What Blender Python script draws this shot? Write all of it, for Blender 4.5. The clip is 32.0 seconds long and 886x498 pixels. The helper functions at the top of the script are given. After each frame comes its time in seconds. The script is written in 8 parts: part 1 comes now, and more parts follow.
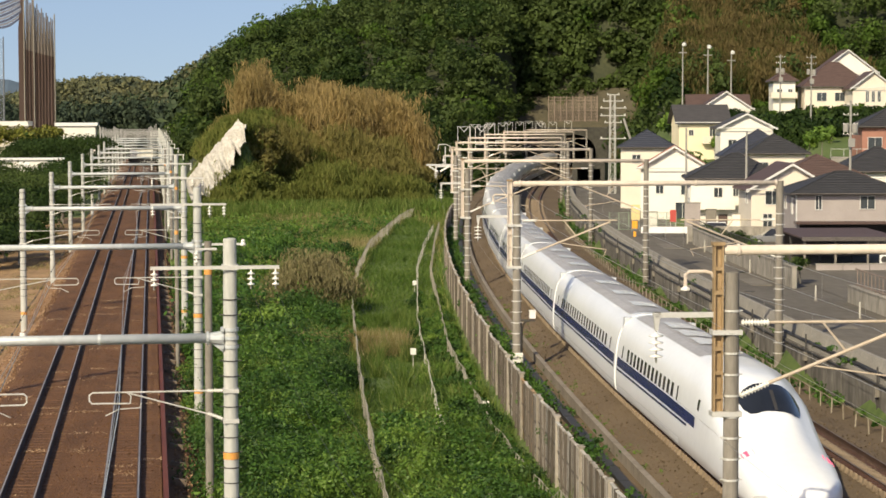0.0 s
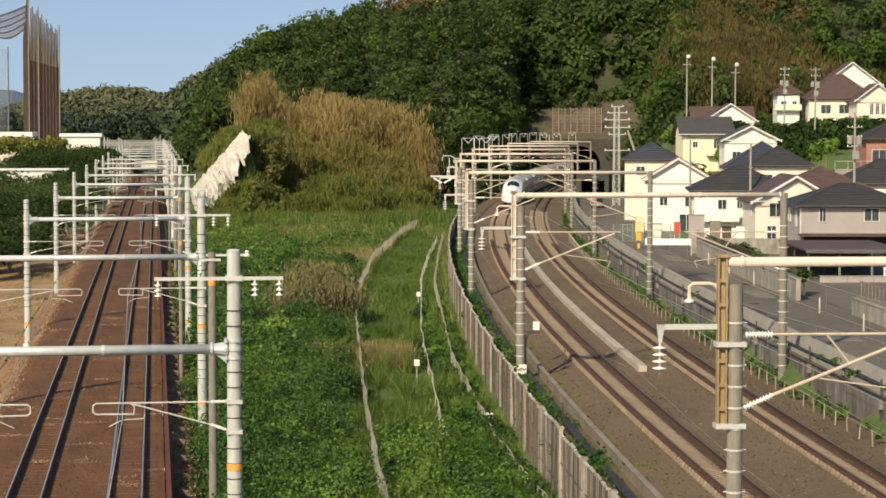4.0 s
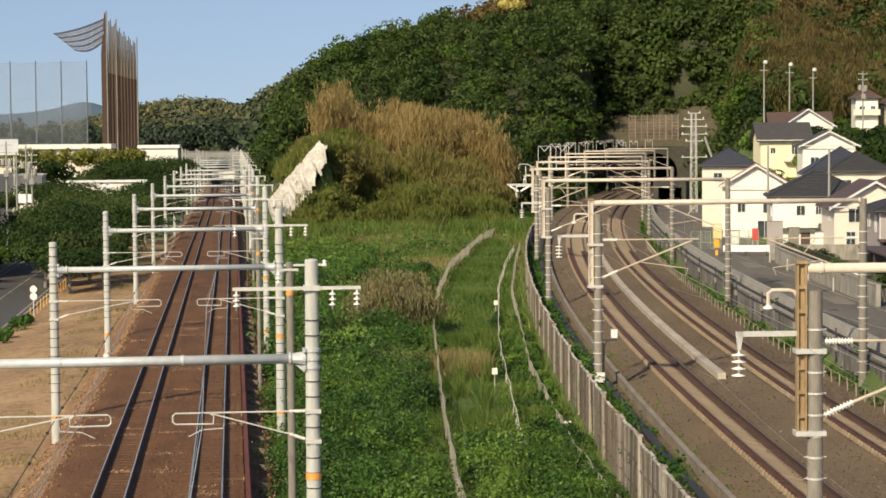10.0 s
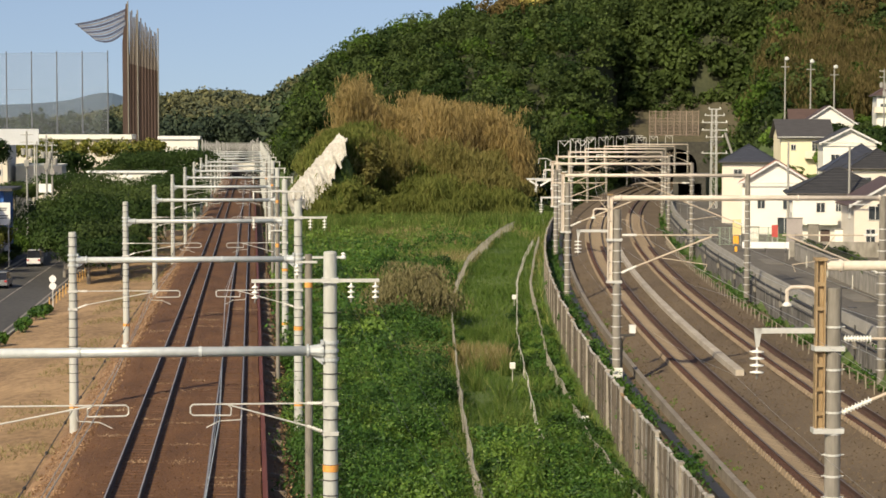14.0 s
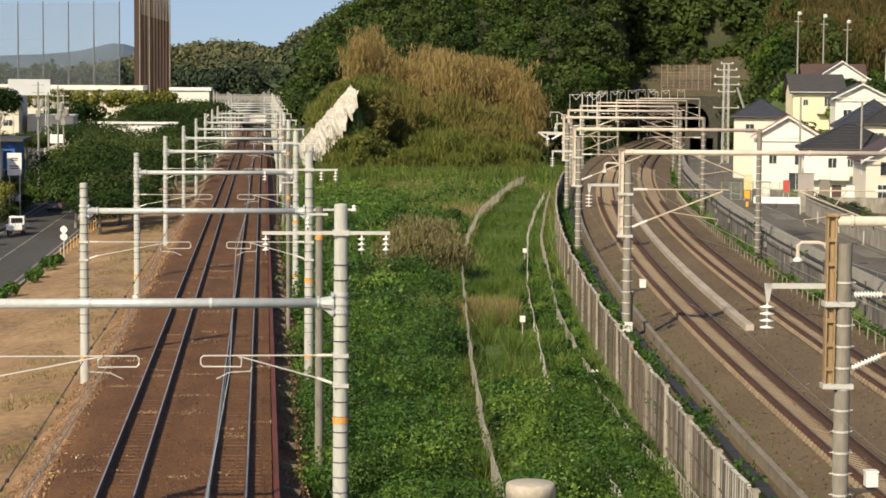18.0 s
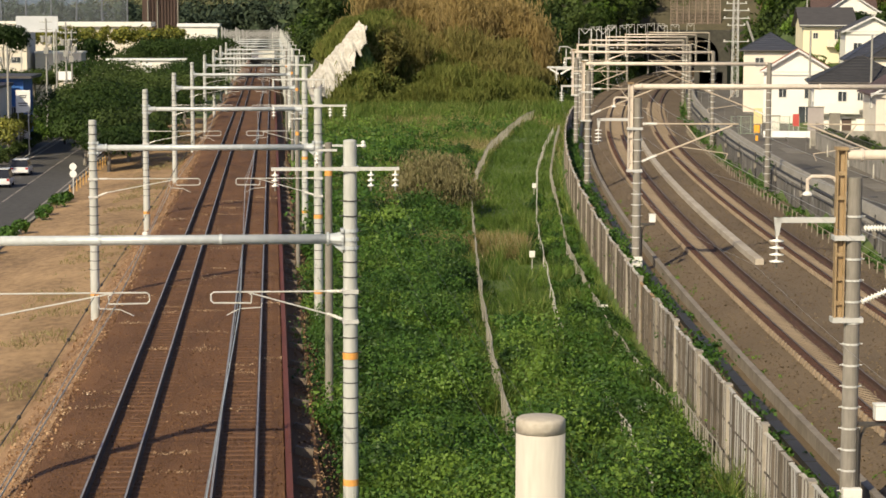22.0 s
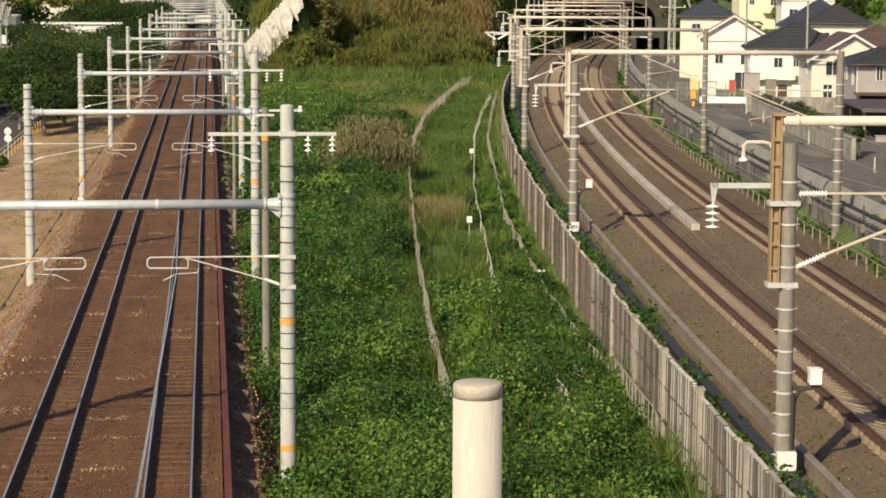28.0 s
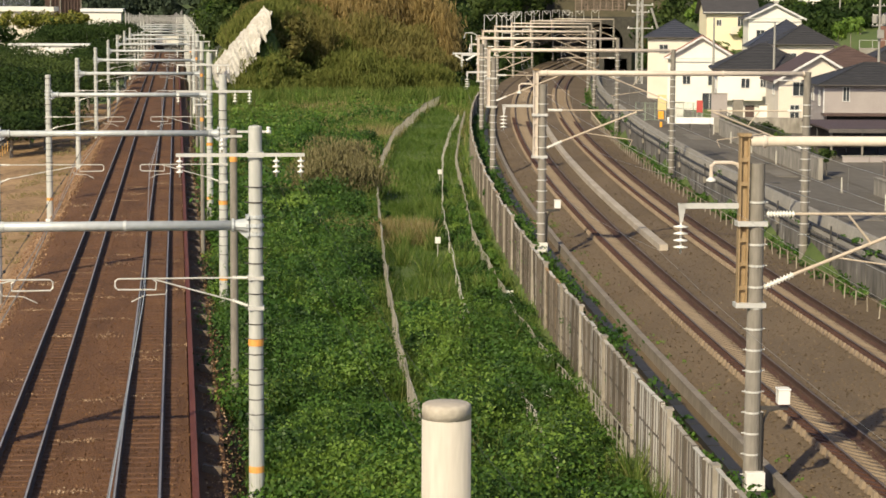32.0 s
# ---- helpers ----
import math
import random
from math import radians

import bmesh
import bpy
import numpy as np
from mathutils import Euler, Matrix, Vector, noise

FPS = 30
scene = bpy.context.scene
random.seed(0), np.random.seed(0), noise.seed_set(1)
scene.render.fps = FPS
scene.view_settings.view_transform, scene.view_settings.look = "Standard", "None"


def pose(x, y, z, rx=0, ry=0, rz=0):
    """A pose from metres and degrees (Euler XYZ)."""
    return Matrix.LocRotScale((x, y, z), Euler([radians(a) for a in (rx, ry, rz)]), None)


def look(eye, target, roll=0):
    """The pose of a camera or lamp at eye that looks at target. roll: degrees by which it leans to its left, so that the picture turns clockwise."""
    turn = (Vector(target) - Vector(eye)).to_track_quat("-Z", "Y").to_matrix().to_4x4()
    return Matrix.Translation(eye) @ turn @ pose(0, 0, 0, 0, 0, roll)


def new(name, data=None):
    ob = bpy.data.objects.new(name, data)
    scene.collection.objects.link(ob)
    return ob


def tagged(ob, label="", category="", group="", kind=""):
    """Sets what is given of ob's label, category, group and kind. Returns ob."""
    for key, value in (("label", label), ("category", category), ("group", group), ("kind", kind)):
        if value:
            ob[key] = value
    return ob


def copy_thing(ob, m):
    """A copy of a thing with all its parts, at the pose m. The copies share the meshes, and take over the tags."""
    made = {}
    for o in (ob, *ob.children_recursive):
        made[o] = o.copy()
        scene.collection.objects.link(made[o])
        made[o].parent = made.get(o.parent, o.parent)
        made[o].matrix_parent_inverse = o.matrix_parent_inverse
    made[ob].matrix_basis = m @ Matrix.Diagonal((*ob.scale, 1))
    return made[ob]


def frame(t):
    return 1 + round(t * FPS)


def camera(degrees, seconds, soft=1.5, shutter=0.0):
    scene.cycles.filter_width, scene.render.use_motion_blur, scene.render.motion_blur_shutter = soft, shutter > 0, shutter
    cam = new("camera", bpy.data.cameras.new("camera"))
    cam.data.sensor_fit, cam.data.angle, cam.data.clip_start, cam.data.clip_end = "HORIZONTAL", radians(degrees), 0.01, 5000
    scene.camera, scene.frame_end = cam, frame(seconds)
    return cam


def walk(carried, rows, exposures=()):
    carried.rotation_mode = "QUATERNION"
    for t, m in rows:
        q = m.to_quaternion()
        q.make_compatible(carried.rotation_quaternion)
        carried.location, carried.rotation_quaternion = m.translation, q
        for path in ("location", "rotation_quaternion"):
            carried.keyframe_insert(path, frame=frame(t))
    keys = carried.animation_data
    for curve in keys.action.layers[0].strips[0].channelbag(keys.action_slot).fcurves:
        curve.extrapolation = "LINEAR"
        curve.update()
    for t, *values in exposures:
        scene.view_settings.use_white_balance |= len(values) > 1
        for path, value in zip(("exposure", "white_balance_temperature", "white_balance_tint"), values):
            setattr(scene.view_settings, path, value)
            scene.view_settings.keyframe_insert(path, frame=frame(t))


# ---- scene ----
# One handheld zoom shot from an overbridge: the eye stays, only the aim wanders.
EYE = (0.0, 0.0, 12.37)
cam = camera(23.62, 32.0, soft=1.65)
PATH = [
    (0.0, -7.838, -3.635, 0.076), (0.5, -7.939, -3.603, 0.081), (1.0, -7.940, -3.658, 0.097), (1.5, -8.203, -3.608, -0.056),
    (2.0, -8.214, -3.496, -0.106), (2.5, -7.951, -3.313, -0.147), (3.0, -7.937, -3.235, -0.165), (3.5, -7.691, -3.339, -0.067),
    (5.5, -7.958, -3.246, 0.084), (6.0, -7.778, -3.224, 0.138), (6.5, -7.540, -3.157, 0.132), (7.0, -7.313, -3.242, 0.277),
    (7.5, -7.162, -3.377, 0.397), (8.0, -7.205, -3.310, 0.399), (8.5, -7.233, -3.139, 0.462), (9.0, -6.828, -2.973, 0.562),
    (9.5, -6.058, -3.122, 0.669), (10.0, -5.647, -3.087, 0.487), (10.5, -5.622, -3.026, 0.284), (11.0, -5.727, -3.011, 0.109),
    (11.5, -5.502, -3.104, 0.128), (12.0, -5.145, -3.201, 0.125), (12.5, -5.352, -3.314, 0.083), (13.0, -5.468, -3.433, -0.012),
    (13.5, -5.347, -3.258, -0.083), (14.0, -5.134, -3.257, -0.037), (14.5, -5.031, -3.372, -0.116), (16.5, -5.277, -3.914, -0.365),
    (17.0, -5.285, -3.820, -0.565), (17.5, -5.204, -3.890, -0.592), (18.0, -4.848, -4.527, -0.386), (18.5, -4.071, -5.736, -0.459),
    (19.0, -3.432, -6.302, -0.726), (19.5, -3.668, -6.448, 0.153), (20.0, -3.620, -6.365, 0.431), (20.5, -4.055, -6.467, 0.217),
    (21.0, -4.316, -6.666, 0.227), (21.5, -4.483, -6.481, 0.020), (22.0, -4.599, -6.272, -0.116), (22.5, -4.773, -6.121, -0.262),
    (23.0, -4.923, -6.253, -0.293), (23.5, -4.939, -6.463, -0.307), (24.0, -5.083, -6.528, -0.353), (24.5, -5.412, -6.558, -0.433),
    (25.0, -5.722, -6.555, -0.428), (25.5, -5.885, -6.604, -0.429), (26.0, -6.266, -6.622, -0.568), (26.5, -6.234, -7.147, -0.309),
    (28.5, -6.397, -7.203, -0.378), (29.0, -6.653, -6.929, -0.457), (29.5, -6.436, -6.786, -0.383), (30.0, -6.203, -6.706, -0.282),
    (30.5, -6.320, -6.670, -0.329), (31.0, -6.756, -6.639, -0.440), (31.5, -7.125, -6.613, -0.398), (32.0, -7.165, -6.637, -0.316),
]

# pose order: 90 + pitch about x, roll about y, yaw about z
walk(cam, [(t, Matrix.Translation(EYE) @ pose(0, 0, 0, 0, 0, yaw) @ pose(0, 0, 0, pitch) @ pose(0, 0, 0, 0, roll) @ pose(0, 0, 0, 90)) for t, yaw, pitch, roll in PATH],
     exposures=[(0.0, 0.15), (32.0, 0.15)])

# ---- world and sun ----
SUN_TO = Vector((0.47, 0.671, -0.574)).normalized()      # the way the light goes
world = bpy.data.worlds.new("world")
scene.world = world
world.use_nodes = True
wn = world.node_tree.nodes
sky = wn.new("ShaderNodeTexSky")
sky.sky_type, sky.sun_disc = "NISHITA", False
sky.sun_elevation = math.asin(-SUN_TO.z)
sky.sun_rotation = math.atan2(-SUN_TO.x, -SUN_TO.y)
sky.air_density, sky.dust_density, sky.ozone_density = 1.0, 3.0, 1.1
sky.altitude = 600
wn["Background"].inputs["Strength"].default_value = 0.112
# the air is clear: the blue comes well down to the hills
way, lift = wn.new("ShaderNodeTexCoord"), wn.new("ShaderNodeVectorMath")
lift.operation, lift.inputs[1].default_value = "ADD", (0.0, 0.0, 0.10)
world.node_tree.links.new(way.outputs["Generated"], lift.inputs[0])
world.node_tree.links.new(lift.outputs["Vector"], sky.inputs["Vector"])
tint = wn.new("ShaderNodeMixRGB")
tint.blend_type, tint.inputs["Fac"].default_value, tint.inputs["Color2"].default_value = "MULTIPLY", 1.0, (1.05, 1.0, 1.03, 1.0)
world.node_tree.links.new(sky.outputs["Color"], tint.inputs["Color1"])
world.node_tree.links.new(tint.outputs["Color"], wn["Background"].inputs["Color"])
sun = new("sun", bpy.data.lights.new("sun", "SUN"))
sun.data.energy, sun.data.angle, sun.data.color = 4.85, radians(0.6), (1.0, 0.875, 0.62)
sun.matrix_world = look((0, 0, 100), Vector((0, 0, 100)) + SUN_TO)

# ---- mesh kit ----
class Shape:
    """Vertices and faces of one mesh, put together from simple forms."""
    def __init__(self):
        self.v, self.f = [], []

    def add(self, pts, faces):
        b = len(self.v)
        self.v += [tuple(p) for p in pts]
        self.f += [tuple(i + b for i in f) for f in faces]
        return self

    def box(self, x0, x1, y0, y1, z0, z1, m=None):
        p = [Vector((x, y, z)) for z in (z0, z1) for x, y in ((x0, y0), (x1, y0), (x1, y1), (x0, y1))]
        if m is not None:
            p = [m @ q for q in p]
        return self.add(p, [(3, 2, 1, 0), (4, 5, 6, 7), (0, 1, 5, 4), (1, 2, 6, 5), (2, 3, 7, 6), (3, 0, 4, 7)])

    def tube(self, a, b, r0, r1=None, n=8, caps=True):
        a, b = Vector(a), Vector(b)
        r1 = r0 if r1 is None else r1
        d = (b - a).normalized()
        u = d.orthogonal().normalized()
        w = d.cross(u)
        ring = [(math.cos(2 * math.pi * i / n), math.sin(2 * math.pi * i / n)) for i in range(n)]
        p = [a + (u * c + w * s) * r0 for c, s in ring] + [b + (u * c + w * s) * r1 for c, s in ring]
        f = [(i, (i + 1) % n, n + (i + 1) % n, n + i) for i in range(n)]
        if caps:
            f += [tuple(range(n - 1, -1, -1)), tuple(range(n, 2 * n))]
        return self.add(p, f)

    def pipe(self, pts, r, n=6):
        pts = [Vector(p) for p in pts]
        rows = []
        for i, p in enumerate(pts):
            d = (pts[min(i + 1, len(pts) - 1)] - pts[max(i - 1, 0)]).normalized()
            u = d.cross(Vector((0.13, 0.21, 0.97))).normalized()
            w = d.cross(u)
            rows += [p + (u * math.cos(2 * math.pi * k / n) + w * math.sin(2 * math.pi * k / n)) * r for k in range(n)]
        m = len(pts)
        return self.add(rows, [(i * n + k, i * n + (k + 1) % n, (i + 1) * n + (k + 1) % n, (i + 1) * n + k) for i in range(m - 1) for k in range(n)]
                        + [tuple(range(n - 1, -1, -1)), tuple((m - 1) * n + k for k in range(n))])

    def sweep(self, profile, path, closed=False, caps=True):
        """profile: (side, up) points; path: (place, side vector) stations."""
        k = len(profile)
        p = [c + s * q[0] + Vector((0, 0, q[1])) for c, s in path for q in profile]
        m = k if closed else k - 1
        f = [(i * k + j, i * k + (j + 1) % k, (i + 1) * k + (j + 1) % k, (i + 1) * k + j) for i in range(len(path) - 1) for j in range(m)]
        if closed and caps:
            f += [tuple(range(k - 1, -1, -1)), tuple((len(path) - 1) * k + j for j in range(k))]
        return self.add(p, f)

    def turned(self, profile, n=12, at=(0, 0, 0)):
        """profile: (radius, height) from below."""
        k = len(profile)
        p = [(at[0] + r * math.cos(2 * math.pi * i / n), at[1] + r * math.sin(2 * math.pi * i / n), at[2] + z) for i in range(n) for r, z in profile]
        f = [(i * k + j, (i + 1) % n * k + j, (i + 1) % n * k + j + 1, i * k + j + 1) for i in range(n) for j in range(k - 1)]
        f += [tuple(i * k for i in range(n - 1, -1, -1)), tuple(i * k + k - 1 for i in range(n))]
        return self.add(p, f)

    def mesh(self, name, material, smooth=False):
        me = bpy.data.meshes.new(name)
        me.from_pydata([tuple(q) for q in self.v], [], self.f)
        me.materials.append(material)
        if smooth:
            me.polygons.foreach_set("use_smooth", [True] * len(me.polygons))
        return me


def part(name, shape, material, parent=None, label="", smooth=False, bevel=0.0):
    ob = new(name, shape if isinstance(shape, bpy.types.Mesh) else shape.mesh(name, material, smooth))
    if parent is not None:
        ob.parent = parent
    if label:
        ob["label"] = label
    if bevel:
        mod = ob.modifiers.new("bevel", "BEVEL")
        mod.width, mod.segments, mod.limit_method = bevel, 2, "ANGLE"
    return ob


def thing(name, m, label, category, group="", kind=""):
    ob = new(name)
    ob.matrix_basis = m
    ob.empty_display_size = 0.3
    return tagged(ob, label, category, group, kind)


def quads(name, corners, material, kind="stuff"):
    """One mesh of loose quads: corners is an array (n, 4, 3)."""
    n = len(corners)
    me = bpy.data.meshes.new(name)
    me.vertices.add(4 * n), me.loops.add(4 * n), me.polygons.add(n)
    me.vertices.foreach_set("co", np.ascontiguousarray(corners, dtype=np.float32).ravel())
    me.loops.foreach_set("vertex_index", np.arange(4 * n, dtype=np.int32))
    me.polygons.foreach_set("loop_start", np.arange(0, 4 * n, 4, dtype=np.int32))
    me.update(calc_edges=True)
    me.materials.append(material)
    return me


# ---- materials ----
def mat(name, a, b=None, rough=0.85, metal=0.0, scale=1.0, fine=12.0, bump=0.15, spread=1.0, random_ob=0.0, island=0.0, third=None, translucent=0.0, stretch=(1, 1, 1), spec=0.5, cell=0.0):
    """A surface whose colour wanders from a to b at two scales, with a fine relief."""
    m = bpy.data.materials.new(name)
    m.use_nodes = True
    nt = m.node_tree
    bs = nt.nodes["Principled BSDF"]
    bs.inputs["Roughness"].default_value, bs.inputs["Metallic"].default_value = rough, metal
    bs.inputs["Specular IOR Level"].default_value = spec
    co = nt.nodes.new("ShaderNodeTexCoord")
    mp = nt.nodes.new("ShaderNodeMapping")
    mp.inputs["Scale"].default_value = stretch
    geo = nt.nodes.new("ShaderNodeNewGeometry")
    nt.links.new(geo.outputs["Position"] if island or name.startswith("w_") else co.outputs["Object"], mp.inputs["Vector"])
    n1, n2 = nt.nodes.new("ShaderNodeTexNoise"), nt.nodes.new("ShaderNodeTexNoise")
    n1.inputs["Scale"].default_value, n2.inputs["Scale"].default_value = scale, fine
    n1.inputs["Detail"].default_value, n2.inputs["Detail"].default_value = 4, 3
    for n in (n1, n2):
        nt.links.new(mp.outputs["Vector"], n.inputs["Vector"])
    mixv = nt.nodes.new("ShaderNodeMath")
    mixv.operation = "MULTIPLY_ADD"
    nt.links.new(n2.outputs["Fac"], mixv.inputs[0])
    mixv.inputs[1].default_value = 0.45
    half = nt.nodes.new("ShaderNodeMath")
    half.operation = "MULTIPLY"
    half.inputs[1].default_value = 0.55
    nt.links.new(n1.outputs["Fac"], half.inputs[0])
    nt.links.new(half.outputs[0], mixv.inputs[2])
    last = mixv
    src = geo.outputs["Random Per Island"] if island else None
    amount = island
    if cell:                    # whole clumps differ in tone, not single leaves
        vo = nt.nodes.new("ShaderNodeTexVoronoi")
        vo.inputs["Scale"].default_value = 1.0 / cell
        nt.links.new(geo.outputs["Position"], vo.inputs["Vector"])
        both = nt.nodes.new("ShaderNodeMixRGB")
        both.inputs["Fac"].default_value = 0.35
        nt.links.new(vo.outputs["Color"], both.inputs["Color1"])
        nt.links.new(geo.outputs["Random Per Island"], both.inputs["Color2"])
        src = both.outputs["Color"]
    if random_ob:
        oi = nt.nodes.new("ShaderNodeObjectInfo")
        src, amount = oi.outputs["Random"], random_ob
    if src is not None:
        sh = nt.nodes.new("ShaderNodeMath")
        sh.operation = "MULTIPLY_ADD"
        nt.links.new(src, sh.inputs[0])
        sh.inputs[1].default_value = amount
        cut = nt.nodes.new("ShaderNodeMath")
        cut.operation = "SUBTRACT"
        cut.inputs[1].default_value = amount / 2
        nt.links.new(last.outputs[0], cut.inputs[0])
        nt.links.new(cut.outputs[0], sh.inputs[2])
        last = sh
    ramp = nt.nodes.new("ShaderNodeValToRGB")
    nt.links.new(last.outputs[0], ramp.inputs["Fac"])
    b = b or tuple(c * 0.8 for c in a)
    e = ramp.color_ramp.elements
    e[0].position, e[1].position = 0.5 - 0.16 * spread, 0.5 + 0.16 * spread
    e[0].color, e[1].color = (*a, 1), (*b, 1)
    if third:
        x = ramp.color_ramp.elements.new(0.5 + 0.26 * spread)
        x.color = (*third, 1)
    nt.links.new(ramp.outputs["Color"], bs.inputs["Base Color"])
    if bump:
        bp = nt.nodes.new("ShaderNodeBump")
        bp.inputs["Strength"].default_value, bp.inputs["Distance"].default_value = bump, 0.05
        nt.links.new(n2.outputs["Fac"], bp.inputs["Height"])
        nt.links.new(bp.outputs["Normal"], bs.inputs["Normal"])
    if translucent:
        tr = nt.nodes.new("ShaderNodeBsdfTranslucent")
        nt.links.new(ramp.outputs["Color"], tr.inputs["Color"])
        mx = nt.nodes.new("ShaderNodeMixShader")
        mx.inputs["Fac"].default_value = translucent
        nt.links.new(bs.outputs[0], mx.inputs[1])
        nt.links.new(tr.outputs[0], mx.inputs[2])
        nt.links.new(mx.outputs[0], nt.nodes["Material Output"].inputs["Surface"])
    return m


M_GRASSLAND = mat("w_grassland", (0.05, 0.085, 0.016), (0.115, 0.155, 0.034), scale=0.06, fine=1.5, bump=0.6, third=(0.16, 0.15, 0.06))
M_DIRT = mat("w_dirt", (0.16, 0.095, 0.042), (0.42, 0.27, 0.135), scale=0.30, fine=2.6, bump=1.0, spread=1.0, third=(0.22, 0.19, 0.09), stretch=(1, 0.5, 1))
M_BALLAST = mat("w_rusty_ballast", (0.070, 0.028, 0.008), (0.170, 0.076, 0.025), scale=0.35, fine=14.0, bump=1.0, third=(0.40, 0.26, 0.16), stretch=(1.6, 0.5, 1))
M_SHOULDER = mat("w_shoulder", (0.15, 0.080, 0.036), (0.33, 0.20, 0.10), scale=0.5, fine=7.0, bump=0.9, third=(0.40, 0.27, 0.15))
M_SBALLAST = mat("w_grey_ballast", (0.092, 0.063, 0.034), (0.162, 0.115, 0.066), scale=0.12, fine=9.0, bump=0.9, third=(0.22, 0.17, 0.11))
M_SLEEPER = mat("sleeper_concrete", (0.20, 0.147, 0.095), (0.30, 0.228, 0.150), scale=2.0, fine=14.0, random_ob=0.2)
M_RUSTSLEEPER = mat("rusty_sleeper", (0.10, 0.047, 0.022), (0.19, 0.095, 0.048), scale=2.0, fine=14.0, random_ob=0.2)
M_RAIL = mat("rail_steel", (0.040, 0.022, 0.015), (0.085, 0.046, 0.030), rough=0.75, metal=0.1, scale=2, fine=20)
M_RAILTOP = mat("rail_head", (0.26, 0.255, 0.26), (0.40, 0.39, 0.39), rough=0.5, metal=0.4, scale=1, fine=20, bump=0.03)
M_DULLTOP = mat("dull_rail_head", (0.11, 0.085, 0.07), (0.20, 0.16, 0.135), rough=0.5, metal=0.4, scale=1, fine=20, bump=0.05)
M_CONCRETE = mat("concrete", (0.20, 0.185, 0.16), (0.36, 0.335, 0.29), spread=1.3, scale=0.5, fine=9.0)
M_POLE = mat("pole_concrete", (0.37, 0.375, 0.35), (0.50, 0.50, 0.465), scale=0.6, fine=8.0, stretch=(1, 1, 0.25))
M_SPOLE = mat("weathered_pole", (0.15, 0.135, 0.11), (0.26, 0.235, 0.20), scale=0.6, fine=8.0, stretch=(1, 1, 0.3))
M_BEAM = mat("galvanised_beam", (0.42, 0.45, 0.46), (0.56, 0.58, 0.58), rough=0.5, metal=0.25, scale=0.5, fine=6.0, bump=0.05)
M_SBEAM = mat("painted_beam", (0.52, 0.44, 0.36), (0.66, 0.58, 0.49), rough=0.6, scale=0.5, fine=6.0, bump=0.05)
M_ASPHALT = mat("w_asphalt", (0.080, 0.069, 0.054), (0.155, 0.137, 0.110), scale=0.22, fine=2.4, bump=0.3, spread=1.1, third=(0.22, 0.205, 0.18), stretch=(1, 0.35, 1))
M_PANEL = mat("w_fence_panel", (0.30, 0.265, 0.22), (0.50, 0.455, 0.39), scale=0.8, fine=6.0, random_ob=0.45, stretch=(1, 1, 0.3))
M_WHITE = mat("white_paint", (0.74, 0.73, 0.70), (0.82, 0.81, 0.78), rough=0.45, scale=1, fine=10, bump=0.03)
# near-black colour that stands for the shade inside openings
M_OPENSHADE = mat("dark_void", (0.012, 0.012, 0.012), (0.025, 0.024, 0.022), scale=1, fine=4)
M_WEED = mat("w_weed_leaf", (0.028, 0.076, 0.011), (0.085, 0.170, 0.024), rough=0.55, scale=0.35, fine=1.6, bump=0, cell=0.9, island=0.42, third=(0.16, 0.24, 0.05), translucent=0.3, spec=0.3)

M_CABLE = mat("black_cable", (0.02, 0.02, 0.02), (0.04, 0.035, 0.03), rough=0.6, bump=0)

# ---- plan ----
def xc(y):
    """Centre of the nearer high-speed track, a wide curve to the right."""
    q = y / 100
    return 15.75 + 3.3036 * q + 2.663 * q * q


def station(y, off=0.0, z=0.0):
    """Place and side vector at the distance y along the high-speed line."""
    s = (3.3036 + 2 * 2.663 * y / 100) / 100
    side = Vector((1, -s, 0)).normalized()
    return Vector((xc(y), y, z)) + side * off, side


def along(y0, y1, step, off=0.0, z=0.0):
    n = max(1, round((y1 - y0) / step))
    return [station(y0 + (y1 - y0) * i / n, off, z) for i in range(n + 1)]


def straight(y0, y1, step, x=0.0, z=0.0):
    n = max(1, round((y1 - y0) / step))
    return [(Vector((x, y0 + (y1 - y0) * i / n, z)), Vector((1, 0, 0))) for i in range(n + 1)]


def heading(y):
    return math.degrees(-math.atan((3.3036 + 2 * 2.663 * y / 100) / 100))


def smooth(a, b, x):
    q = np.clip((x - a) / (b - a), 0, 1)
    return q * q * (3 - 2 * q)


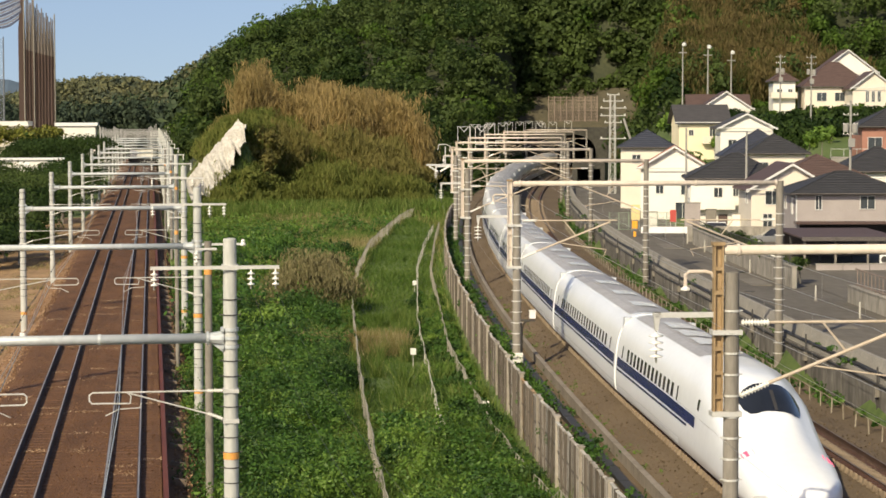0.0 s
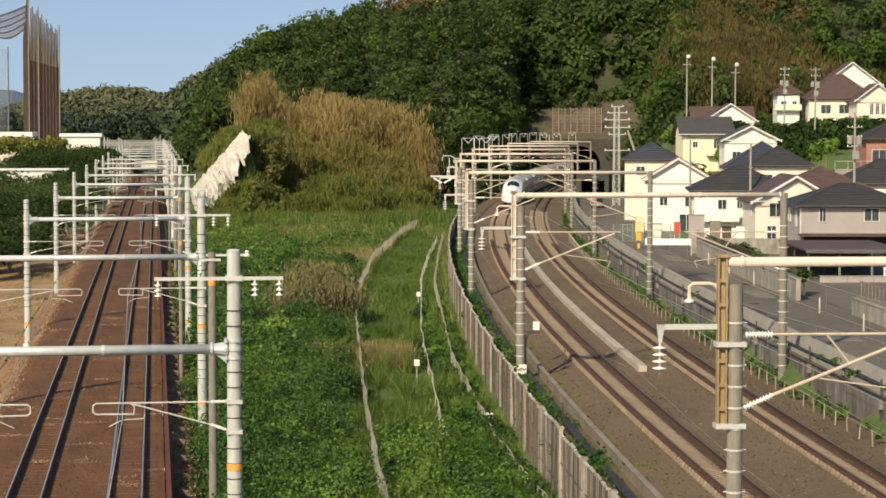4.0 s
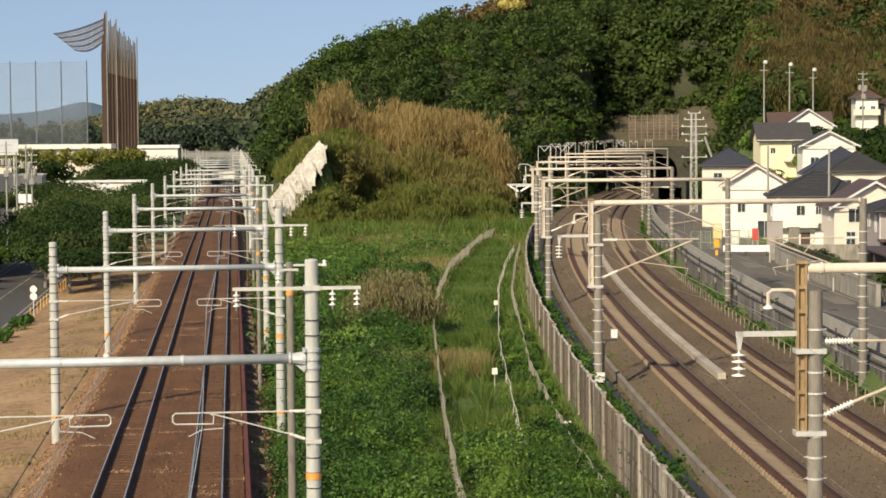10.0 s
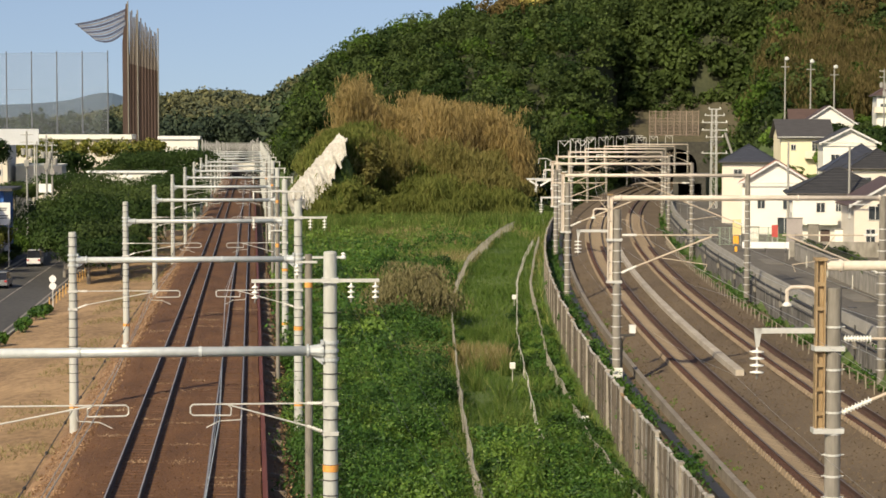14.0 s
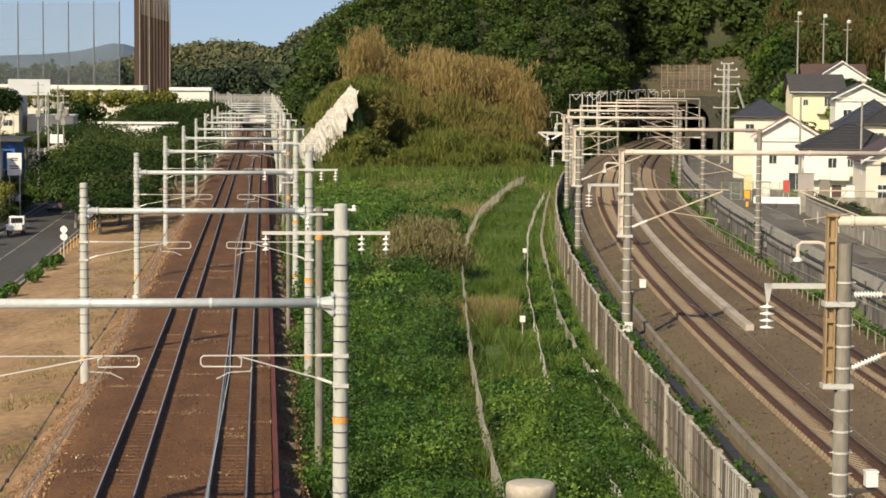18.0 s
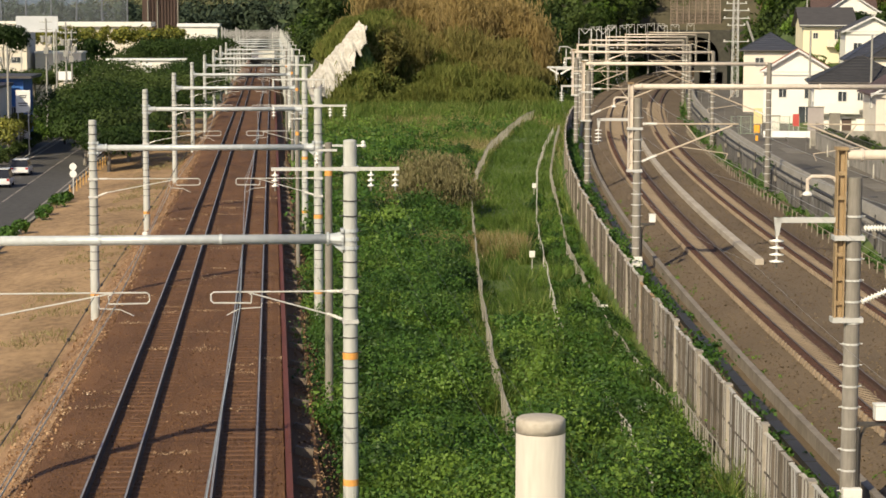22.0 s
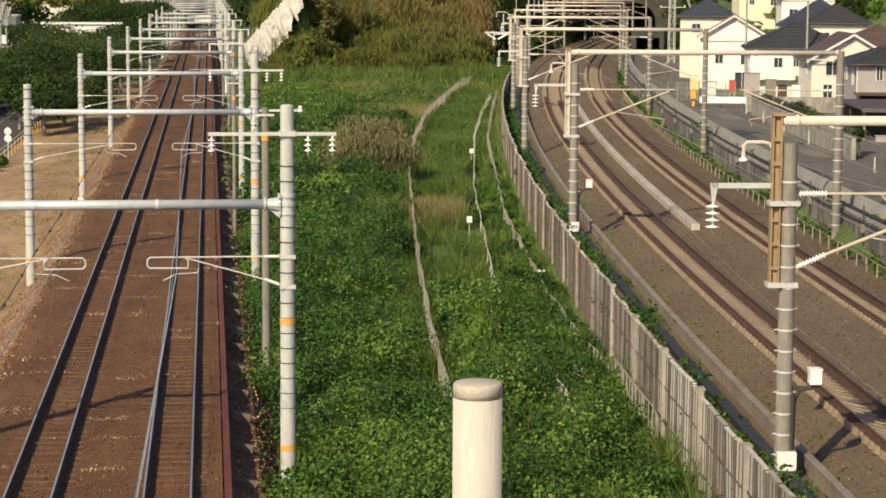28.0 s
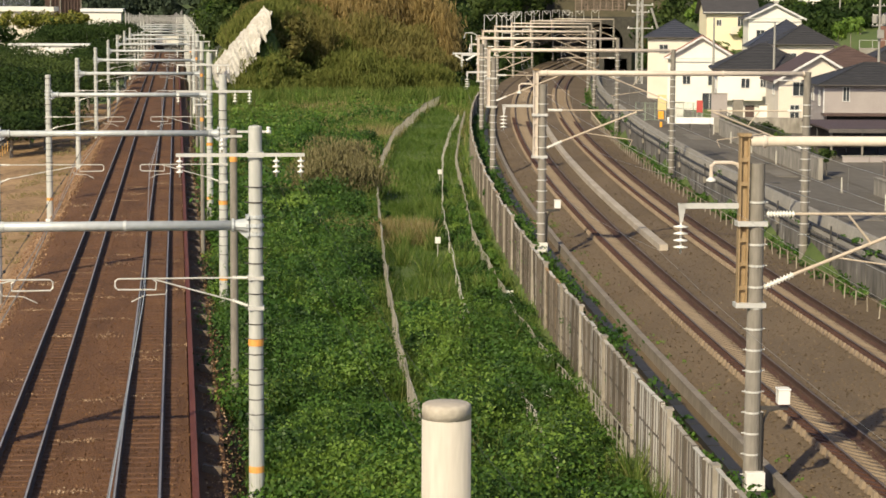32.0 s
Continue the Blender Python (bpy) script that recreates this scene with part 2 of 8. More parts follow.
def ground_z(x, y):
    """Height of the land; x and y may be arrays."""
    x, y = np.asarray(x, float), np.asarray(y, float)
    off = (x - xc(np.clip(y, -100, 520))) / np.sqrt(1 + ((3.3036 + 5.326 * np.clip(y, -100, 520) / 100) / 100) ** 2)
    z = -2.0 - 0.6 * smooth(-9, -15, x)
    z = np.where(off > -5.2, -0.9, z)
    z = np.where(off > -5.8, np.maximum(z, -1.4), z)
    z = np.where(off > 9.2, 0.85, z)
    # terraces under the houses
    u = (x - 50) + 0.45 * (y - 200)
    z = z + np.interp(u, (14, 40, 55, 100, 125), (0, 4.4, 5.6, 10.2, 11.2)) * smooth(18, 27, off) * smooth(150, 190, y)
    # the wooded hill, cut back for the railway
    rise = np.interp(x, (5, 8, 11, 16.6, 23, 36, 47, 56, 70, 84, 150, 260, 420, 600), (0, 5.5, 14.2, 22, 28, 32.5, 35.2, 38.5, 42.5, 47, 52, 52, 40, 0))
    foot = np.interp(x, (0, 40, 60, 80, 100, 118, 140, 220, 400), (350, 350, 352, 352, 352, 352, 345, 290, 240))
    keep = np.maximum(np.clip(smooth(-6, -14, off) + smooth(18, 30, off), 0, 1), smooth(476, 504, y))
    z = z + rise * smooth(foot, foot + 200, y) * keep * smooth(1150, 720, y)
    # the knoll under the bamboo
    z = z + np.interp(x, (3.4, 4.8, 6.5, 9, 12.4, 15, 20, 34, 46, 56), (0, 3.2, 5.6, 8.6, 12.0, 11.4, 8.6, 6.0, 2.0, 0)) * smooth(np.interp(x, (14, 20, 30), (300, 316, 322)), np.interp(x, (14, 20, 30), (314, 334, 342)), y) * smooth(430, 380, y)
    # far hills on the left
    z = z + 31 * np.exp(-((x + 25) / 85) ** 2 - ((y - 1500) / 160) ** 2) + 22 * np.exp(-((x + 190) / 130) ** 2 - ((y - 1700) / 200) ** 2)
    # the ridge that runs on behind the near hill
    z = z + np.interp(x, (-90, -45, -15, 3, 12, 31, 60, 140), (0, 9, 14, 17.5, 20.5, 28, 35, 38)) * np.exp(-((y - 1030) / 110) ** 2)
    return z


def gz(x, y):
    return float(ground_z(x, y))


# ---- the land: one sheet to the horizon ----
gx = np.unique(np.concatenate([np.linspace(-4000, -300, 30), np.linspace(-300, -30, 46), np.linspace(-30, 130, 140), np.linspace(130, 400, 50), np.linspace(400, 4000, 30)]))
gy = np.unique(np.concatenate([np.linspace(-600, 0, 12), np.linspace(0, 640, 160), np.linspace(640, 1900, 70), np.linspace(1900, 4950, 50)]))
GX, GY = np.meshgrid(gx, gy)
GZ = ground_z(GX, GY)
nx, ny = len(gx), len(gy)
cx, cy = (GX[:-1, :-1] + GX[1:, 1:]) / 2, (GY[:-1, :-1] + GY[1:, 1:]) / 2
off_c = cx - xc(np.clip(cy, 0, 560))
hole = (off_c > -5.5) & (off_c < 10.5) & (cy > 474) & (cy < 522) & ((GZ[:-1, :-1] + GZ[1:, 1:]) / 2 < 9)      # over the tunnel's first length
ground = bpy.data.meshes.new("ground")
idx = np.arange(nx * ny).reshape(ny, nx)
ground.from_pydata(np.stack([GX, GY, GZ], -1).reshape(-1, 3).tolist(), [],
                   np.stack([idx[:-1, :-1], idx[:-1, 1:], idx[1:, 1:], idx[1:, :-1]], -1).reshape(-1, 4)[~hole.ravel()].tolist())
ground.materials.append(M_GRASSLAND)
ground.polygons.foreach_set("use_smooth", [True] * len(ground.polygons))
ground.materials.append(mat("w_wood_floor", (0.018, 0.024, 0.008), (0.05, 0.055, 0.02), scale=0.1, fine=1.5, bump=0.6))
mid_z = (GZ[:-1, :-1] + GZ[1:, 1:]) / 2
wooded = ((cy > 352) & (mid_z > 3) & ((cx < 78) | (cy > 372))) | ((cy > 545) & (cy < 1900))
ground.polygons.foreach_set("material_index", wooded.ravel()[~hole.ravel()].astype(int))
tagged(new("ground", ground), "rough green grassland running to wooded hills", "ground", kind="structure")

# bare earth beside the conventional line, and its raised bed
dirt = Shape().sweep([(-7.7, -0.62), (-5.0, -0.42), (-2.0, -0.02), (2.2, 0.06)], straight(-40, 300, 5, -10.0, -1.96))
tagged(part("dirt_strip", dirt, M_DIRT), "bare dry brown earth beside the railway", "ground", kind="structure")
bed = Shape().sweep([(0.10, -0.50), (0.55, -0.34), (1.0, -0.27), (7.36, -0.27), (7.38, -0.66)], straight(-60, 620, 3, -7.1))
tagged(part("rail_bed", bed, M_BALLAST), "rust-brown ballast bed of the conventional line", "track bed", kind="structure")
edge_l = Shape().sweep([(-2.1, -2.1), (-0.9, -1.3), (0.10, -0.50)], straight(-60, 620, 3, -7.1))
tagged(part("bed_shoulder", edge_l, M_SHOULDER), "pale brown gravel shoulder of the track bed", "track bed", kind="structure")
edge_r = Shape().sweep([(7.38, -0.66), (8.4, -1.0), (9.3, -2.15)], straight(-60, 620, 3, -7.1))
tagged(part("bed_shoulder", edge_r, M_BALLAST), "brown stony slope below the ballast board", "track bed", kind="structure")

# the high-speed line's bed
CANT = 7.6                      # the tracks lean into the curve
TRACKS = (0.07, 5.0)
BED_O = (-5.0, -4.9, -3.1, -2.9, -1.55, -1.15, 1.28, 1.55, 2.4, 3.2, 3.78, 6.2, 6.5, 7.2, 9.0)
BED_Z = (-1.6, 0.0, 0.0, -0.15, 0.20, 0.28, -0.04, 0.0, 0.02, 0.16, 0.28, -0.04, -0.08, -0.15, -0.2)
sbed = Shape().sweep(list(zip(BED_O, BED_Z)), along(-60, 560, 4))
tagged(part("high_speed_bed", sbed, M_SBALLAST), "grey-brown ballast bed of the curved high-speed line", "track bed", kind="structure")


# ---- rails ----
RAIL = [(-0.07, -0.235), (0.07, -0.235), (0.07, -0.20), (0.016, -0.17), (0.016, -0.05), (0.036, -0.04), (0.036, -0.004), (-0.036, -0.004), (-0.036, -0.04), (-0.016, -0.05), (-0.016, -0.17), (-0.07, -0.20)]
HEAD = [(-0.027, -0.004), (-0.025, 0.001), (0.025, 0.001), (0.027, -0.004)]


def rail(path, label, group, top=M_RAILTOP):
    ob = part("rail", Shape().sweep(RAIL, path, closed=True), M_RAIL)
    part("rail_head", Shape().sweep(HEAD, path), top, ob, "worn rail head")
    return tagged(ob, label, "rail", group)


for x in (-5.0, -3.868, -1.66, -0.528):
    rail(straight(-60, 545, 605, x, 0.0), "dark steel rail of the conventional line", "conventional rails")
for c in TRACKS:
    for g in (-0.70, 0.70):
        rail(along(-40, 540, 5, c + g, 0.35 - 0.133 * g), "brown-sided steel rail of the high-speed line", "high-speed rails", M_DULLTOP)

# rust-red steel edge board that holds the ballast, with concrete ties in the shoulder, and the low trough
M_REDBOARD = mat("red_oxide_steel", (0.085, 0.021, 0.013), (0.150, 0.042, 0.026), rough=0.7, scale=0.8, fine=9, third=(0.10, 0.034, 0.022), stretch=(1, 0.3, 1))
board = thing("ballast_board", pose(0.40, 0, 0), "rust-red steel board holding the ballast edge", "retaining board", kind="structure")
for k in range(76):
    y0 = -20 + 5.0 * k
    part("board_length", Shape().box(-0.10, 0.0, y0, y0 + 4.97, -0.30, -0.17).box(-0.015, 0.015, y0, y0 + 4.97, -0.85, -0.10).box(0.015, 0.075, y0, y0 + 4.97, -0.13, -0.09).box(0.015, 0.075, y0, y0 + 4.97, -0.62, -0.58), M_REDBOARD, board)
M_TIE = mat("tie_concrete", (0.11, 0.08, 0.058), (0.20, 0.155, 0.115), scale=2, fine=12, random_ob=0.3)
TIE = Shape().box(0.0, 0.55, -0.09, 0.09, -0.30, 0.0).box(0.02, 0.12, -0.11, 0.11, -0.25, 0.03).mesh("shoulder_tie", M_TIE)
for k in range(36):
    t = tagged(part("shoulder_tie", TIE, M_TIE), "short concrete tie end in the ballast shoulder", "concrete tie", "shoulder ties")
    t.matrix_basis = pose(0.62, 46.5 + 4.15 * k, -0.60 + 0.05 * math.sin(k * 2.1), 0, 8, 3 * math.sin(k * 1.7))
curb = Shape().sweep([(-0.22, -0.1), (-0.22, 0.32), (0.22, 0.32), (0.22, -0.1)], along(104, 215, 4, 2.2, 0.0), closed=True)
tagged(part("cable_trough", curb, mat("w_trough_concrete", (0.30, 0.255, 0.20), (0.48, 0.42, 0.34), scale=0.4, fine=5), bevel=0.02), "long grey concrete cable trough between the tracks", "trough", kind="structure")
low = Shape().sweep([(-0.07, -0.8), (-0.07, 0.4), (-0.11, 0.4), (-0.11, 0.47), (0.11, 0.47), (0.11, 0.4), (0.07, 0.4), (0.07, -0.8)], along(30, 250, 4, -3.08, 0.0), closed=True)
tagged(part("low_wall", low, mat("w_low_wall", (0.15, 0.125, 0.095), (0.27, 0.23, 0.185), scale=0.5, fine=4, third=(0.42, 0.38, 0.32), stretch=(1, 1, 0.4))), "low weathered concrete parapet beside the high-speed track", "wall", kind="structure")

# no known duct: an added black strip stands for the fence's shadow here
duct = thing("cable_duct", pose(0, 0, 0), "black strip behind the panel fence standing for its shadow", "cable duct", kind="structure")
for k in range(70):
    q, _ = station(36.5 + 3.0 * k, -3.78)
    part("duct_length", Shape().box(-0.16, 0.16, -1.49, 1.49, -0.05, 0.2).box(-0.18, 0.18, -1.47, 1.47, 0.2, 0.23), M_CABLE, duct).matrix_basis = pose(q.x, q.y, 0, 0, 0, heading(36.5 + 3.0 * k))

# right side: retaining wall, road and pavement
wall = Shape().sweep([(-0.2, -0.6), (-0.15, 1.5), (0.15, 1.5), (0.2, -0.6)], along(30, 420, 5, 9.4, 0.0), closed=True)
tagged(part("retaining_wall", wall, M_CONCRETE), "stained grey concrete retaining wall beside the road", "wall", kind="structure")
road = Shape().sweep([(9.55, 0.9), (13, 1.0), (16.8, 0.92), (18.5, 0.9)], along(20, 430, 6))
tagged(part("side_road", road, M_ASPHALT), "narrow grey asphalt road beside the railway", "road", kind="structure")
lroad = Shape().sweep([(-4.1, -0.1), (-4.0, 0.08), (0, 0.14), (4.0, 0.08), (4.1, -0.1)], straight(20, 700, 10, -21.8, -2.62))
M_TOWNROAD = mat("w_dark_asphalt", (0.040, 0.037, 0.034), (0.080, 0.074, 0.066), scale=0.2, fine=2.4, bump=0.3, third=(0.11, 0.10, 0.09), stretch=(1, 0.3, 1))
tagged(part("town_road", lroad, M_TOWNROAD), "two-lane asphalt town road with worn white lines", "road", kind="structure")

# ---- catenary of the conventional line ----
M_BAND = mat("orange_band", (0.62, 0.26, 0.05), (0.72, 0.36, 0.09), rough=0.6, scale=3, fine=12, bump=0.03)
M_BOLT = mat("dark_bolt", (0.05, 0.05, 0.05), (0.10, 0.09, 0.08), rough=0.6, metal=0.5, bump=0.02)
M_PORC = mat("white_porcelain", (0.72, 0.70, 0.64), (0.82, 0.80, 0.75), rough=0.25, scale=4, fine=20, bump=0.02)
M_TUBE = mat("galvanised_tube", (0.50, 0.49, 0.46), (0.62, 0.61, 0.57), rough=0.45, metal=0.2, scale=2, fine=12, bump=0.03)
M_STUBE = mat("buff_tube", (0.42, 0.34, 0.25), (0.55, 0.46, 0.36), rough=0.6, scale=2, fine=12, bump=0.03)
M_WIRE = mat("copper_wire", (0.30, 0.28, 0.25), (0.42, 0.40, 0.36), rough=0.4, metal=0.5, bump=0)


def insulator(n=3, r=0.10, pitch=0.14):
    """A hanging string of porcelain discs, its top at the origin."""
    prof = [(0.02, 0.0)]
    for i in range(n):
        z = -0.08 - i * pitch
        prof += [(0.025, z), (r, z - 0.035), (r * 0.92, z - 0.06), (0.03, z - 0.07)]
    prof += [(0.02, -0.12 - n * pitch)]
    return Shape().turned(prof[::-1], 10)


def rod_insulator(a, b, r=0.055, n=7):
    """A ribbed rod insulator between two points."""
    a, b = Vector(a), Vector(b)
    d = (b - a).normalized()
    u = d.orthogonal().normalized()
    w = d.cross(u)
    k, prof = 8, [(0.0, r * 0.55)]
    for i in range(n):
        q = (i + 0.5) / n
        prof += [(q - 0.3 / n, r * 0.55), (q - 0.1 / n, r), (q + 0.1 / n, r), (q + 0.3 / n, r * 0.55)]
    prof.append((1.0, r * 0.55))
    pts = [a.lerp(b, q) + (u * math.cos(2 * math.pi * j / k) + w * math.sin(2 * math.pi * j / k)) * rr for q, rr in prof for j in range(k)]
    m = len(prof)
    return Shape().add(pts, [(i * k + j, i * k + (j + 1) % k, (i + 1) * k + (j + 1) % k, (i + 1) * k + j) for i in range(m - 1) for j in range(k)] + [tuple(range(k - 1, -1, -1)), tuple((m - 1) * k + j for j in range(k))])


DISC = insulator().mesh("insulator", M_PORC, True)
BOLT = Shape().tube((-0.29, 0, 0), (0.29, 0, 0), 0.016, n=5).tube((0, 0, -0.016), (0, 0, 0.016), 0.207, n=14).mesh("step_bolt", M_BOLT)


def concrete_pole(parent, x, base, top):
    p = part("pole", Shape().tube((x, 0, base), (x, 0, top), 0.215, 0.178, 18), M_POLE, parent, smooth=False)
    part("cap", Shape().turned([(0.178, 0), (0.165, 0.03), (0.06, 0.05)], 18, (x, 0, top)), M_POLE, p)
    for k in range(17):
        part("step_bolt", BOLT, M_BOLT, p, "dark steel step bolt and band").location = (x, 0, 0.9 + 0.41 * k)
    for z in (3.27, -0.2) if x > 0 else (-0.2,):
        part("marker_band", Shape().tube((x, 0, z - 0.09), (x, 0, z + 0.09), 0.212, n=18), M_BAND, p, "orange marker band")
    return p


def cantilever(parent, x, d, reach, y=0.0, z=5.02):
    """A hinged bracket on the pole at x that reaches d * reach across its track."""
    c = part("cantilever", Shape().pipe([(x + d * 0.6, y, z), (x + d * reach, y, z), (x + d * (reach + 0.07), y, z - 0.07), (x + d * (reach + 0.07), y, z - 0.22), (x + d * reach, y, z - 0.29), (x + d * (reach - 1.0), y, z - 0.30)], 0.024)
             .pipe([(x + d * 0.6, y, z - 0.62), (x + d * (reach - 0.95), y, z - 0.02)], 0.022)
             .pipe([(x + d * (reach - 1.0), y, z - 0.30), (x + d * (reach - 1.02), y, z - 0.1), (x + d * (reach - 0.9), y, z)], 0.018)
             .pipe([(x + d * (reach - 0.35), y, z - 0.62), (x + d * (reach - 0.7), y, z - 0.45), (x + d * (reach - 1.25), y, z - 0.42), (x + d * (reach - 1.3), y, z - 0.3)], 0.016), M_TUBE, parent, "pale steel bracket tubes")
    part("insulator", rod_insulator((x + d * 0.22, y, z), (x + d * 0.62, y, z)), M_PORC, c, "white rod insulator")
    part("insulator", rod_insulator((x + d * 0.22, y, z - 0.76), (x + d * 0.62, y, z - 0.61)), M_PORC, c, "white rod insulator")
    for zc in (z, z - 0.81):
        part("pole_clamp", Shape().box(x - 0.21, x + 0.21, y - 0.22, y + 0.22, zc - 0.05, zc + 0.05), M_TUBE, c)
    return c


def portal():
    t = thing("catenary_portal", pose(0, 16.5, 0), "round concrete poles joined by a grey pipe beam over two tracks", "catenary portal", "conventional portals")
    concrete_pole(t, 2.05, -2.3, 9.05)
    concrete_pole(t, -8.1, -2.3, 7.65)
    b = part("beam", Shape().tube((-7.5, 0, 6.43), (1.45, 0, 6.43), 0.135, n=14), M_BEAM, t, "galvanised steel pipe beam", smooth=True)
    for x, d in ((-7.5, -1), (1.45, 1)):
        part("flange", Shape().tube((x - 0.03, 0, 6.43), (x + 0.03, 0, 6.43), 0.19, n=14), M_BEAM, b)
        part("bracket", Shape().tube((x + d * 0.03, 0, 6.43), (x + d * 0.42, 0, 6.43), 0.14, 0.2, 10), M_BEAM, b)
        for zc in (6.2, 6.43, 6.66):
            part("clamp", Shape().tube((x + d * 0.6, 0, zc - 0.045), (x + d * 0.6, 0, zc + 0.045), 0.222, n=16).box(x + d * 0.34, x + d * 0.42, -0.2, 0.2, zc - 0.05, zc + 0.05), M_BEAM, b)
        part("gusset", Shape().add([(x + d * 0.1, -0.02, 6.3), (x + d * 0.4, -0.02, 6.05), (x + d * 0.4, -0.02, 6.3), (x + d * 0.1, 0.02, 6.3), (x + d * 0.4, 0.02, 6.05), (x + d * 0.4, 0.02, 6.3)], [(0, 1, 2), (5, 4, 3), (0, 3, 4, 1), (1, 4, 5, 2), (2, 5, 3, 0)]), M_BEAM, b)
    for x in (-4.6, -1.4):
        part("joint_collar", Shape().tube((x - 0.04, 0, 6.43), (x + 0.04, 0, 6.43), 0.15, n=14), M_BEAM, b)
    a = part("feeder_arm", Shape().box(-0.05, 3.35, -0.24, -0.16, 8.28, 8.37).box(1.83, 2.27, -0.26, 0.2, 8.26, 8.39), M_TUBE, t, "pale steel crossarm")
    for x in (0.05, 2.6, 3.25):
        o = part("insulator", DISC, M_PORC, a, "white porcelain disc string")
        o.location = (x, -0.2, 8.28)
    cantilever(t, 2.05, -1, 3.66)
    cantilever(t, -8.1, 1, 4.72)
    return t


PORTAL_Y = [16.5 + 40 * i for i in range(14)]
first = portal()
for y in PORTAL_Y[1:]:
    o = copy_thing(first, pose(0, y, 0))
    if y > 150:                 # the far poles carry no bands
        for b in [c for c in o.children_recursive if c.name.split(".")[0] == "marker_band"]:
            bpy.data.objects.remove(b)
# the nearest portal's pole is stouter and has no feeder arm
for ob in [o for o in first.children_recursive if o.name.split(".")[0] == "feeder_arm" or (o.parent and o.parent.name.split(".")[0] == "feeder_arm")]:
    bpy.data.objects.remove(ob)
M_NEARPOLE = mat("near_pole_concrete", (0.40, 0.36, 0.30), (0.56, 0.515, 0.44), scale=5.0, fine=26, bump=0.12, spread=1.3, stretch=(1, 1, 0.12), third=(0.40, 0.34, 0.26))
for pole in [o for o in first.children if o.name.split(".")[0] == "pole" and o.data.vertices[0].co.x > 0]:
    for ob in list(pole.children) + [pole]:
        bpy.data.objects.remove(ob)
part("pole_sleeve", Shape().turned([(0.198, -2.3), (0.198, 9.10)], 32, (2.11, 0, 0)), M_NEARPOLE, first, "weathered beige concrete", smooth=True)
part("pole_cap", Shape().turned([(0.1985, 9.08), (0.1985, 9.165), (0.192, 9.19), (0.175, 9.20), (0.02, 9.205)], 32, (2.11, 0, 0)), mat("grimy_cap", (0.36, 0.31, 0.25), (0.50, 0.45, 0.37), scale=4, fine=20), first, "grimy rounded pole cap", smooth=True)
# the second portal's beam runs on past its pole to a feeder
ext = thing("feeder_outrigger", pose(2.2, 96.5, 6.5), "short steel outrigger with white insulators on a concrete pole", "bracket")
part("arm", Shape().box(0, 1.95, -0.05, 0.05, -0.05, 0.05), M_TUBE, ext)
for x in (-0.25, 1.9):
    part("insulator", Shape().turned([(0.05, 0.0), (0.13, 0.05), (0.13, 0.12), (0.06, 0.2), (0.11, 0.24), (0.05, 0.32)], 10, (x, 0, -0.1)), M_PORC, ext)

# slim older posts beside the line
for y, x, top, r in ((73.6, 1.92, 8.0, 0.13), (113, 1.3, 7.2, 0.1), (152, 1.75, 8.2, 0.12), (196, 1.8, 8.2, 0.12), (232, 1.5, 8.0, 0.11), (276, 1.8, 8.2, 0.12)):
    t = thing("signal_pole", pose(x, y, 0), "slim brownish concrete post beside the track", "pole", "slim posts")
    p = part("post", Shape().tube((0, 0, -2.2), (0, 0, top), r * 1.15, r, 12), M_SPOLE, t)
    part("marker_band", Shape().tube((0, 0, top - 1.15), (0, 0, top - 0.95), r * 1.08, n=12), M_BAND, t, "faded orange band")
    part("crossbar", Shape().box(-0.45, 0.3, -0.16, -0.08, top - 0.3, top - 0.22), M_TUBE, t)
    part("crossbar_insulator", DISC, M_PORC, t).location = (-0.4, -0.12, top - 0.3)

# overhead wires: a carrier, the contact wire and droppers over each track
for xw in (-4.43, -1.09):
    t = thing("overhead_wire", pose(0, 0, 0), "carrier and contact wire hung over the track", "overhead wire", "conventional wires")
    run, low = [], []
    for y0, y1 in zip(PORTAL_Y, PORTAL_Y[1:]):
        zig = 0.18 if int((y0 - 16.5) / 40) % 2 else -0.18
        pts = []
        for i in range(9):
            k = i / 8
            pts.append(Vector((xw + zig * (1 - 2 * k), y0 + 40 * k, 5.05 - 0.32 * 4 * k * (1 - k))))
        run += pts[:-1]
        low += [Vector((xw + zig, y0, 4.60))]
        for p in pts[1:-1]:
            part("dropper", Shape().tube(p, (p.x, p.y, 4.6), 0.006, n=4), M_WIRE, t)
    part("carrier_wire", Shape().pipe(run, 0.011, 5), M_WIRE, t)
    # the right track's wire gets a paler material to paint its sun glint
    part("contact_wire", Shape().pipe(low, 0.015, 5), M_BEAM if xw > -2 else M_WIRE, t, "contact wire in pale grey for its sunlit glint" if xw > -2 else "")
for xw in (2.6, 3.25):
    s = Shape()
    s.pipe([(xw, y0 + 40 * k / 8, 7.78 - 0.5 * 4 * (k / 8) * (1 - k / 8)) for y0 in PORTAL_Y[:-1] for k in range(8)], 0.0035, 4)
    tagged(part("feeder_wire", s, M_CABLE), "thin dark feeder wire strung along the poles", "wire", "feeder wires")
t = thing("trackside_cable", pose(-7.88, 0, 0), "black cable with bead spacers strung low along the poles", "cable")
s = Shape()
s.pipe([(0, y0 + 40 * k / 8, 0.1 - 0.12 * 4 * (k / 8) * (1 - k / 8)) for y0 in PORTAL_Y[:-1] for k in range(8)], 0.022, 5)
part("cable", s, M_CABLE, t)
BEAD = Shape().turned([(0.03, -0.09), (0.07, -0.05), (0.07, 0.05), (0.03, 0.09)], 8).mesh("bead", M_CABLE)
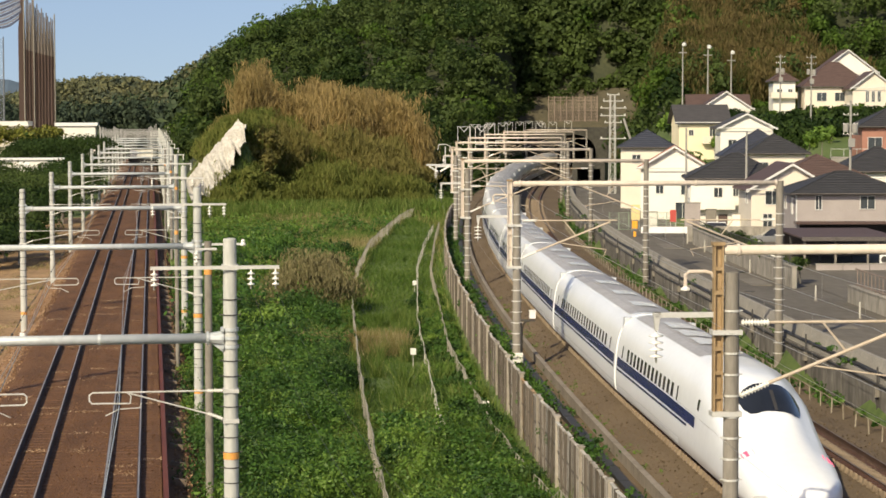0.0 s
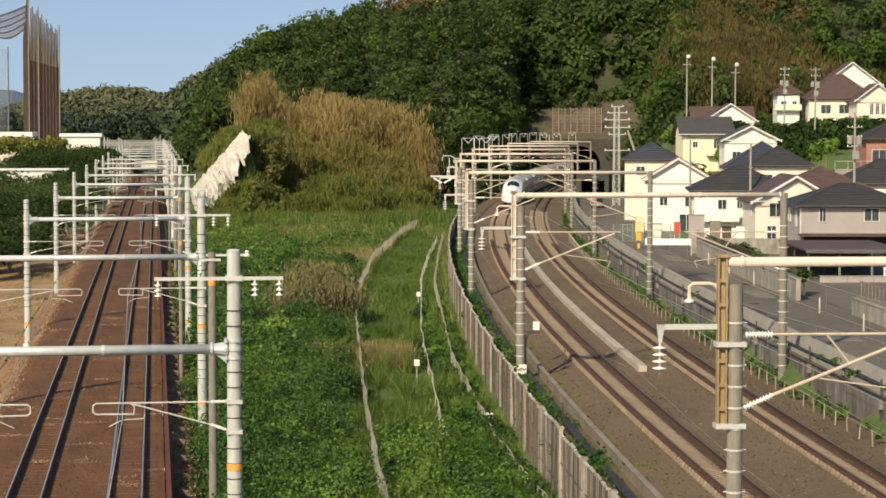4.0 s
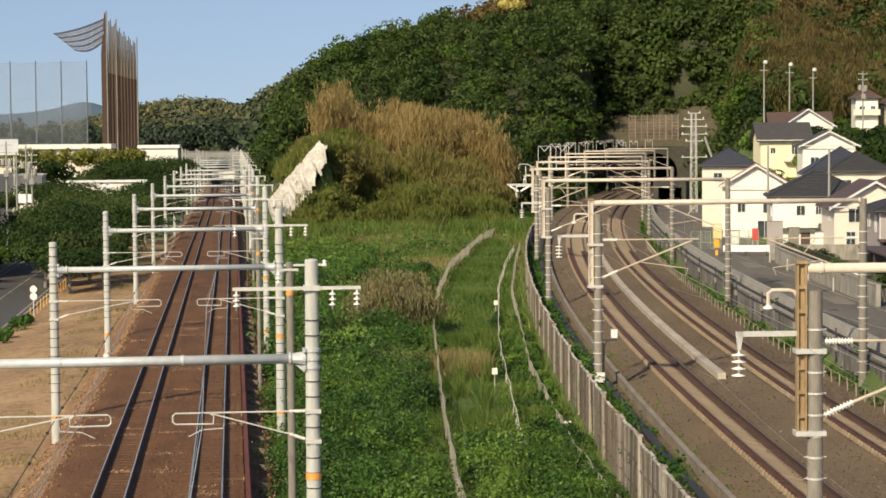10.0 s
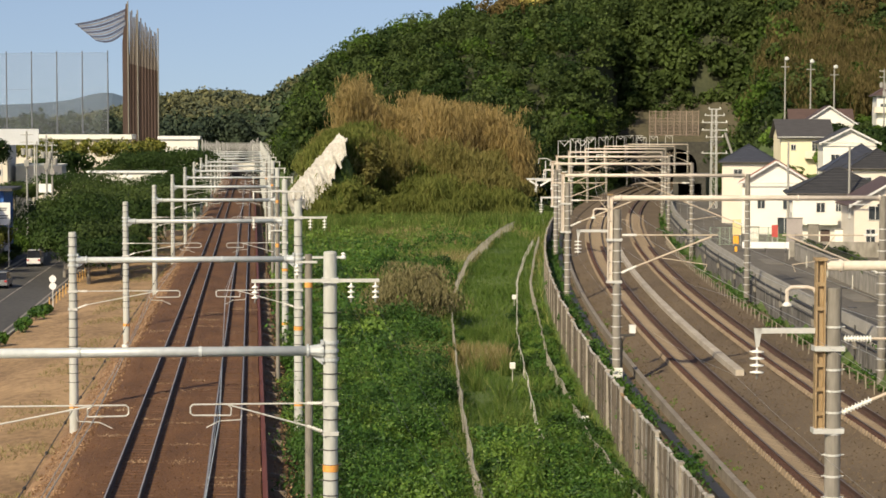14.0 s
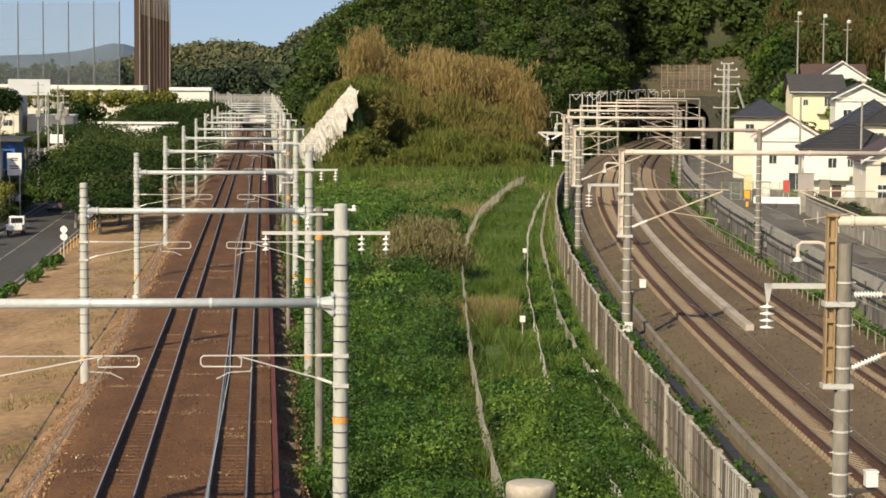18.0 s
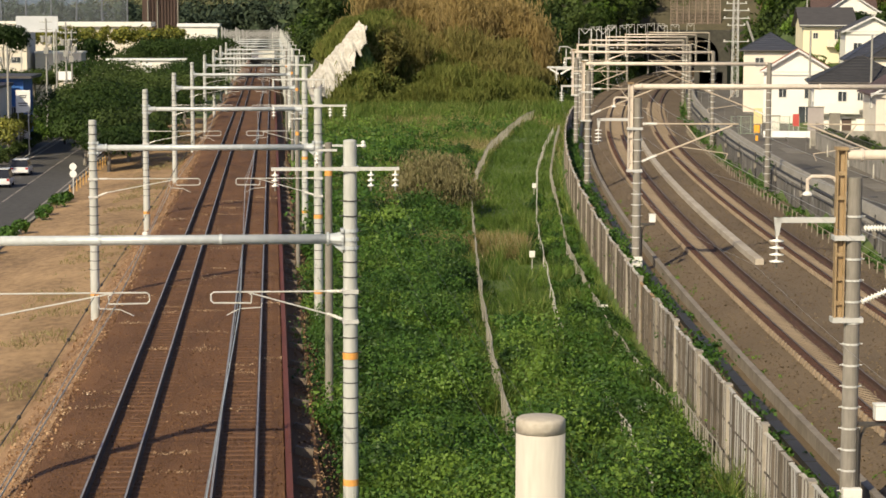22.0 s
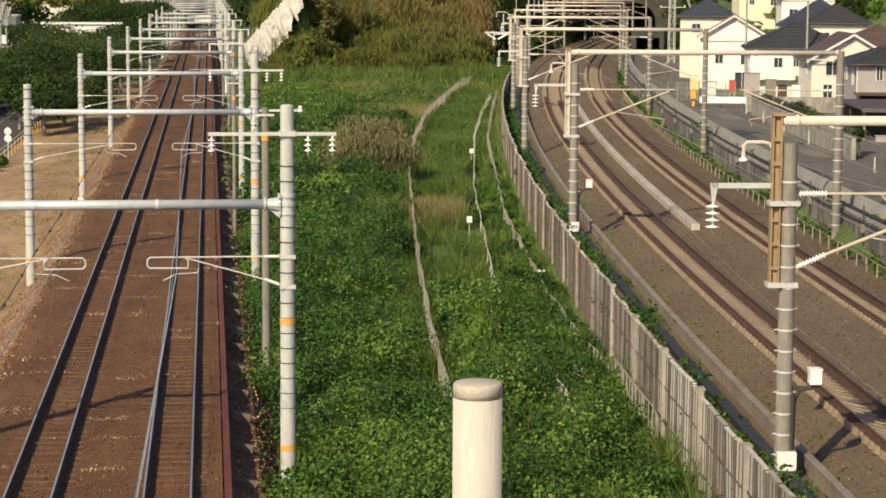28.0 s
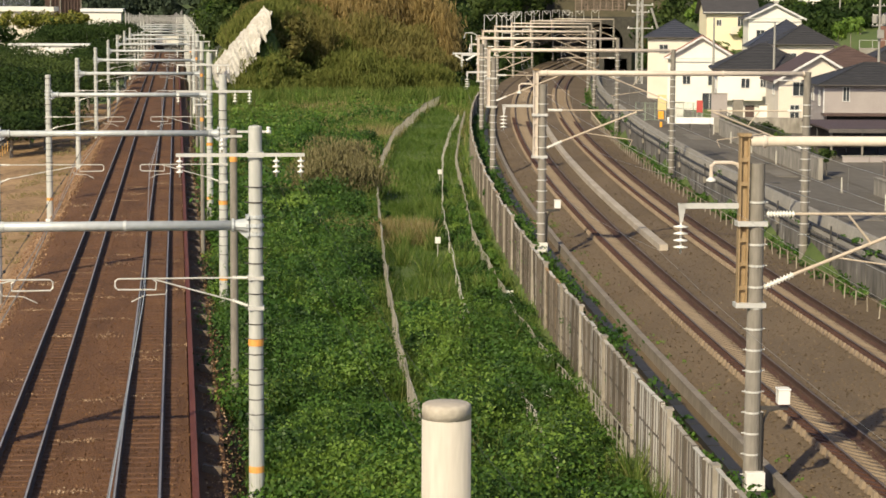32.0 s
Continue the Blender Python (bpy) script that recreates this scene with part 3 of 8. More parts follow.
for i in range(26):
    y = 41.4 + 8 * i
    k = ((y - 16.5) % 40) / 40
    part("bead", BEAD, M_CABLE, t).matrix_basis = pose(0, y, 0.1 - 0.48 * k * (1 - k), 90)

# ---- catenary of the high-speed line ----
M_POST = mat("rusty_channel", (0.24, 0.16, 0.075), (0.36, 0.255, 0.14), rough=0.7, scale=1.5, fine=10, stretch=(1, 1, 0.4))
M_BOX = mat("box_white", (0.70, 0.68, 0.63), (0.80, 0.78, 0.73), rough=0.5, scale=2, fine=12, bump=0.03)
BIG = insulator(4, 0.19, 0.17).mesh("insulator", M_PORC, True)
RING = Shape().tube((0, 0, -0.025), (0, 0, 0.025), 0.212, n=14).tube((-0.28, 0, 0), (0.28, 0, 0), 0.018, n=5).mesh("steel_ring", M_TUBE)


def high_speed_portal(y, boxes=False, hoop=False, vee=False):
    p, _ = station(y)
    t = thing("high_speed_portal", pose(p.x, p.y, 0, 0, 0, heading(y)), "weathered concrete poles carrying a buff pipe beam over the high-speed tracks", "catenary portal", "high-speed portals")
    L, Rr = (-3.85 if y < 60 else -4.2), 8.75
    for x, d in ((L, 1), (Rr, -1)):
        top = 8.45 if d > 0 else 9.1
        q = part("pole", Shape().tube((x, 0, -1.3), (x, 0, top), 0.215, 0.182, 16), M_SPOLE, t)
        for k in range(14):
            part("steel_ring", RING, M_TUBE, q, "pale steel band with rungs").location = (x, 0, 0.6 + 0.53 * k)
        if y < 110 and d > 0:
            part("cable_duct", Shape().tube((x + 0.2, -0.12, -0.3), (x + 0.2, -0.12, 2.2), 0.06, n=8), M_CABLE, q, "black cable duct")
        c = part("cantilever", Shape().tube((x + d * 0.9, 0, 7.19), (x + d * 4.9, 0, 7.19), 0.035, n=8)
                 .tube((x + d * 0.9, 0, 5.65), (x + d * 4.6, 0, 7.12), 0.045, n=8)
                 .tube((x + d * 2.9, 0, 6.45), (x + d * 2.3, 0, 7.19), 0.028, n=6)
                 .tube((x + d * 2.0, 0, 6.1), (x + d * 4.4, 0, 5.75), 0.022, n=6)
                 .tube((x + d * 4.4, 0, 5.75), (x + d * 4.25, 0, 5.4), 0.018, n=6), M_STUBE, t, "buff-painted bracket tubes")
        part("insulator", rod_insulator((x + d * 0.25, 0, 7.19), (x + d * 0.95, 0, 7.19), 0.085, 9), M_PORC, c, "white ribbed insulator")
        part("insulator", rod_insulator((x + d * 0.22, 0, 5.35), (x + d * 0.95, 0, 5.67), 0.085, 9), M_PORC, c, "white ribbed insulator")
    b = part("beam", Shape().tube((L - 0.2, 0, 9.0), (Rr, 0, 9.0), 0.125, n=14), M_SBEAM, t, "buff-painted pipe beam", smooth=True)
    for x in (L + 0.15, 0.4, 4.6, Rr - 0.2):
        part("flange", Shape().tube((x - 0.035, 0, 9.0), (x + 0.035, 0, 9.0), 0.165, n=14), M_SBEAM, b)
    mp = M_POST if y < 60 else M_SBEAM
    ch = part("drop_post", Shape().box(L - 0.43, L - 0.27, -0.03, 0.03, 4.85, 9.15), mp, t, "steel channel post")
    for x in (L - 0.45, L - 0.25):
        part("post_flange", Shape().box(x - 0.02, x + 0.02, -0.13, 0.13, 4.85, 9.15), mp, ch)
    for zt in (5.3, 5.9, 6.5, 7.9, 8.5):
        part("batten_plate", Shape().box(L - 0.43, L - 0.27, -0.12, -0.10, zt, zt + 0.10), mp, ch)
    for zt in (4.86, 6.9):
        part("tie_plate", Shape().box(L - 0.52, L + 0.24, -0.22, 0.22, zt, zt + 0.12), M_TUBE, ch)
    part("post_cap", Shape().box(L - 0.5, L - 0.2, -0.16, 0.16, 9.12, 9.2), M_POST, ch)
    a = part("feeder_arm", Shape().box(L - 1.95, L - 0.47, -0.05, 0.05, 7.33, 7.46).add([(L - 1.98, -0.05, 7.46), (L - 1.98, 0.05, 7.46), (L - 1.78, 0.05, 7.46), (L - 1.78, -0.05, 7.46), (L - 1.93, -0.05, 7.0), (L - 1.93, 0.05, 7.0), (L - 1.86, 0.05, 7.0), (L - 1.86, -0.05, 7.0)], [(0, 1, 2, 3), (0, 4, 5, 1), (1, 5, 6, 2), (2, 6, 7, 3), (3, 7, 4, 0), (7, 6, 5, 4)]), M_TUBE, t, "pale grey feeder arm")
    part("insulator", BIG, M_PORC, a, "stack of white porcelain discs").location = (L - 1.9, 0, 7.0)
    h = part("hook_arm", Shape().pipe([(L - 0.42, 0.1, 7.75), (L - 0.42, 0.1, 8.3), (L - 0.5, 0.1, 8.42), (L - 0.64, 0.1, 8.46), (L - 1.05, 0.1, 8.46), (L - 1.15, 0.1, 8.38), (L - 1.15, 0.1, 8.1)], 0.05, 8), M_SBEAM, t, "curved buff hook arm")
    part("hook_insulator", Shape().turned([(0.03, -0.12), (0.12, -0.1), (0.12, -0.05), (0.04, 0.0)], 10, (L - 1.15, 0.1, 8.1)), M_PORC, h)
    if boxes:
        bx = part("equipment_box", Shape().box(L + 0.62, L + 0.92, -0.16, 0.16, 2.4, 2.76).box(L + 0.6, L + 0.94, -0.18, 0.18, 2.76, 2.8), M_BOX, t, "white equipment box", bevel=0.01)
        part("box_bracket", Shape().box(L - 0.2, L + 0.9, -0.04, 0.04, 2.25, 2.34).pipe([(L + 0.75, 0, 2.3), (L + 0.4, 0, 2.22), (L + 0.26, 0, 1.9), (L + 0.25, 0, 0.6)], 0.045), M_BOLT, bx)
        part("junction_box", Shape().box(L - 0.2, L + 0.28, -0.4, -0.15, 0.25, 0.72), M_BOX, t, "white junction box", bevel=0.02)
    if hoop:
        for x in (L - 0.2, L + 1.9, 4.0)[:2 + (y > 330)]:
            part("hoop", Shape().pipe([(x, 0, 9.0), (x, 0, 10.9), (x + 1.5, 0, 10.9), (x + 1.5, 0, 9.0)], 0.05, 6).pipe([(x + 0.2, 0, 10.9), (x + 0.75, 0, 10.3), (x + 1.3, 0, 10.9)], 0.06, 6), M_TUBE, t, "pale feeder hoop on the beam")
    if vee:
        v = part("vee_bracket", Shape().pipe([(L - 0.2, 0, 8.0), (L - 0.5, 0, 9.3), (L - 0.9, 0, 9.5), (L - 1.6, 0, 9.5), (L - 1.7, 0, 9.0)], 0.05, 6).box(L - 2.8, L - 0.2, -0.06, 0.06, 7.45, 7.62).tube((L - 1.0, 0, 7.5), (L - 1.0, 0, 9.3), 0.05), M_TUBE, t, "grey outrigger frame")
        for s in (-1, 1):
            part("vee_insulator", rod_insulator((L - 1.6 + s * 0.95, 0, 7.4), (L - 1.6 + s * 0.1, 0, 6.9), 0.12, 6), M_PORC, v)
    return t


for i in range(9):
    high_speed_portal(52 + 49.5 * i - (1.2 if i == 0 else 0), boxes=i < 2, hoop=i > 3, vee=i == 3)
for c in TRACKS:
    t = thing("high_speed_wire", pose(0, 0, 0), "carrier and contact wire over the high-speed track", "overhead wire", "high-speed wires")
    run, low = [], []
    for i in range(9):
        y0 = 2.5 + 49.5 * i
        pts = [station(y0 + 49.5 * k / 8, c, 6.9 - 0.5 * 4 * (k / 8) * (1 - k / 8))[0] for k in range(9)]
        run += pts[:-1]
        low += [station(y0 + 49.5 * k / 4, c, 5.4)[0] for k in range(4)]
        for p in pts[1:-1]:
            part("dropper", Shape().tube(p, (p.x, p.y, 5.4), 0.006, n=4), M_WIRE, t)
    part("carrier_wire", Shape().pipe(run, 0.012, 5), M_WIRE, t)
    part("contact_wire", Shape().pipe(low, 0.013, 5), M_WIRE, t)
for off, zz in ((-6.1, 6.15), (-5.35, 7.95)):
    s = Shape()
    s.pipe([station(2.5 + 49.5 * (i + k / 8), off, zz - 0.6 * 4 * (k / 8) * (1 - k / 8))[0] for i in range(9) for k in range(8)], 0.004, 4)
    tagged(part("feeder_wire", s, M_WIRE), "bare feeder wire beside the high-speed line", "wire", "feeder wires")

# ---- the train ----
M_BODY = mat("train_white", (0.78, 0.79, 0.80), (0.84, 0.85, 0.86), rough=0.22, scale=0.3, fine=4, bump=0.01)
M_SKIRT = mat("train_skirt", (0.50, 0.51, 0.52), (0.60, 0.61, 0.62), rough=0.35, scale=0.5, fine=5, bump=0.02)
M_BLUE = mat("train_blue", (0.012, 0.022, 0.10), (0.018, 0.03, 0.13), rough=0.25, scale=1, fine=5, bump=0.01)
M_GLASS = mat("dark_glass", (0.012, 0.014, 0.018), (0.02, 0.022, 0.028), rough=0.08, scale=1, fine=5, bump=0)
M_ROOF = mat("train_roof", (0.30, 0.29, 0.29), (0.46, 0.45, 0.45), rough=0.5, scale=0.4, fine=6, bump=0.03)
M_TAIL = bpy.data.materials.new("tail_light")
M_TAIL.use_nodes = True
M_TAIL.node_tree.nodes["Principled BSDF"].inputs["Base Color"].default_value = (0.5, 0.02, 0.05, 1)
M_TAIL.node_tree.nodes["Principled BSDF"].inputs["Emission Color"].default_value = (1.0, 0.12, 0.2, 1)
M_TAIL.node_tree.nodes["Principled BSDF"].inputs["Emission Strength"].default_value = 1.1

HALF = [(0.0, 3.64), (0.25, 3.635), (0.45, 3.62), (0.68, 3.59), (0.9, 3.54), (1.08, 3.46), (1.25, 3.36), (1.48, 3.08), (1.60, 2.72), (1.66, 2.30), (1.68, 1.80), (1.67, 1.20), (1.63, 0.75), (1.55, 0.36), (1.40, 0.22)]
LONG = [0.0]
for p, q in zip(HALF, HALF[1:]):
    LONG.append(LONG[-1] + math.hypot(q[0] - p[0], q[1] - p[1]))
LONG = [v / LONG[-1] for v in LONG]
NOSE_Y = (0.0, 0.12, 0.5, 1.2, 2.4, 4.0, 5.0, 6.0, 7.0, 8.5, 10.0)     # metres behind the tip
NOSE_W = (0.30, 0.75, 1.12, 1.40, 1.56, 1.63, 1.65, 1.67, 1.68, 1.68, 1.68)
NOSE_H = (0.80, 1.00, 1.20, 1.42, 1.70, 2.02, 2.36, 2.78, 3.18, 3.50, 3.64)
NOSE_C = (0.0, 0.0, 0.02, 0.06, 0.16, 0.34, 0.46, 0.48, 0.36, 0.14, 0.0)         # the cab's narrow hump over the broad nose


def skin(y, u, length, nose, out=0.0):
    """A point of a car's skin: y metres from its rear end, u from -1 (left sill) over 0 (roof) to 1."""
    a = abs(u)
    hx, hz = float(np.interp(a, LONG, [p[0] for p in HALF])), float(np.interp(a, LONG, [p[1] for p in HALF]))
    if nose and y < 10.0:
        w, h = float(np.interp(y, NOSE_Y, NOSE_W)), float(np.interp(y, NOSE_Y, NOSE_H))
        hx *= w / 1.68
        hz = 0.22 + (hz - 0.22) * (h - 0.22) / 3.42
        hz += float(np.interp(y, NOSE_Y, NOSE_C)) * math.exp(-(hx / 0.85) ** 4)
    nx, nz = hx / 1.68, max(-0.3, (hz - 1.9) / 1.8)
    k = out / max(0.2, math.hypot(nx, nz))
    return Vector((math.copysign(hx + nx * k, u), y, hz + nz * k))


def patch(y0, y1, u0, u1, length, nose, out=0.012, ny=1, nu=1, shape=None):
    s = shape or Shape()
    pts = [skin(y0 + (y1 - y0) * i / ny, u0 + (u1 - u0) * j / nu, length, nose, out) for i in range(ny + 1) for j in range(nu + 1)]
    return s.add(pts, [(i * (nu + 1) + j, i * (nu + 1) + j + 1, (i + 1) * (nu + 1) + j + 1, (i + 1) * (nu + 1) + j) for i in range(ny) for j in range(nu)])


def train_car(name, length, nose, label):
    t = thing(name, pose(0, 0, 0), label, "train car", "train cars")
    ys = sorted(set([0.0, length] + ([y for y in NOSE_Y] + [0.25, 0.8, 1.8, 3.2, 4.5, 5.5, 6.5, 7.7, 9.2] if nose else [])))
    us = [-v for v in LONG[::-1]] + LONG[1:]
    s = Shape()
    k = len(us)
    s.add([skin(y, u, length, nose) for y in ys for u in us], [(i * k + j, (i + 1) * k + j, (i + 1) * k + j + 1, i * k + j + 1) for i in range(len(ys) - 1) for j in range(k - 1)])
    for y in (0.0, length):
        s.add([skin(y, u, length, nose) for u in us], [tuple(range(k)) if y == 0 else tuple(range(k - 1, -1, -1))])
    part("body", s, M_BODY, t, smooth=True)
    y_on = 12.2 if nose else 0.3
    for side, word in ((-1, "left"), (1, "right")):
        part("stripe", patch(y_on - (3.0 if nose else 0), length - 0.25, side * 0.645, side * 0.728, length, nose, 0.008, 3 if nose else 1, 1), M_BLUE, t, "dark blue waist stripe")
        part("stripe", patch(y_on - (1.6 if nose else 0), length - 0.25, side * 0.745, side * 0.764, length, nose, 0.008, 3 if nose else 1, 1), M_BLUE, t, "thin blue line")
        part("skirt", patch(y_on if nose else 0.3, length - 0.3, side * 0.90, side * 0.995, length, nose, 0.006, 1, 2), M_SKIRT, t, "grey lower skirt")
        n = 13 if nose else 19
        w0 = 13.6 if nose else 3.2
        for i in range(n):
            y = w0 + i * (0.86 if nose else 0.98)
            part("window", patch(y, y + 0.46, side * 0.525, side * 0.632, length, nose, 0.01, 1, 2), M_GLASS, t)
        for y in ((12.4, 25.2) if nose else (1.5, 22.6)):
            part("door", patch(y, y + 0.75, side * 0.47, side * 0.642, length, nose, 0.011, 1, 3), M_BODY, t)
            part("door_window", patch(y + 0.24, y + 0.5, side * 0.525, side * 0.632, length, nose, 0.016, 1, 1), M_GLASS, t)
    part("roof_panel", patch(y_on + (0.2 if nose else 0.6), length - 0.5, -0.24, 0.24, length, nose, 0.02, 4, 6), M_ROOF, t, "grey roof walkway panel")
    for i in range(3):
        y = y_on + 3 + i * (length - y_on - 6) / 3
        part("roof_cover", patch(y, y + 2.2, -0.12, 0.12, length, nose, 0.06, 2, 3), M_BODY, t, "raised roof cover")
    part("gangway", Shape().box(-1.5, 1.5, length - 0.02, length + 0.36, 0.5, 3.42), M_SKIRT, t, "grey rubber gangway hood")
    for y in (length * 0.18 if not nose else 7.5, length * 0.82):
        g = part("bogie", Shape().box(-1.2, 1.2, y - 1.7, y + 1.7, 0.2, 0.75), M_BOLT, t)
        for dy in (-1.25, 1.25):
            part("wheelset", Shape().tube((-0.8, y + dy, 0.43), (-0.68, y + dy, 0.43), 0.43, n=14).tube((0.68, y + dy, 0.43), (0.8, y + dy, 0.43), 0.43, n=14).tube((-0.7, y + dy, 0.43), (0.7, y + dy, 0.43), 0.08, n=8), M_RAIL, g)
    if nose:
        # the wrap-round cab window and the two tail lights
        rows_ = [(4.75, 0.13), (4.95, 0.17), (5.4, 0.20), (5.9, 0.215), (6.25, 0.20), (6.4, 0.17)]
        part("cab_window", Shape().add([skin(y, u * k / 5, length, nose, 0.018) for y, u in rows_ for k in range(-5, 6)], [(i * 11 + j, i * 11 + j + 1, (i + 1) * 11 + j + 1, (i + 1) * 11 + j) for i in range(5) for j in range(10)]), M_GLASS, t, "dark wrap-round cab window", smooth=True)
        part("wiper", patch(4.8, 5.9, -0.012, 0.012, length, nose, 0.035, 2, 1), M_BOLT, t, "black wiper arm")
        for side in (-1, 1):
            part("cab_side_window", patch(8.7, 9.0, side * 0.50, side * 0.58, length, nose, 0.014, 2, 2), M_GLASS, t)
            part("tail_light", patch(2.5, 2.95, side * 0.25, side * 0.37, length, nose, 0.02, 2, 2), M_TAIL, t, "glowing red tail light")
        part("nose_seam", patch(1.55, 1.6, -0.6, 0.6, length, nose, 0.006, 1, 8), M_SKIRT, t, "thin seam of the nose cover")
    return t


CARS = [train_car("tail_car", 27.0, True, "white bullet train end car with blue waist stripe and duckbill nose")]
middle = train_car("middle_car", 24.6, False, "white bullet train middle car with blue waist stripe")
CARS.append(middle)
for i in range(14):
    CARS.append(copy_thing(middle, pose(0, 0, 0)))

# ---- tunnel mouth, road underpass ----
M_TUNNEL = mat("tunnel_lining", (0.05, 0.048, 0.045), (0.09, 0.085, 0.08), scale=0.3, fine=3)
# very dark grey with some green, for headwall, wing walls and lintel
M_DARKWALL = mat("w_sooty_concrete", (0.022, 0.022, 0.017), (0.060, 0.056, 0.045), scale=0.3, fine=2, third=(0.035, 0.05, 0.018))
p, _ = station(476, 4.0)
tun = thing("tunnel_portal", pose(p.x, p.y, 0, 0, 0, heading(476)), "grey concrete railway tunnel mouth in a wooded slope", "tunnel", kind="structure")
arch = [(-4.9, -0.4), (-4.9, 3.6)] + [(-4.9 * math.cos(a), 3.6 + 4.2 * math.sin(a)) for a in [math.pi * k / 12 for k in range(1, 12)]] + [(4.9, 3.6), (4.9, -0.4)]
outer = [(-7.5, -0.4), (-7.5, 4.0)] + [(-7.5 + 15 * k / 12, 9.4) for k in range(1, 12)] + [(7.5, 4.0), (7.5, -0.4)]
outer[1] = (-7.5, 9.0)
outer[-2] = (7.5, 9.0)
n = len(arch)
s = Shape().add([(x, 0, z) for x, z in arch] + [(x, 0, z) for x, z in outer] + [(x, 0.8, z) for x, z in arch] + [(x, 0.8, z) for x, z in outer],
                [(i, i + 1, n + i + 1, n + i) for i in range(n - 1)] + [(2 * n + i, i, i + 1, 2 * n + i + 1)[::-1] for i in range(n - 1)] + [(n + i, n + i + 1, 3 * n + i + 1, 3 * n + i) for i in range(n - 1)])
part("headwall", s, M_DARKWALL, tun, "very dark concrete headwall")
M_CUT = mat("w_cutting_earth", (0.05, 0.045, 0.025), (0.10, 0.085, 0.05), scale=0.3, fine=2.5, bump=0.8, third=(0.05, 0.07, 0.022))
part("cutting_slope", Shape().add([(-16, 0.9, 9.4), (14, 0.9, 9.4), (16, 15, 18.5), (-18, 15, 18.5), (-16, 0.9, 2), (14, 0.9, 2), (16, 60, 18.5), (-18, 60, 18.5), (16, 60, 2), (-18, 60, 2)],
     [(0, 1, 2, 3), (3, 2, 6, 7), (1, 5, 8, 6, 2), (4, 0, 3, 7, 9), (7, 6, 8, 9)]), M_CUT, tun, "brown earth slope above the portal")
part("lining", Shape().sweep(arch, [(Vector((0, 0.8, 0)), Vector((1, 0, 0))), (Vector((1.5, 30, 0)), Vector((1, 0, 0))), (Vector((4.5, 58, 0)), Vector((1, 0, 0)))]), M_TUNNEL, tun, "dark tunnel lining")
part("wing_wall", Shape().box(-18, -7.4, 0.3, 1.2, -1, 9.6).box(7.4, 16, 0.3, 1.2, -1, 9.6), M_DARKWALL, tun)
part("hood_slab", Shape().box(-10, 14, 0.9, 56, 8.6, 9.4).box(-10, 14, 56, 57, -2, 9), M_TUNNEL, tun)
# brown catch fence of posts and mesh above the portal
net = thing("catch_fence", pose(p.x + 0.2, p.y + 3, 8.4, 0, 0, heading(476)), "rusty brown post and mesh catch fence above the tunnel", "fence")
M_RUST = mat("rust_steel", (0.17, 0.125, 0.10), (0.28, 0.215, 0.175), rough=0.8, scale=1, fine=6)
for i in range(9):
    part("post", Shape().box(-5.6 + 1.4 * i - 0.08, -5.6 + 1.4 * i + 0.08, -0.08, 0.08, 0, 8.2), M_RUST, net)
for j in range(11):
    part("rail", Shape().box(-5.8, 5.8, -0.04, 0.04, 0.3 + 0.75 * j, 0.38 + 0.75 * j), M_RUST, net)
mesh_s = Shape()
for i in range(45):
    mesh_s.box(-5.6 + 0.25 * i, -5.6 + 0.25 * i + 0.06, -0.02, 0.02, 0.1, 8.0)
part("wire_mesh", mesh_s, M_RUST, net)["kind"] = "stuff"
p, _ = station(337, 13.2)
und = thing("road_underpass", pose(p.x, p.y, 0, 0, 0, heading(337) - 4), "dark road underpass mouth at the end of the side road", "underpass", kind="structure")
part("lintel", Shape().box(-3.0, -2.2, 0, 1.2, -0.5, 5.2).box(1.5, 2.2, 0, 1.2, -0.5, 5.2).box(-2.2, 1.5, 0, 1.2, 3.6, 5.2), M_DARKWALL, und)
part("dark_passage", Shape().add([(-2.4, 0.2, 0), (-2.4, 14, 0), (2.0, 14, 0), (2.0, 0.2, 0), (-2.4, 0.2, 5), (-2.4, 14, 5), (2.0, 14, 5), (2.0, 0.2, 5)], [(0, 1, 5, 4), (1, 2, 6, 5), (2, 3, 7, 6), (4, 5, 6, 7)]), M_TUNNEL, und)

# ---- noise fence of the high-speed line ----
rng = np.random.default_rng(11)
M_PANELS = [M_PANEL, mat("w_fence_panel_grey", (0.36, 0.34, 0.305), (0.54, 0.515, 0.465), scale=0.8, fine=6.0, random_ob=0.3, stretch=(1, 1, 0.3)),
            mat("w_fence_panel_rusty", (0.30, 0.18, 0.08), (0.38, 0.26, 0.14), scale=0.8, fine=6.0, random_ob=0.3, stretch=(1, 1, 0.3)),
            mat("w_fence_panel_new", (0.46, 0.43, 0.38), (0.56, 0.53, 0.47), scale=0.8, fine=6.0, random_ob=0.2, stretch=(1, 1, 0.3))]
fence = thing("noise_fence", pose(0, 0, 0), "weathered grey-beige panel fence along the high-speed line", "fence", kind="structure")


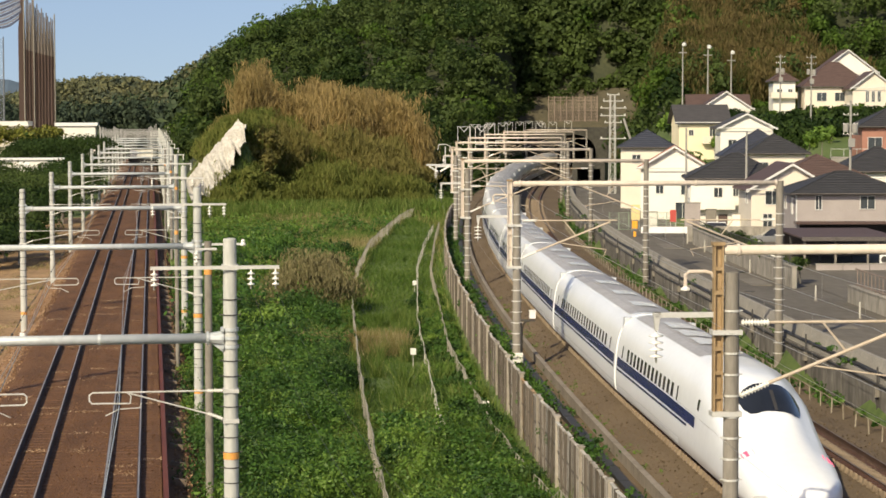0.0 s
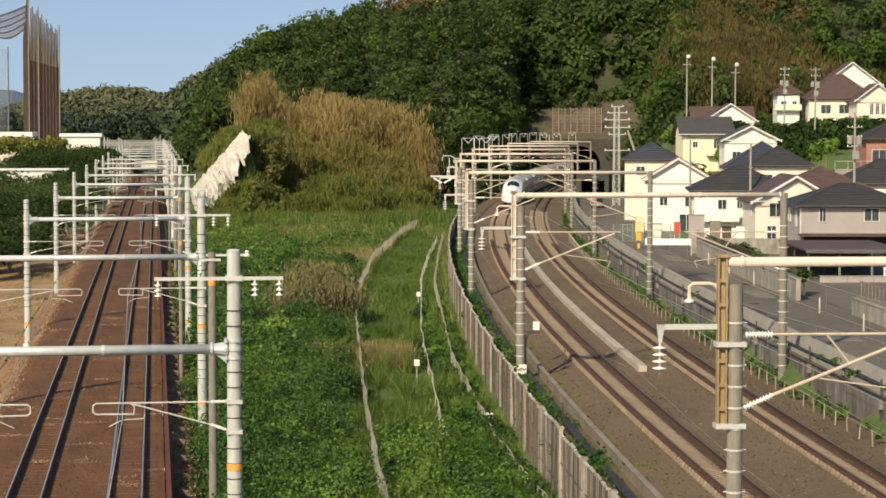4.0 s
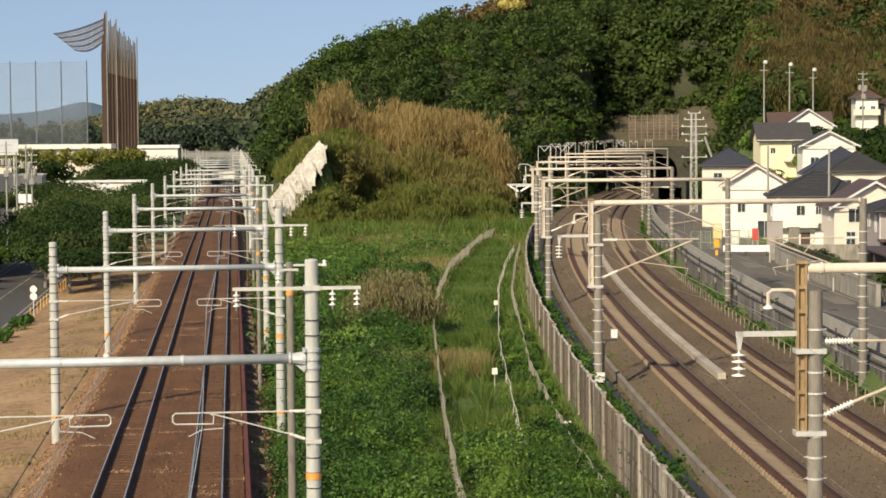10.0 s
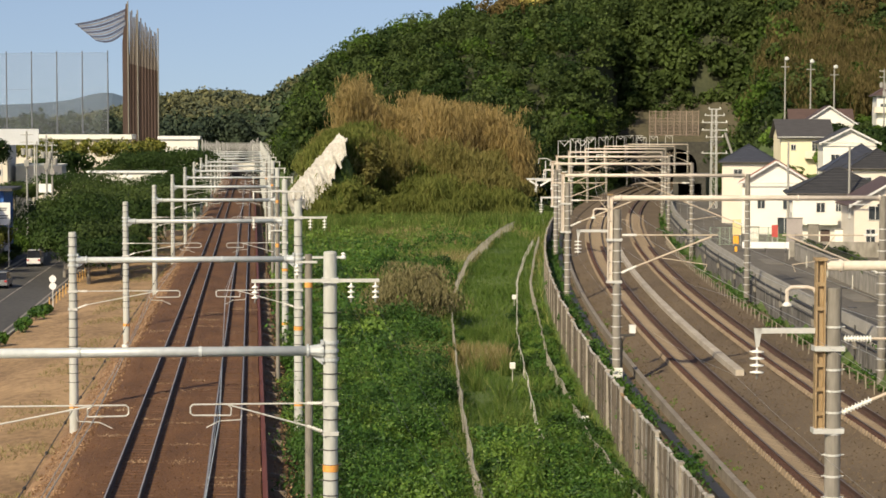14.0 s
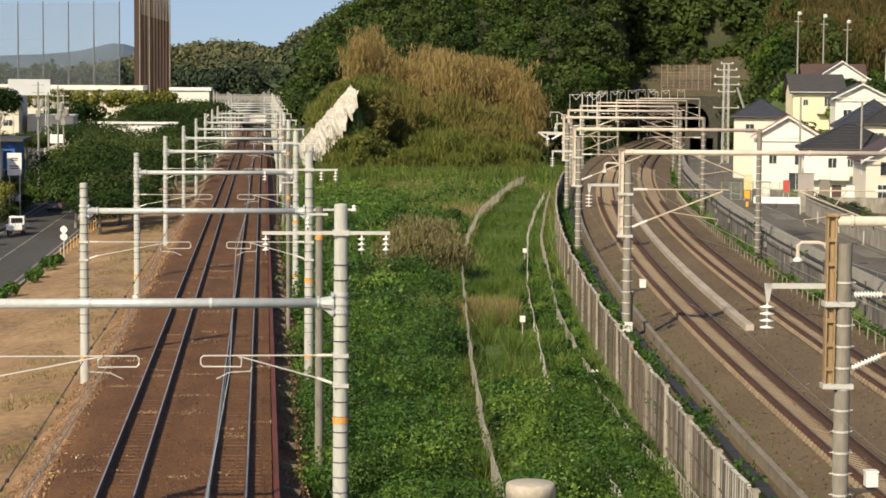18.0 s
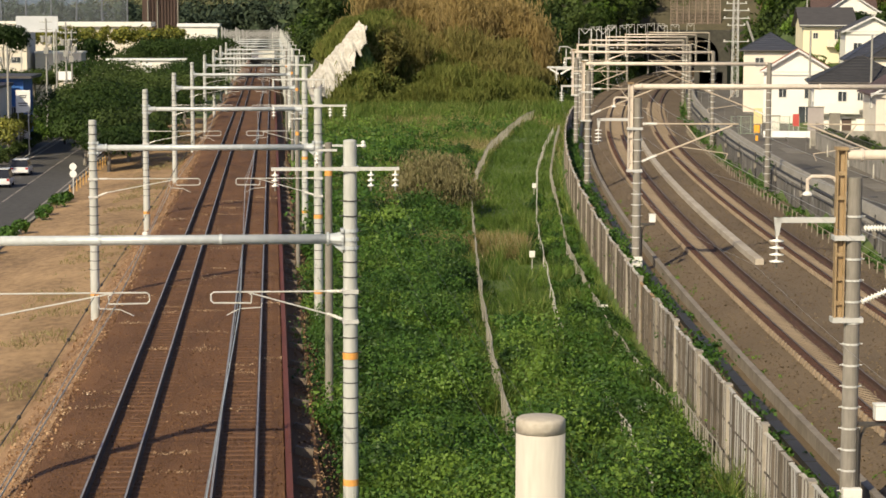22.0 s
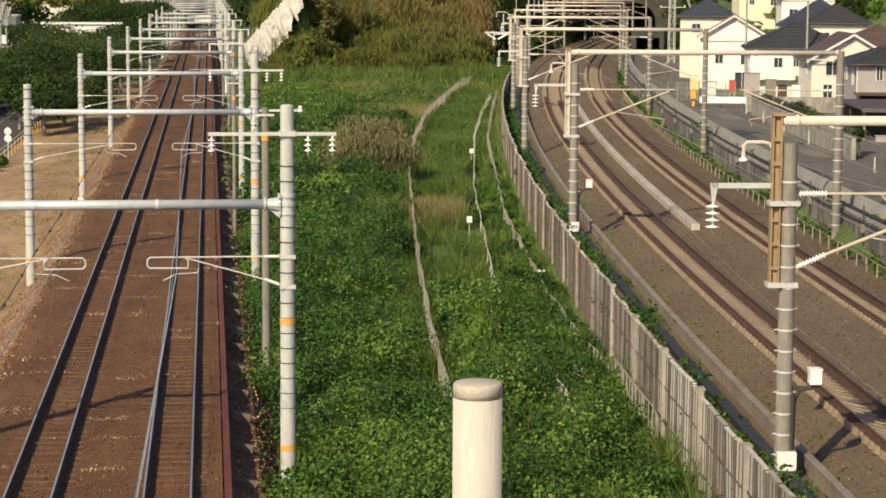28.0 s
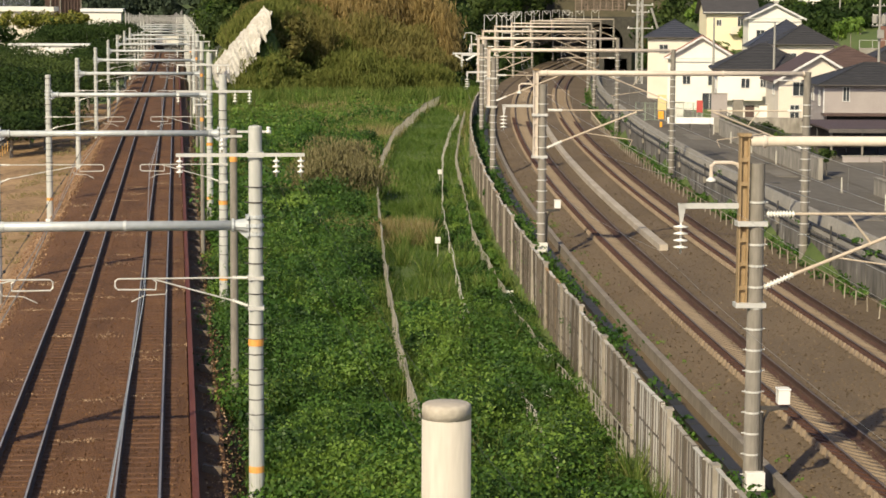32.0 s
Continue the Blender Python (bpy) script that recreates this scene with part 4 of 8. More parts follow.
def panel_mesh(m):
    """One bay, 1.3 m long: pale boards with two slight ribs between dark posts."""
    s = Shape().box(-0.01, 0.03, -0.58, 0.10, -1.5, 1.34).box(-0.004, 0.03, 0.10, 0.65, -1.5, 1.36)
    first = len(s.f)
    s.box(-0.085, 0.05, -0.65, -0.575, -1.5, 1.42)
    s.box(-0.03, -0.01, -0.13, -0.08, -1.5, 1.35).box(-0.024, -0.004, 0.30, 0.34, -1.5, 1.37)
    s.box(-0.035, -0.01, -0.575, 0.65, 0.30, 0.35).box(-0.035, -0.01, -0.575, 0.65, -0.70, -0.65)
    s.box(-0.06, 0.05, -0.66, 0.66, 1.36, 1.40)
    me = s.mesh("panel", m)
    me.materials.append(M_BOARD)
    me.polygons.foreach_set("material_index", [int(i >= first and i < len(me.polygons) - 6) for i in range(len(me.polygons))])
    return me


M_BOARD = mat("w_fence_rib", (0.055, 0.045, 0.034), (0.12, 0.10, 0.08), scale=0.9, fine=6.0, random_ob=0.3, stretch=(1, 1, 0.3))
PANELS = [panel_mesh(m) for m in M_PANELS]
FPOST = Shape().box(-0.10, 0.05, -0.05, 0.05, -1.5, 1.50).box(-0.12, 0.10, -0.06, 0.36, 1.47, 1.52).mesh("fence_post", mat("w_fence_cap_post", (0.20, 0.175, 0.14), (0.34, 0.305, 0.255), scale=0.8, fine=6, random_ob=0.3))
y, k = 36.0, 0
while y < 262:
    q, side = station(y, -5.22)
    step = 0.06 * math.sin(k // 5 * 2.4) - 0.07
    if k % 5 == 0:
        w_, _ = station(y - 0.66, -5.22)
        part("fence_post", FPOST, M_CONCRETE, fence).matrix_basis = pose(w_.x, w_.y, step, 0, 0, heading(y))
    kind = int(rng.choice(4, p=(0.50, 0.36, 0.08, 0.06)))
    part("panel", PANELS[kind], M_PANEL, fence).matrix_basis = pose(q.x, q.y, step + float(rng.normal(0, 0.02)), float(rng.normal(0, 0.6)), float(rng.normal(0, 0.8)), heading(y) + float(rng.normal(0, 1.2)))
    y += 1.3
    k += 1


# ---- light fences in the meadow ----
def between(pts, y):
    return float(np.interp(y, [p[1] for p in pts], [p[0] for p in pts]))


def light_fence(name, pts, height, gap, post_r, material, label, slats=0.0, rails=(1.0,), lean=0.0):
    t = thing(name, pose(0, 0, 0), label, "fence")
    y0, y1 = pts[0][1], pts[-1][1]
    n = int((y1 - y0) / gap)
    post = Shape().tube((0, 0, -0.6), (0, 0, height), post_r, n=6).mesh("post", material)
    line = []
    for i in range(n + 1):
        y = y0 + (y1 - y0) * i / n
        x = between(pts, y) + 0.04 * math.sin(i * 1.7)
        z = gz(x, y) + 0.05 * math.sin(i * 0.9)
        line.append(Vector((x, y, z)))
        part("post", post, material, t).matrix_basis = pose(x, y, z, 2 * math.sin(i * 2.1), 3 * math.sin(i * 1.3) + lean)
    for k in rails:
        part("rail", Shape().pipe([p + Vector((0, 0, height * k)) for p in line], post_r * 0.8, 5), material, t)
    if slats:
        s = Shape()
        for a, b in zip(line, line[1:]):
            m = max(1, int((b - a).length / slats))
            for j in range(m):
                q = a.lerp(b, (j + 0.5) / m)
                s.box(q.x - 0.012, q.x + 0.012, q.y - slats * 0.07, q.y + slats * 0.07, q.z - 0.1, q.z + height * 0.97)
        part("slats", s, material, t)["kind"] = "stuff"
    return t


M_FENCE1 = mat("grey_slat", (0.22, 0.205, 0.165), (0.35, 0.325, 0.27), scale=1, fine=8)
M_FENCE2 = mat("white_pipe", (0.36, 0.34, 0.29), (0.52, 0.50, 0.44), scale=1, fine=8)
F1 = [(7.6, 66), (8.6, 82), (10.0, 101), (10.9, 112), (13.0, 137), (14.8, 158), (17.5, 182), (22.4, 219), (27, 246), (33, 280), (37, 298)]
F2 = [(12.2, 88), (13.4, 100), (17.3, 138), (23.8, 190), (29, 225), (34, 256)]
F3 = [(13.0, 60), (13.6, 70), (14.4, 89), (17.1, 122), (24.1, 183), (30.5, 228), (35.0, 258)]
light_fence("meadow_fence", F1, 1.25, 2.4, 0.03, M_FENCE1, "pale grey slatted fence winding through the meadow", slats=0.5, rails=(1.0,))
light_fence("meadow_rail", F2, 0.9, 3.0, 0.034, M_FENCE2, "low white pipe rail half hidden in grass", rails=(1.0,))
light_fence("drain_fence", F3, 1.15, 1.6, 0.026, M_FENCE1, "grey post and mesh fence overgrown with weeds", rails=(1.0, 0.5), slats=0.8)
light_fence("short_rail", [(10.6, 58), (11.3, 66), (11.7, 74)], 1.3, 1.0, 0.035, M_FENCE2, "short white post rail in the weeds", rails=(1.0,))
light_fence("end_rail", [(34.5, 312), (38, 328), (42.5, 352), (45, 372)], 1.3, 4.0, 0.05, M_FENCE2, "pale pipe rail at the meadow's far end", rails=(1.0, 0.5))
cross = thing("cross_fence", pose(0, 0, 0), "rusty wire cross fence grown with dry grass", "fence")
M_RUSTWIRE = mat("rusty_wire", (0.16, 0.10, 0.06), (0.24, 0.16, 0.10))
for i in range(6):
    part("post", Shape().tube((8.6 + 1.35 * i, 127, -2.4), (8.6 + 1.35 * i, 127, -0.9), 0.045, n=6), M_RUSTWIRE, cross)
for j in range(5):
    part("wire", Shape().tube((8.4, 127, -1.0 - 0.25 * j), (15.6, 127, -1.05 - 0.25 * j), 0.014, n=4), M_RUSTWIRE, cross)
for x, y in ((14.6, 118.5), (20.7, 167), (13.9, 78), (12.6, 71), (15.2, 96)):
    t = thing("marker_post", pose(x, y, gz(x, y)), "small white marker box on a stake in the grass", "marker", "marker boxes")
    part("stake", Shape().tube((0, 0, -0.3), (0, 0, 0.9), 0.03, n=6), M_FENCE2, t)
    part("head", Shape().box(-0.15, 0.15, -0.12, 0.12, 0.8, 1.15), M_BOX, t, bevel=0.02)

# ---- right edge of the high-speed line: low guard rail, pipes on the wall, road barrier ----
guard = thing("guard_rail", pose(0, 0, 0), "low pale guard rail with weeds beside the high-speed line", "railing", kind="structure")
M_GUARD = mat("w_guard_rust", (0.20, 0.16, 0.11), (0.38, 0.34, 0.27), scale=0.8, fine=5)
GP = Shape().tube((0, 0, -0.4), (0, 0, 0.45), 0.032, n=6).mesh("guard_post", M_GUARD)
y = 42.0
while y < 230:
    q, _ = station(y, 7.7)
    part("guard_post", GP, M_FENCE2, guard).matrix_basis = pose(q.x, q.y, 0.0, 3 * math.sin(y * 3), 4 * math.sin(y * 5), 0)
    y += 2.0
for zz in (0.45,):
    part("guard_pipe", Shape().pipe([a for a, _ in along(42, 230, 4, 7.7, zz)], 0.014, 5), M_GUARD, guard)
pipes = thing("wall_pipes", pose(0, 0, 0), "black cable pipes laid along the retaining wall", "pipe")
for o, zz, r in ((9.12, 1.2, 0.05), (9.42, 1.57, 0.07), (9.26, 1.60, 0.05)):
    part("pipe", Shape().pipe([a + Vector((0, 0, 0.05 * math.sin(i))) for i, (a, _) in enumerate(along(40, 330, 6, o, zz))], r, 6), M_CABLE, pipes)
M_STAIN = mat("w_pale_stain", (0.075, 0.068, 0.058), (0.20, 0.185, 0.16), scale=0.8, fine=2.2, spread=0.75, stretch=(1, 1, 0.35), third=(0.56, 0.54, 0.49))
barrier = thing("road_barrier", pose(0, 0, 0), "grey concrete road barrier of joined blocks", "barrier", kind="structure")
y = 60.0
while y < 330:
    q, _ = station(y, 10.1)
    part("barrier_block", Shape().add([(-0.34, -2.42, 0.8), (0.16, -2.42, 0.8), (0.16, -2.42, 1.95), (-0.02, -2.42, 1.95), (-0.34, 2.42, 0.8), (0.16, 2.42, 0.8), (0.16, 2.42, 1.95), (-0.02, 2.42, 1.95)], [(0, 1, 2, 3), (7, 6, 5, 4), (0, 4, 5, 1), (1, 5, 6, 2), (2, 6, 7, 3), (3, 7, 4, 0)]), M_CONCRETE, barrier).matrix_basis = pose(q.x, q.y, 0, 0, 0, heading(y))
    y += 4.9
# stained arch panels on the retaining wall
wallface = thing("wall_face", pose(0, 0, 0), "pale lime-stained concrete wall panels", "wall", kind="structure")
y = 44.0
while y < 330:
    q, _ = station(y, 9.18)
    part("wall_panel", Shape().box(-0.04, 0.04, -1.35, 1.35, -0.2, 1.32), M_STAIN, wallface).matrix_basis = pose(q.x, q.y, 0, 0, 0, heading(y))
    y += 2.8

# ---- houses ----
M_RBLACK = mat("black_tiles", (0.020, 0.020, 0.022), (0.040, 0.039, 0.042), rough=0.65, scale=1.0, fine=6, stretch=(1, 4, 4))
M_RBROWN = mat("brown_tiles", (0.062, 0.038, 0.032), (0.105, 0.066, 0.054), rough=0.6, scale=1.0, fine=6, stretch=(1, 4, 4))
M_RNAVY = mat("navy_tiles", (0.025, 0.028, 0.040), (0.045, 0.049, 0.066), rough=0.5, scale=1.0, fine=6, stretch=(1, 4, 4))
M_RGREY = mat("grey_tiles", (0.042, 0.039, 0.039), (0.075, 0.069, 0.068), rough=0.6, scale=1.0, fine=6, stretch=(1, 4, 4))
M_RRED = mat("red_tiles", (0.30, 0.12, 0.07), (0.40, 0.19, 0.12), rough=0.6, scale=1.0, fine=6, stretch=(1, 4, 4))
M_WWHITE = mat("white_render", (0.70, 0.67, 0.60), (0.78, 0.75, 0.68), rough=0.8, scale=0.5, fine=10, bump=0.05)
M_WCREAM = mat("cream_render", (0.64, 0.57, 0.47), (0.72, 0.65, 0.55), rough=0.8, scale=0.5, fine=10, bump=0.05)
M_WYELLOW = mat("yellow_render", (0.72, 0.64, 0.43), (0.80, 0.72, 0.50), rough=0.8, scale=0.5, fine=10, bump=0.05)
M_WGREY = mat("mauve_grey_siding", (0.30, 0.265, 0.25), (0.38, 0.34, 0.32), rough=0.8, scale=0.5, fine=10, bump=0.05)
M_WBRICK = mat("brick_red_siding", (0.28, 0.13, 0.09), (0.38, 0.19, 0.14), rough=0.8, scale=0.8, fine=12, bump=0.1)
M_FRAME = mat("window_frame", (0.55, 0.54, 0.52), (0.66, 0.65, 0.62), rough=0.5, bump=0.02)
M_EAVES = mat("dark_eaves", (0.07, 0.062, 0.055), (0.12, 0.105, 0.095), rough=0.7)
M_PANE = mat("window_glass", (0.03, 0.035, 0.04), (0.06, 0.07, 0.08), rough=0.08, scale=0.6, fine=3, bump=0)


def window_on(parent, x, z, w, h, y=0.0):
    """A window on the front wall, whose outer face lies at y."""
    f = part("window", Shape().box(x - w / 2 - 0.06, x + w / 2 + 0.06, y - 0.07, y + 0.02, z - 0.06, z).box(x - w / 2 - 0.06, x + w / 2 + 0.06, y - 0.07, y + 0.02, z + h, z + h + 0.06)
             .box(x - w / 2 - 0.06, x - w / 2, y - 0.07, y + 0.02, z, z + h).box(x + w / 2, x + w / 2 + 0.06, y - 0.07, y + 0.02, z, z + h).box(x - 0.025, x + 0.025, y - 0.06, y, z, z + h), M_FRAME, parent, "pale aluminium window frame")
    for s in (-1, 1):
        part("pane", Shape().box(x + (s - 1) * w / 4 + 0.02, x + (s + 1) * w / 4 - 0.02, y - 0.03, y + 0.01, z, z + h), M_PANE, f, "dark window pane")


def side_window(parent, x, y, z, w, h):
    f = part("window", Shape().box(x - 0.07, x + 0.02, y - w / 2 - 0.06, y + w / 2 + 0.06, z - 0.06, z).box(x - 0.07, x + 0.02, y - w / 2 - 0.06, y + w / 2 + 0.06, z + h, z + h + 0.06)
             .box(x - 0.07, x + 0.02, y - w / 2 - 0.06, y - w / 2, z, z + h).box(x - 0.07, x + 0.02, y + w / 2, y + w / 2 + 0.06, z, z + h), M_FRAME, parent, "pale aluminium window frame")
    part("pane", Shape().box(x - 0.03, x + 0.01, y - w / 2, y + w / 2, z, z + h), M_PANE, f, "dark window pane")


PLOTS = []


def house(x0, x1, y, depth, z0, eave, top, kind, wall, roof, label, turn=-10, wins=(), sides=(), over=0.55, extra=None):
    """x0, x1: the front's ends at the distance y; eave and top are heights above sea level of the roof's edges."""
    w = x1 - x0
    x0, x1, z0, eave, top = x0 + 0.0062 * y, x1 + 0.0062 * y, z0 - 0.0026 * y, eave - 0.0026 * y, top - 0.0026 * y
    PLOTS.append((x0, x1, y, y + depth))
    t = thing("house", pose((x0 + x1) / 2, y, z0, 0, 0, turn), label, "house", "houses")
    h, H = eave - z0, top - z0
    wl = Shape().box(-w / 2, w / 2, 0, depth, -3.0, h)
    th = 0.14
    if kind == "gable_y":       # gable towards the camera
        wl.add([(-w / 2, 0, h), (w / 2, 0, h), (0, 0, H - 0.1), (-w / 2, depth, h), (w / 2, depth, h), (0, depth, H - 0.1)], [(0, 1, 2), (5, 4, 3)])
    if kind == "gable_x":
        wl.add([(-w / 2, 0, h), (-w / 2, depth, h), (-w / 2, depth / 2, H - 0.1), (w / 2, 0, h), (w / 2, depth, h), (w / 2, depth / 2, H - 0.1)], [(2, 1, 0), (3, 4, 5)])
    part("wall", wl, wall, t)
    o = over
    a, b, c, d = (-w / 2 - o, -o), (w / 2 + o, -o), (w / 2 + o, depth + o), (-w / 2 - o, depth + o)
    if kind == "gable_y":
        k = (H - h) / (w / 2)
        e = h - k * o
        for s in (-1, 1):
            part("roof_slope", Shape().add([(0, -o, H), (s * (w / 2 + o), -o, e), (s * (w / 2 + o), depth + o, e), (0, depth + o, H), (0, -o, H + th), (s * (w / 2 + o), -o, e + th), (s * (w / 2 + o), depth + o, e + th), (0, depth + o, H + th)],
                 [(3, 2, 1, 0), (4, 5, 6, 7), (0, 1, 5, 4), (1, 2, 6, 5), (2, 3, 7, 6), (3, 0, 4, 7)]), roof, t)
            part("bargeboard", Shape().add([(0, -o - 0.04, H - 0.12), (s * (w / 2 + o), -o - 0.04, e - 0.12), (s * (w / 2 + o), -o - 0.04, e + th * 0.8), (0, -o - 0.04, H + th * 0.8), (0, -o, H - 0.12), (s * (w / 2 + o), -o, e - 0.12), (s * (w / 2 + o), -o, e + th * 0.8), (0, -o, H + th * 0.8)],
                 [(0, 1, 2, 3), (7, 6, 5, 4), (0, 4, 5, 1), (3, 2, 6, 7)]), M_FRAME, t, "pale bargeboard")
    elif kind == "gable_x":
        k = (H - h) / (depth / 2)
        e = h - k * o
        for s, yy in ((-1, -o), (1, depth + o)):
            part("roof_slope", Shape().add([(-w / 2 - o, depth / 2, H), (w / 2 + o, depth / 2, H), (w / 2 + o, yy, e), (-w / 2 - o, yy, e), (-w / 2 - o, depth / 2, H + th), (w / 2 + o, depth / 2, H + th), (w / 2 + o, yy, e + th), (-w / 2 - o, yy, e + th)],
                 [(0, 1, 2, 3), (7, 6, 5, 4), (2, 6, 7, 3)[::1], (0, 3, 7, 4), (1, 5, 6, 2)]), roof, t)
    elif kind == "hip":
        r = min(w, depth) / 2
        e = h - 0.1
        P = [(*a, e), (*b, e), (*c, e), (*d, e)]
        if w >= depth:
            R0, R1 = (-w / 2 + r, depth / 2, H), (w / 2 - r, depth / 2, H)
            F = [(0, 1, 5, 4), (1, 2, 5), (2, 3, 4, 5), (3, 0, 4)]
        else:
            R0, R1 = (0, r, H), (0, depth - r, H)
            F = [(0, 1, 4), (1, 2, 5, 4), (2, 3, 5), (3, 0, 4, 5)]
        part("roof", Shape().add(P + [R0, R1], F), roof, t)
        part("eave_board", Shape().box(a[0], b[0], a[1], c[1], e - 0.13, e - 0.01), M_EAVES, t, "dark boxed eaves")
        part("ridge", Shape().tube(R0, R1, 0.1, n=6), roof, t)
        for i, q in ((0, R0), (1, R1 if w >= depth else R0), (2, R1), (3, R0 if w >= depth else R1)):
            part("ridge", Shape().tube(P[i], q, 0.08, n=6), roof, t)
    else:                       # flat
        part("roof", Shape().box(a[0], b[0], a[1], c[1], h, H), roof, t)
    if kind == "hip" and y < 300:            # raised tile courses on the slope that faces the line
        for i in range(1, 9):
            k = i / 9
            if w >= depth:
                xa, xb = -w / 2 - o + (r + o) * k, w / 2 + o - (r + o) * k
            else:
                xa, xb = (-w / 2 - o) * (1 - k), (w / 2 + o) * (1 - k)
            yy, zz = -o + (r + o) * k, e + (H - e) * k
            part("tile_course", Shape().box(xa, xb, yy - 0.05, yy + 0.02, zz - 0.03, zz + 0.035), roof, t)
    part("gutter", Shape().tube((a[0], a[1] - 0.05, h - 0.12), (b[0], b[1] - 0.05, h - 0.12), 0.06, n=6), M_EAVES if kind == "hip" else M_FRAME, t)
    part("downpipe", Shape().tube((w / 2 - 0.1, -0.07, h - 0.15), (w / 2 - 0.1, -0.07, -0.5), 0.04, n=6), M_FRAME, t)
    for x, z, ww, hh in wins:
        window_on(t, x, z, ww, hh)
    for yy, z, ww, hh in sides:
        side_window(t, -w / 2, yy, z, ww, hh)
    if extra:
        extra(t, w, h, depth)
    return t


def aircon(t, x, y, z):
    u = part("air_conditioner", Shape().box(x - 0.4, x + 0.4, y - 0.3, y, z, z + 0.6), M_BOX, t, "white outdoor unit", bevel=0.02)
    part("fan_grille", Shape().tube((x - 0.1, y - 0.31, z + 0.3), (x - 0.1, y - 0.3, z + 0.3), 0.22, n=12), M_BOLT, u)


def grey_extra(t, w, h, d):
    part("carport_roof", Shape().box(-w / 2 - 0.2, w / 2 - 1.0, -1.6, 0.0, 2.55, 2.75), M_RBROWN, t, "brown porch roof")
    # flat dark sheet on the wall, in place of the garage's inner shade
    part("garage_opening", Shape().box(-w / 2 + 0.3, w / 2 - 1.6, -0.04, 0.0, 0.0, 2.5), M_OPENSHADE, t, "dark sheet for the shade in an open garage")
    aircon(t, w / 2 - 0.9, -0.1, 0.1)
    part("corner_trim", Shape().box(-w / 2 - 0.02, -w / 2 + 0.08, -0.03, 0.06, 0, h), M_FRAME, t)


def white_extra(t, w, h, d):
    part("porch_roof", Shape().add([(0.6, -2.4, 2.9), (w / 2 + 0.4, -2.4, 2.9), (w / 2 + 0.4, 0, 4.4), (0.6, 0, 4.4), (0.6, -2.4, 2.7), (w / 2 + 0.4, -2.4, 2.7), (w / 2 + 0.4, 0, 2.7), (0.6, 0, 2.7)], [(0, 1, 2, 3), (0, 3, 7, 4), (0, 4, 5, 1), (1, 5, 6, 2), (7, 6, 5, 4)]), M_RBLACK, t, "black lean-to roof")
    part("porch_wall", Shape().box(0.9, w / 2 + 0.1, -2.0, 0, -1, 2.7), M_WGREY, t)
    part("door", Shape().box(-1.9, -1.0, -0.05, 0.0, 0.2, 2.2), M_RBROWN, t, "brown front door")
    part("balcony", Shape().box(-w / 2 + 0.2, -0.3, -0.9, 0, 2.7, 2.85).box(-w / 2 + 0.2, -0.3, -0.9, -0.82, 2.85, 3.7), M_WWHITE, t, "white balcony")


def balcony_extra(t, w, h, d):
    part("balcony", Shape().box(-0.2, w / 2, -1.0, 0, h - 2.9, h - 2.75).box(-0.2, w / 2, -1.0, -0.93, h - 2.75, h - 1.9), M_WCREAM, t, "balcony with a solid rail")


def upper_extra(t, w, h, d):
    part("balcony", Shape().box(-w / 2 - 0.6, w / 2 + 0.2, -1.1, 0, h - 3.0, h - 2.8).box(-w / 2 - 0.6, w / 2 + 0.2, -1.1, -1.0, h - 2.8, h - 2.0).box(-w / 2 - 0.6, -w / 2 - 0.5, -1.1, 0, h - 2.8, h - 2.0), M_WCREAM, t, "cream balcony")


house(53.0, 62.4, 173, 8.0, 1.0, 6.2, 7.85, "hip", M_WGREY, M_RBLACK, "mauve-grey two-storey house with a black hipped roof", -8,
      wins=((1.35, 3.8, 1.2, 1.05), (-2.8, 3.75, 0.5, 1.15)), sides=((2.0, 3.3, 0.6, 1.3), (5.5, 3.6, 1.0, 1.1)), extra=grey_extra)
house(53.3, 60.7, 188, 8.5, 1.0, 6.1, 8.25, "gable_y", M_WCREAM, M_RBROWN, "cream house with a brown tiled gable roof", -8, wins=((-1.8, 3.6, 1.2, 1.2), (-2.2, 0.8, 0.8, 1.9)), sides=((3, 3.6, 1.0, 1.1),))
house(50.9, 60.1, 201, 8.5, 0.9, 6.7, 9.0, "hip", M_WWHITE, M_RBLACK, "white two-storey house with a black hipped roof", -12,
      wins=((1.9, 3.9, 1.1, 0.9), (-1.9, 3.9, 0.8, 0.9), (-0.2, 4.0, 0.5, 0.7)), sides=((2.5, 3.8, 1.0, 1.0), (5.5, 1.2, 1.2, 1.2)), extra=white_extra)
house(51.6, 58.9, 226, 8.0, 0.6, 7.2, 9.4, "gable_y", M_WWHITE, M_RRED, "white gabled house edged with red roof tiles", -14,
      wins=((1.4, 3.6, 1.3, 1.3), (-1.6, 3.7, 0.8, 1.3), (0.9, 0.8, 1.5, 1.9)), sides=((3, 3.8, 1.1, 1.1),))
house(55.0, 61.2, 252, 8.0, 2.5, 9.1, 11.1, "hip", M_WCREAM, M_RNAVY, "cream house with a navy pyramid roof", -14, wins=((-1.2, 4.6, 1.0, 1.0), (1.6, 1.6, 0.9, 1.6)))
house(66.9, 73.3, 271, 7.0, 6.2, 12.1, 14.2, "gable_x", M_WYELLOW, M_RGREY, "pale yellow house with a dark grey roof", -6,
      wins=((1.2, 3.9, 0.7, 1.3), (1.9, 1.0, 0.8, 1.2), (-1.6, 4.1, 0.6, 0.7)), extra=balcony_extra)
house(69.6, 76.2, 260, 7.5, 5.6, 11.4, 13.05, "gable_y", M_WWHITE, M_RGREY, "cream-white gabled house with deep eaves", -10, wins=((0.6, 3.0, 0.8, 1.0), (-1.8, 3.0, 1.0, 1.2)))
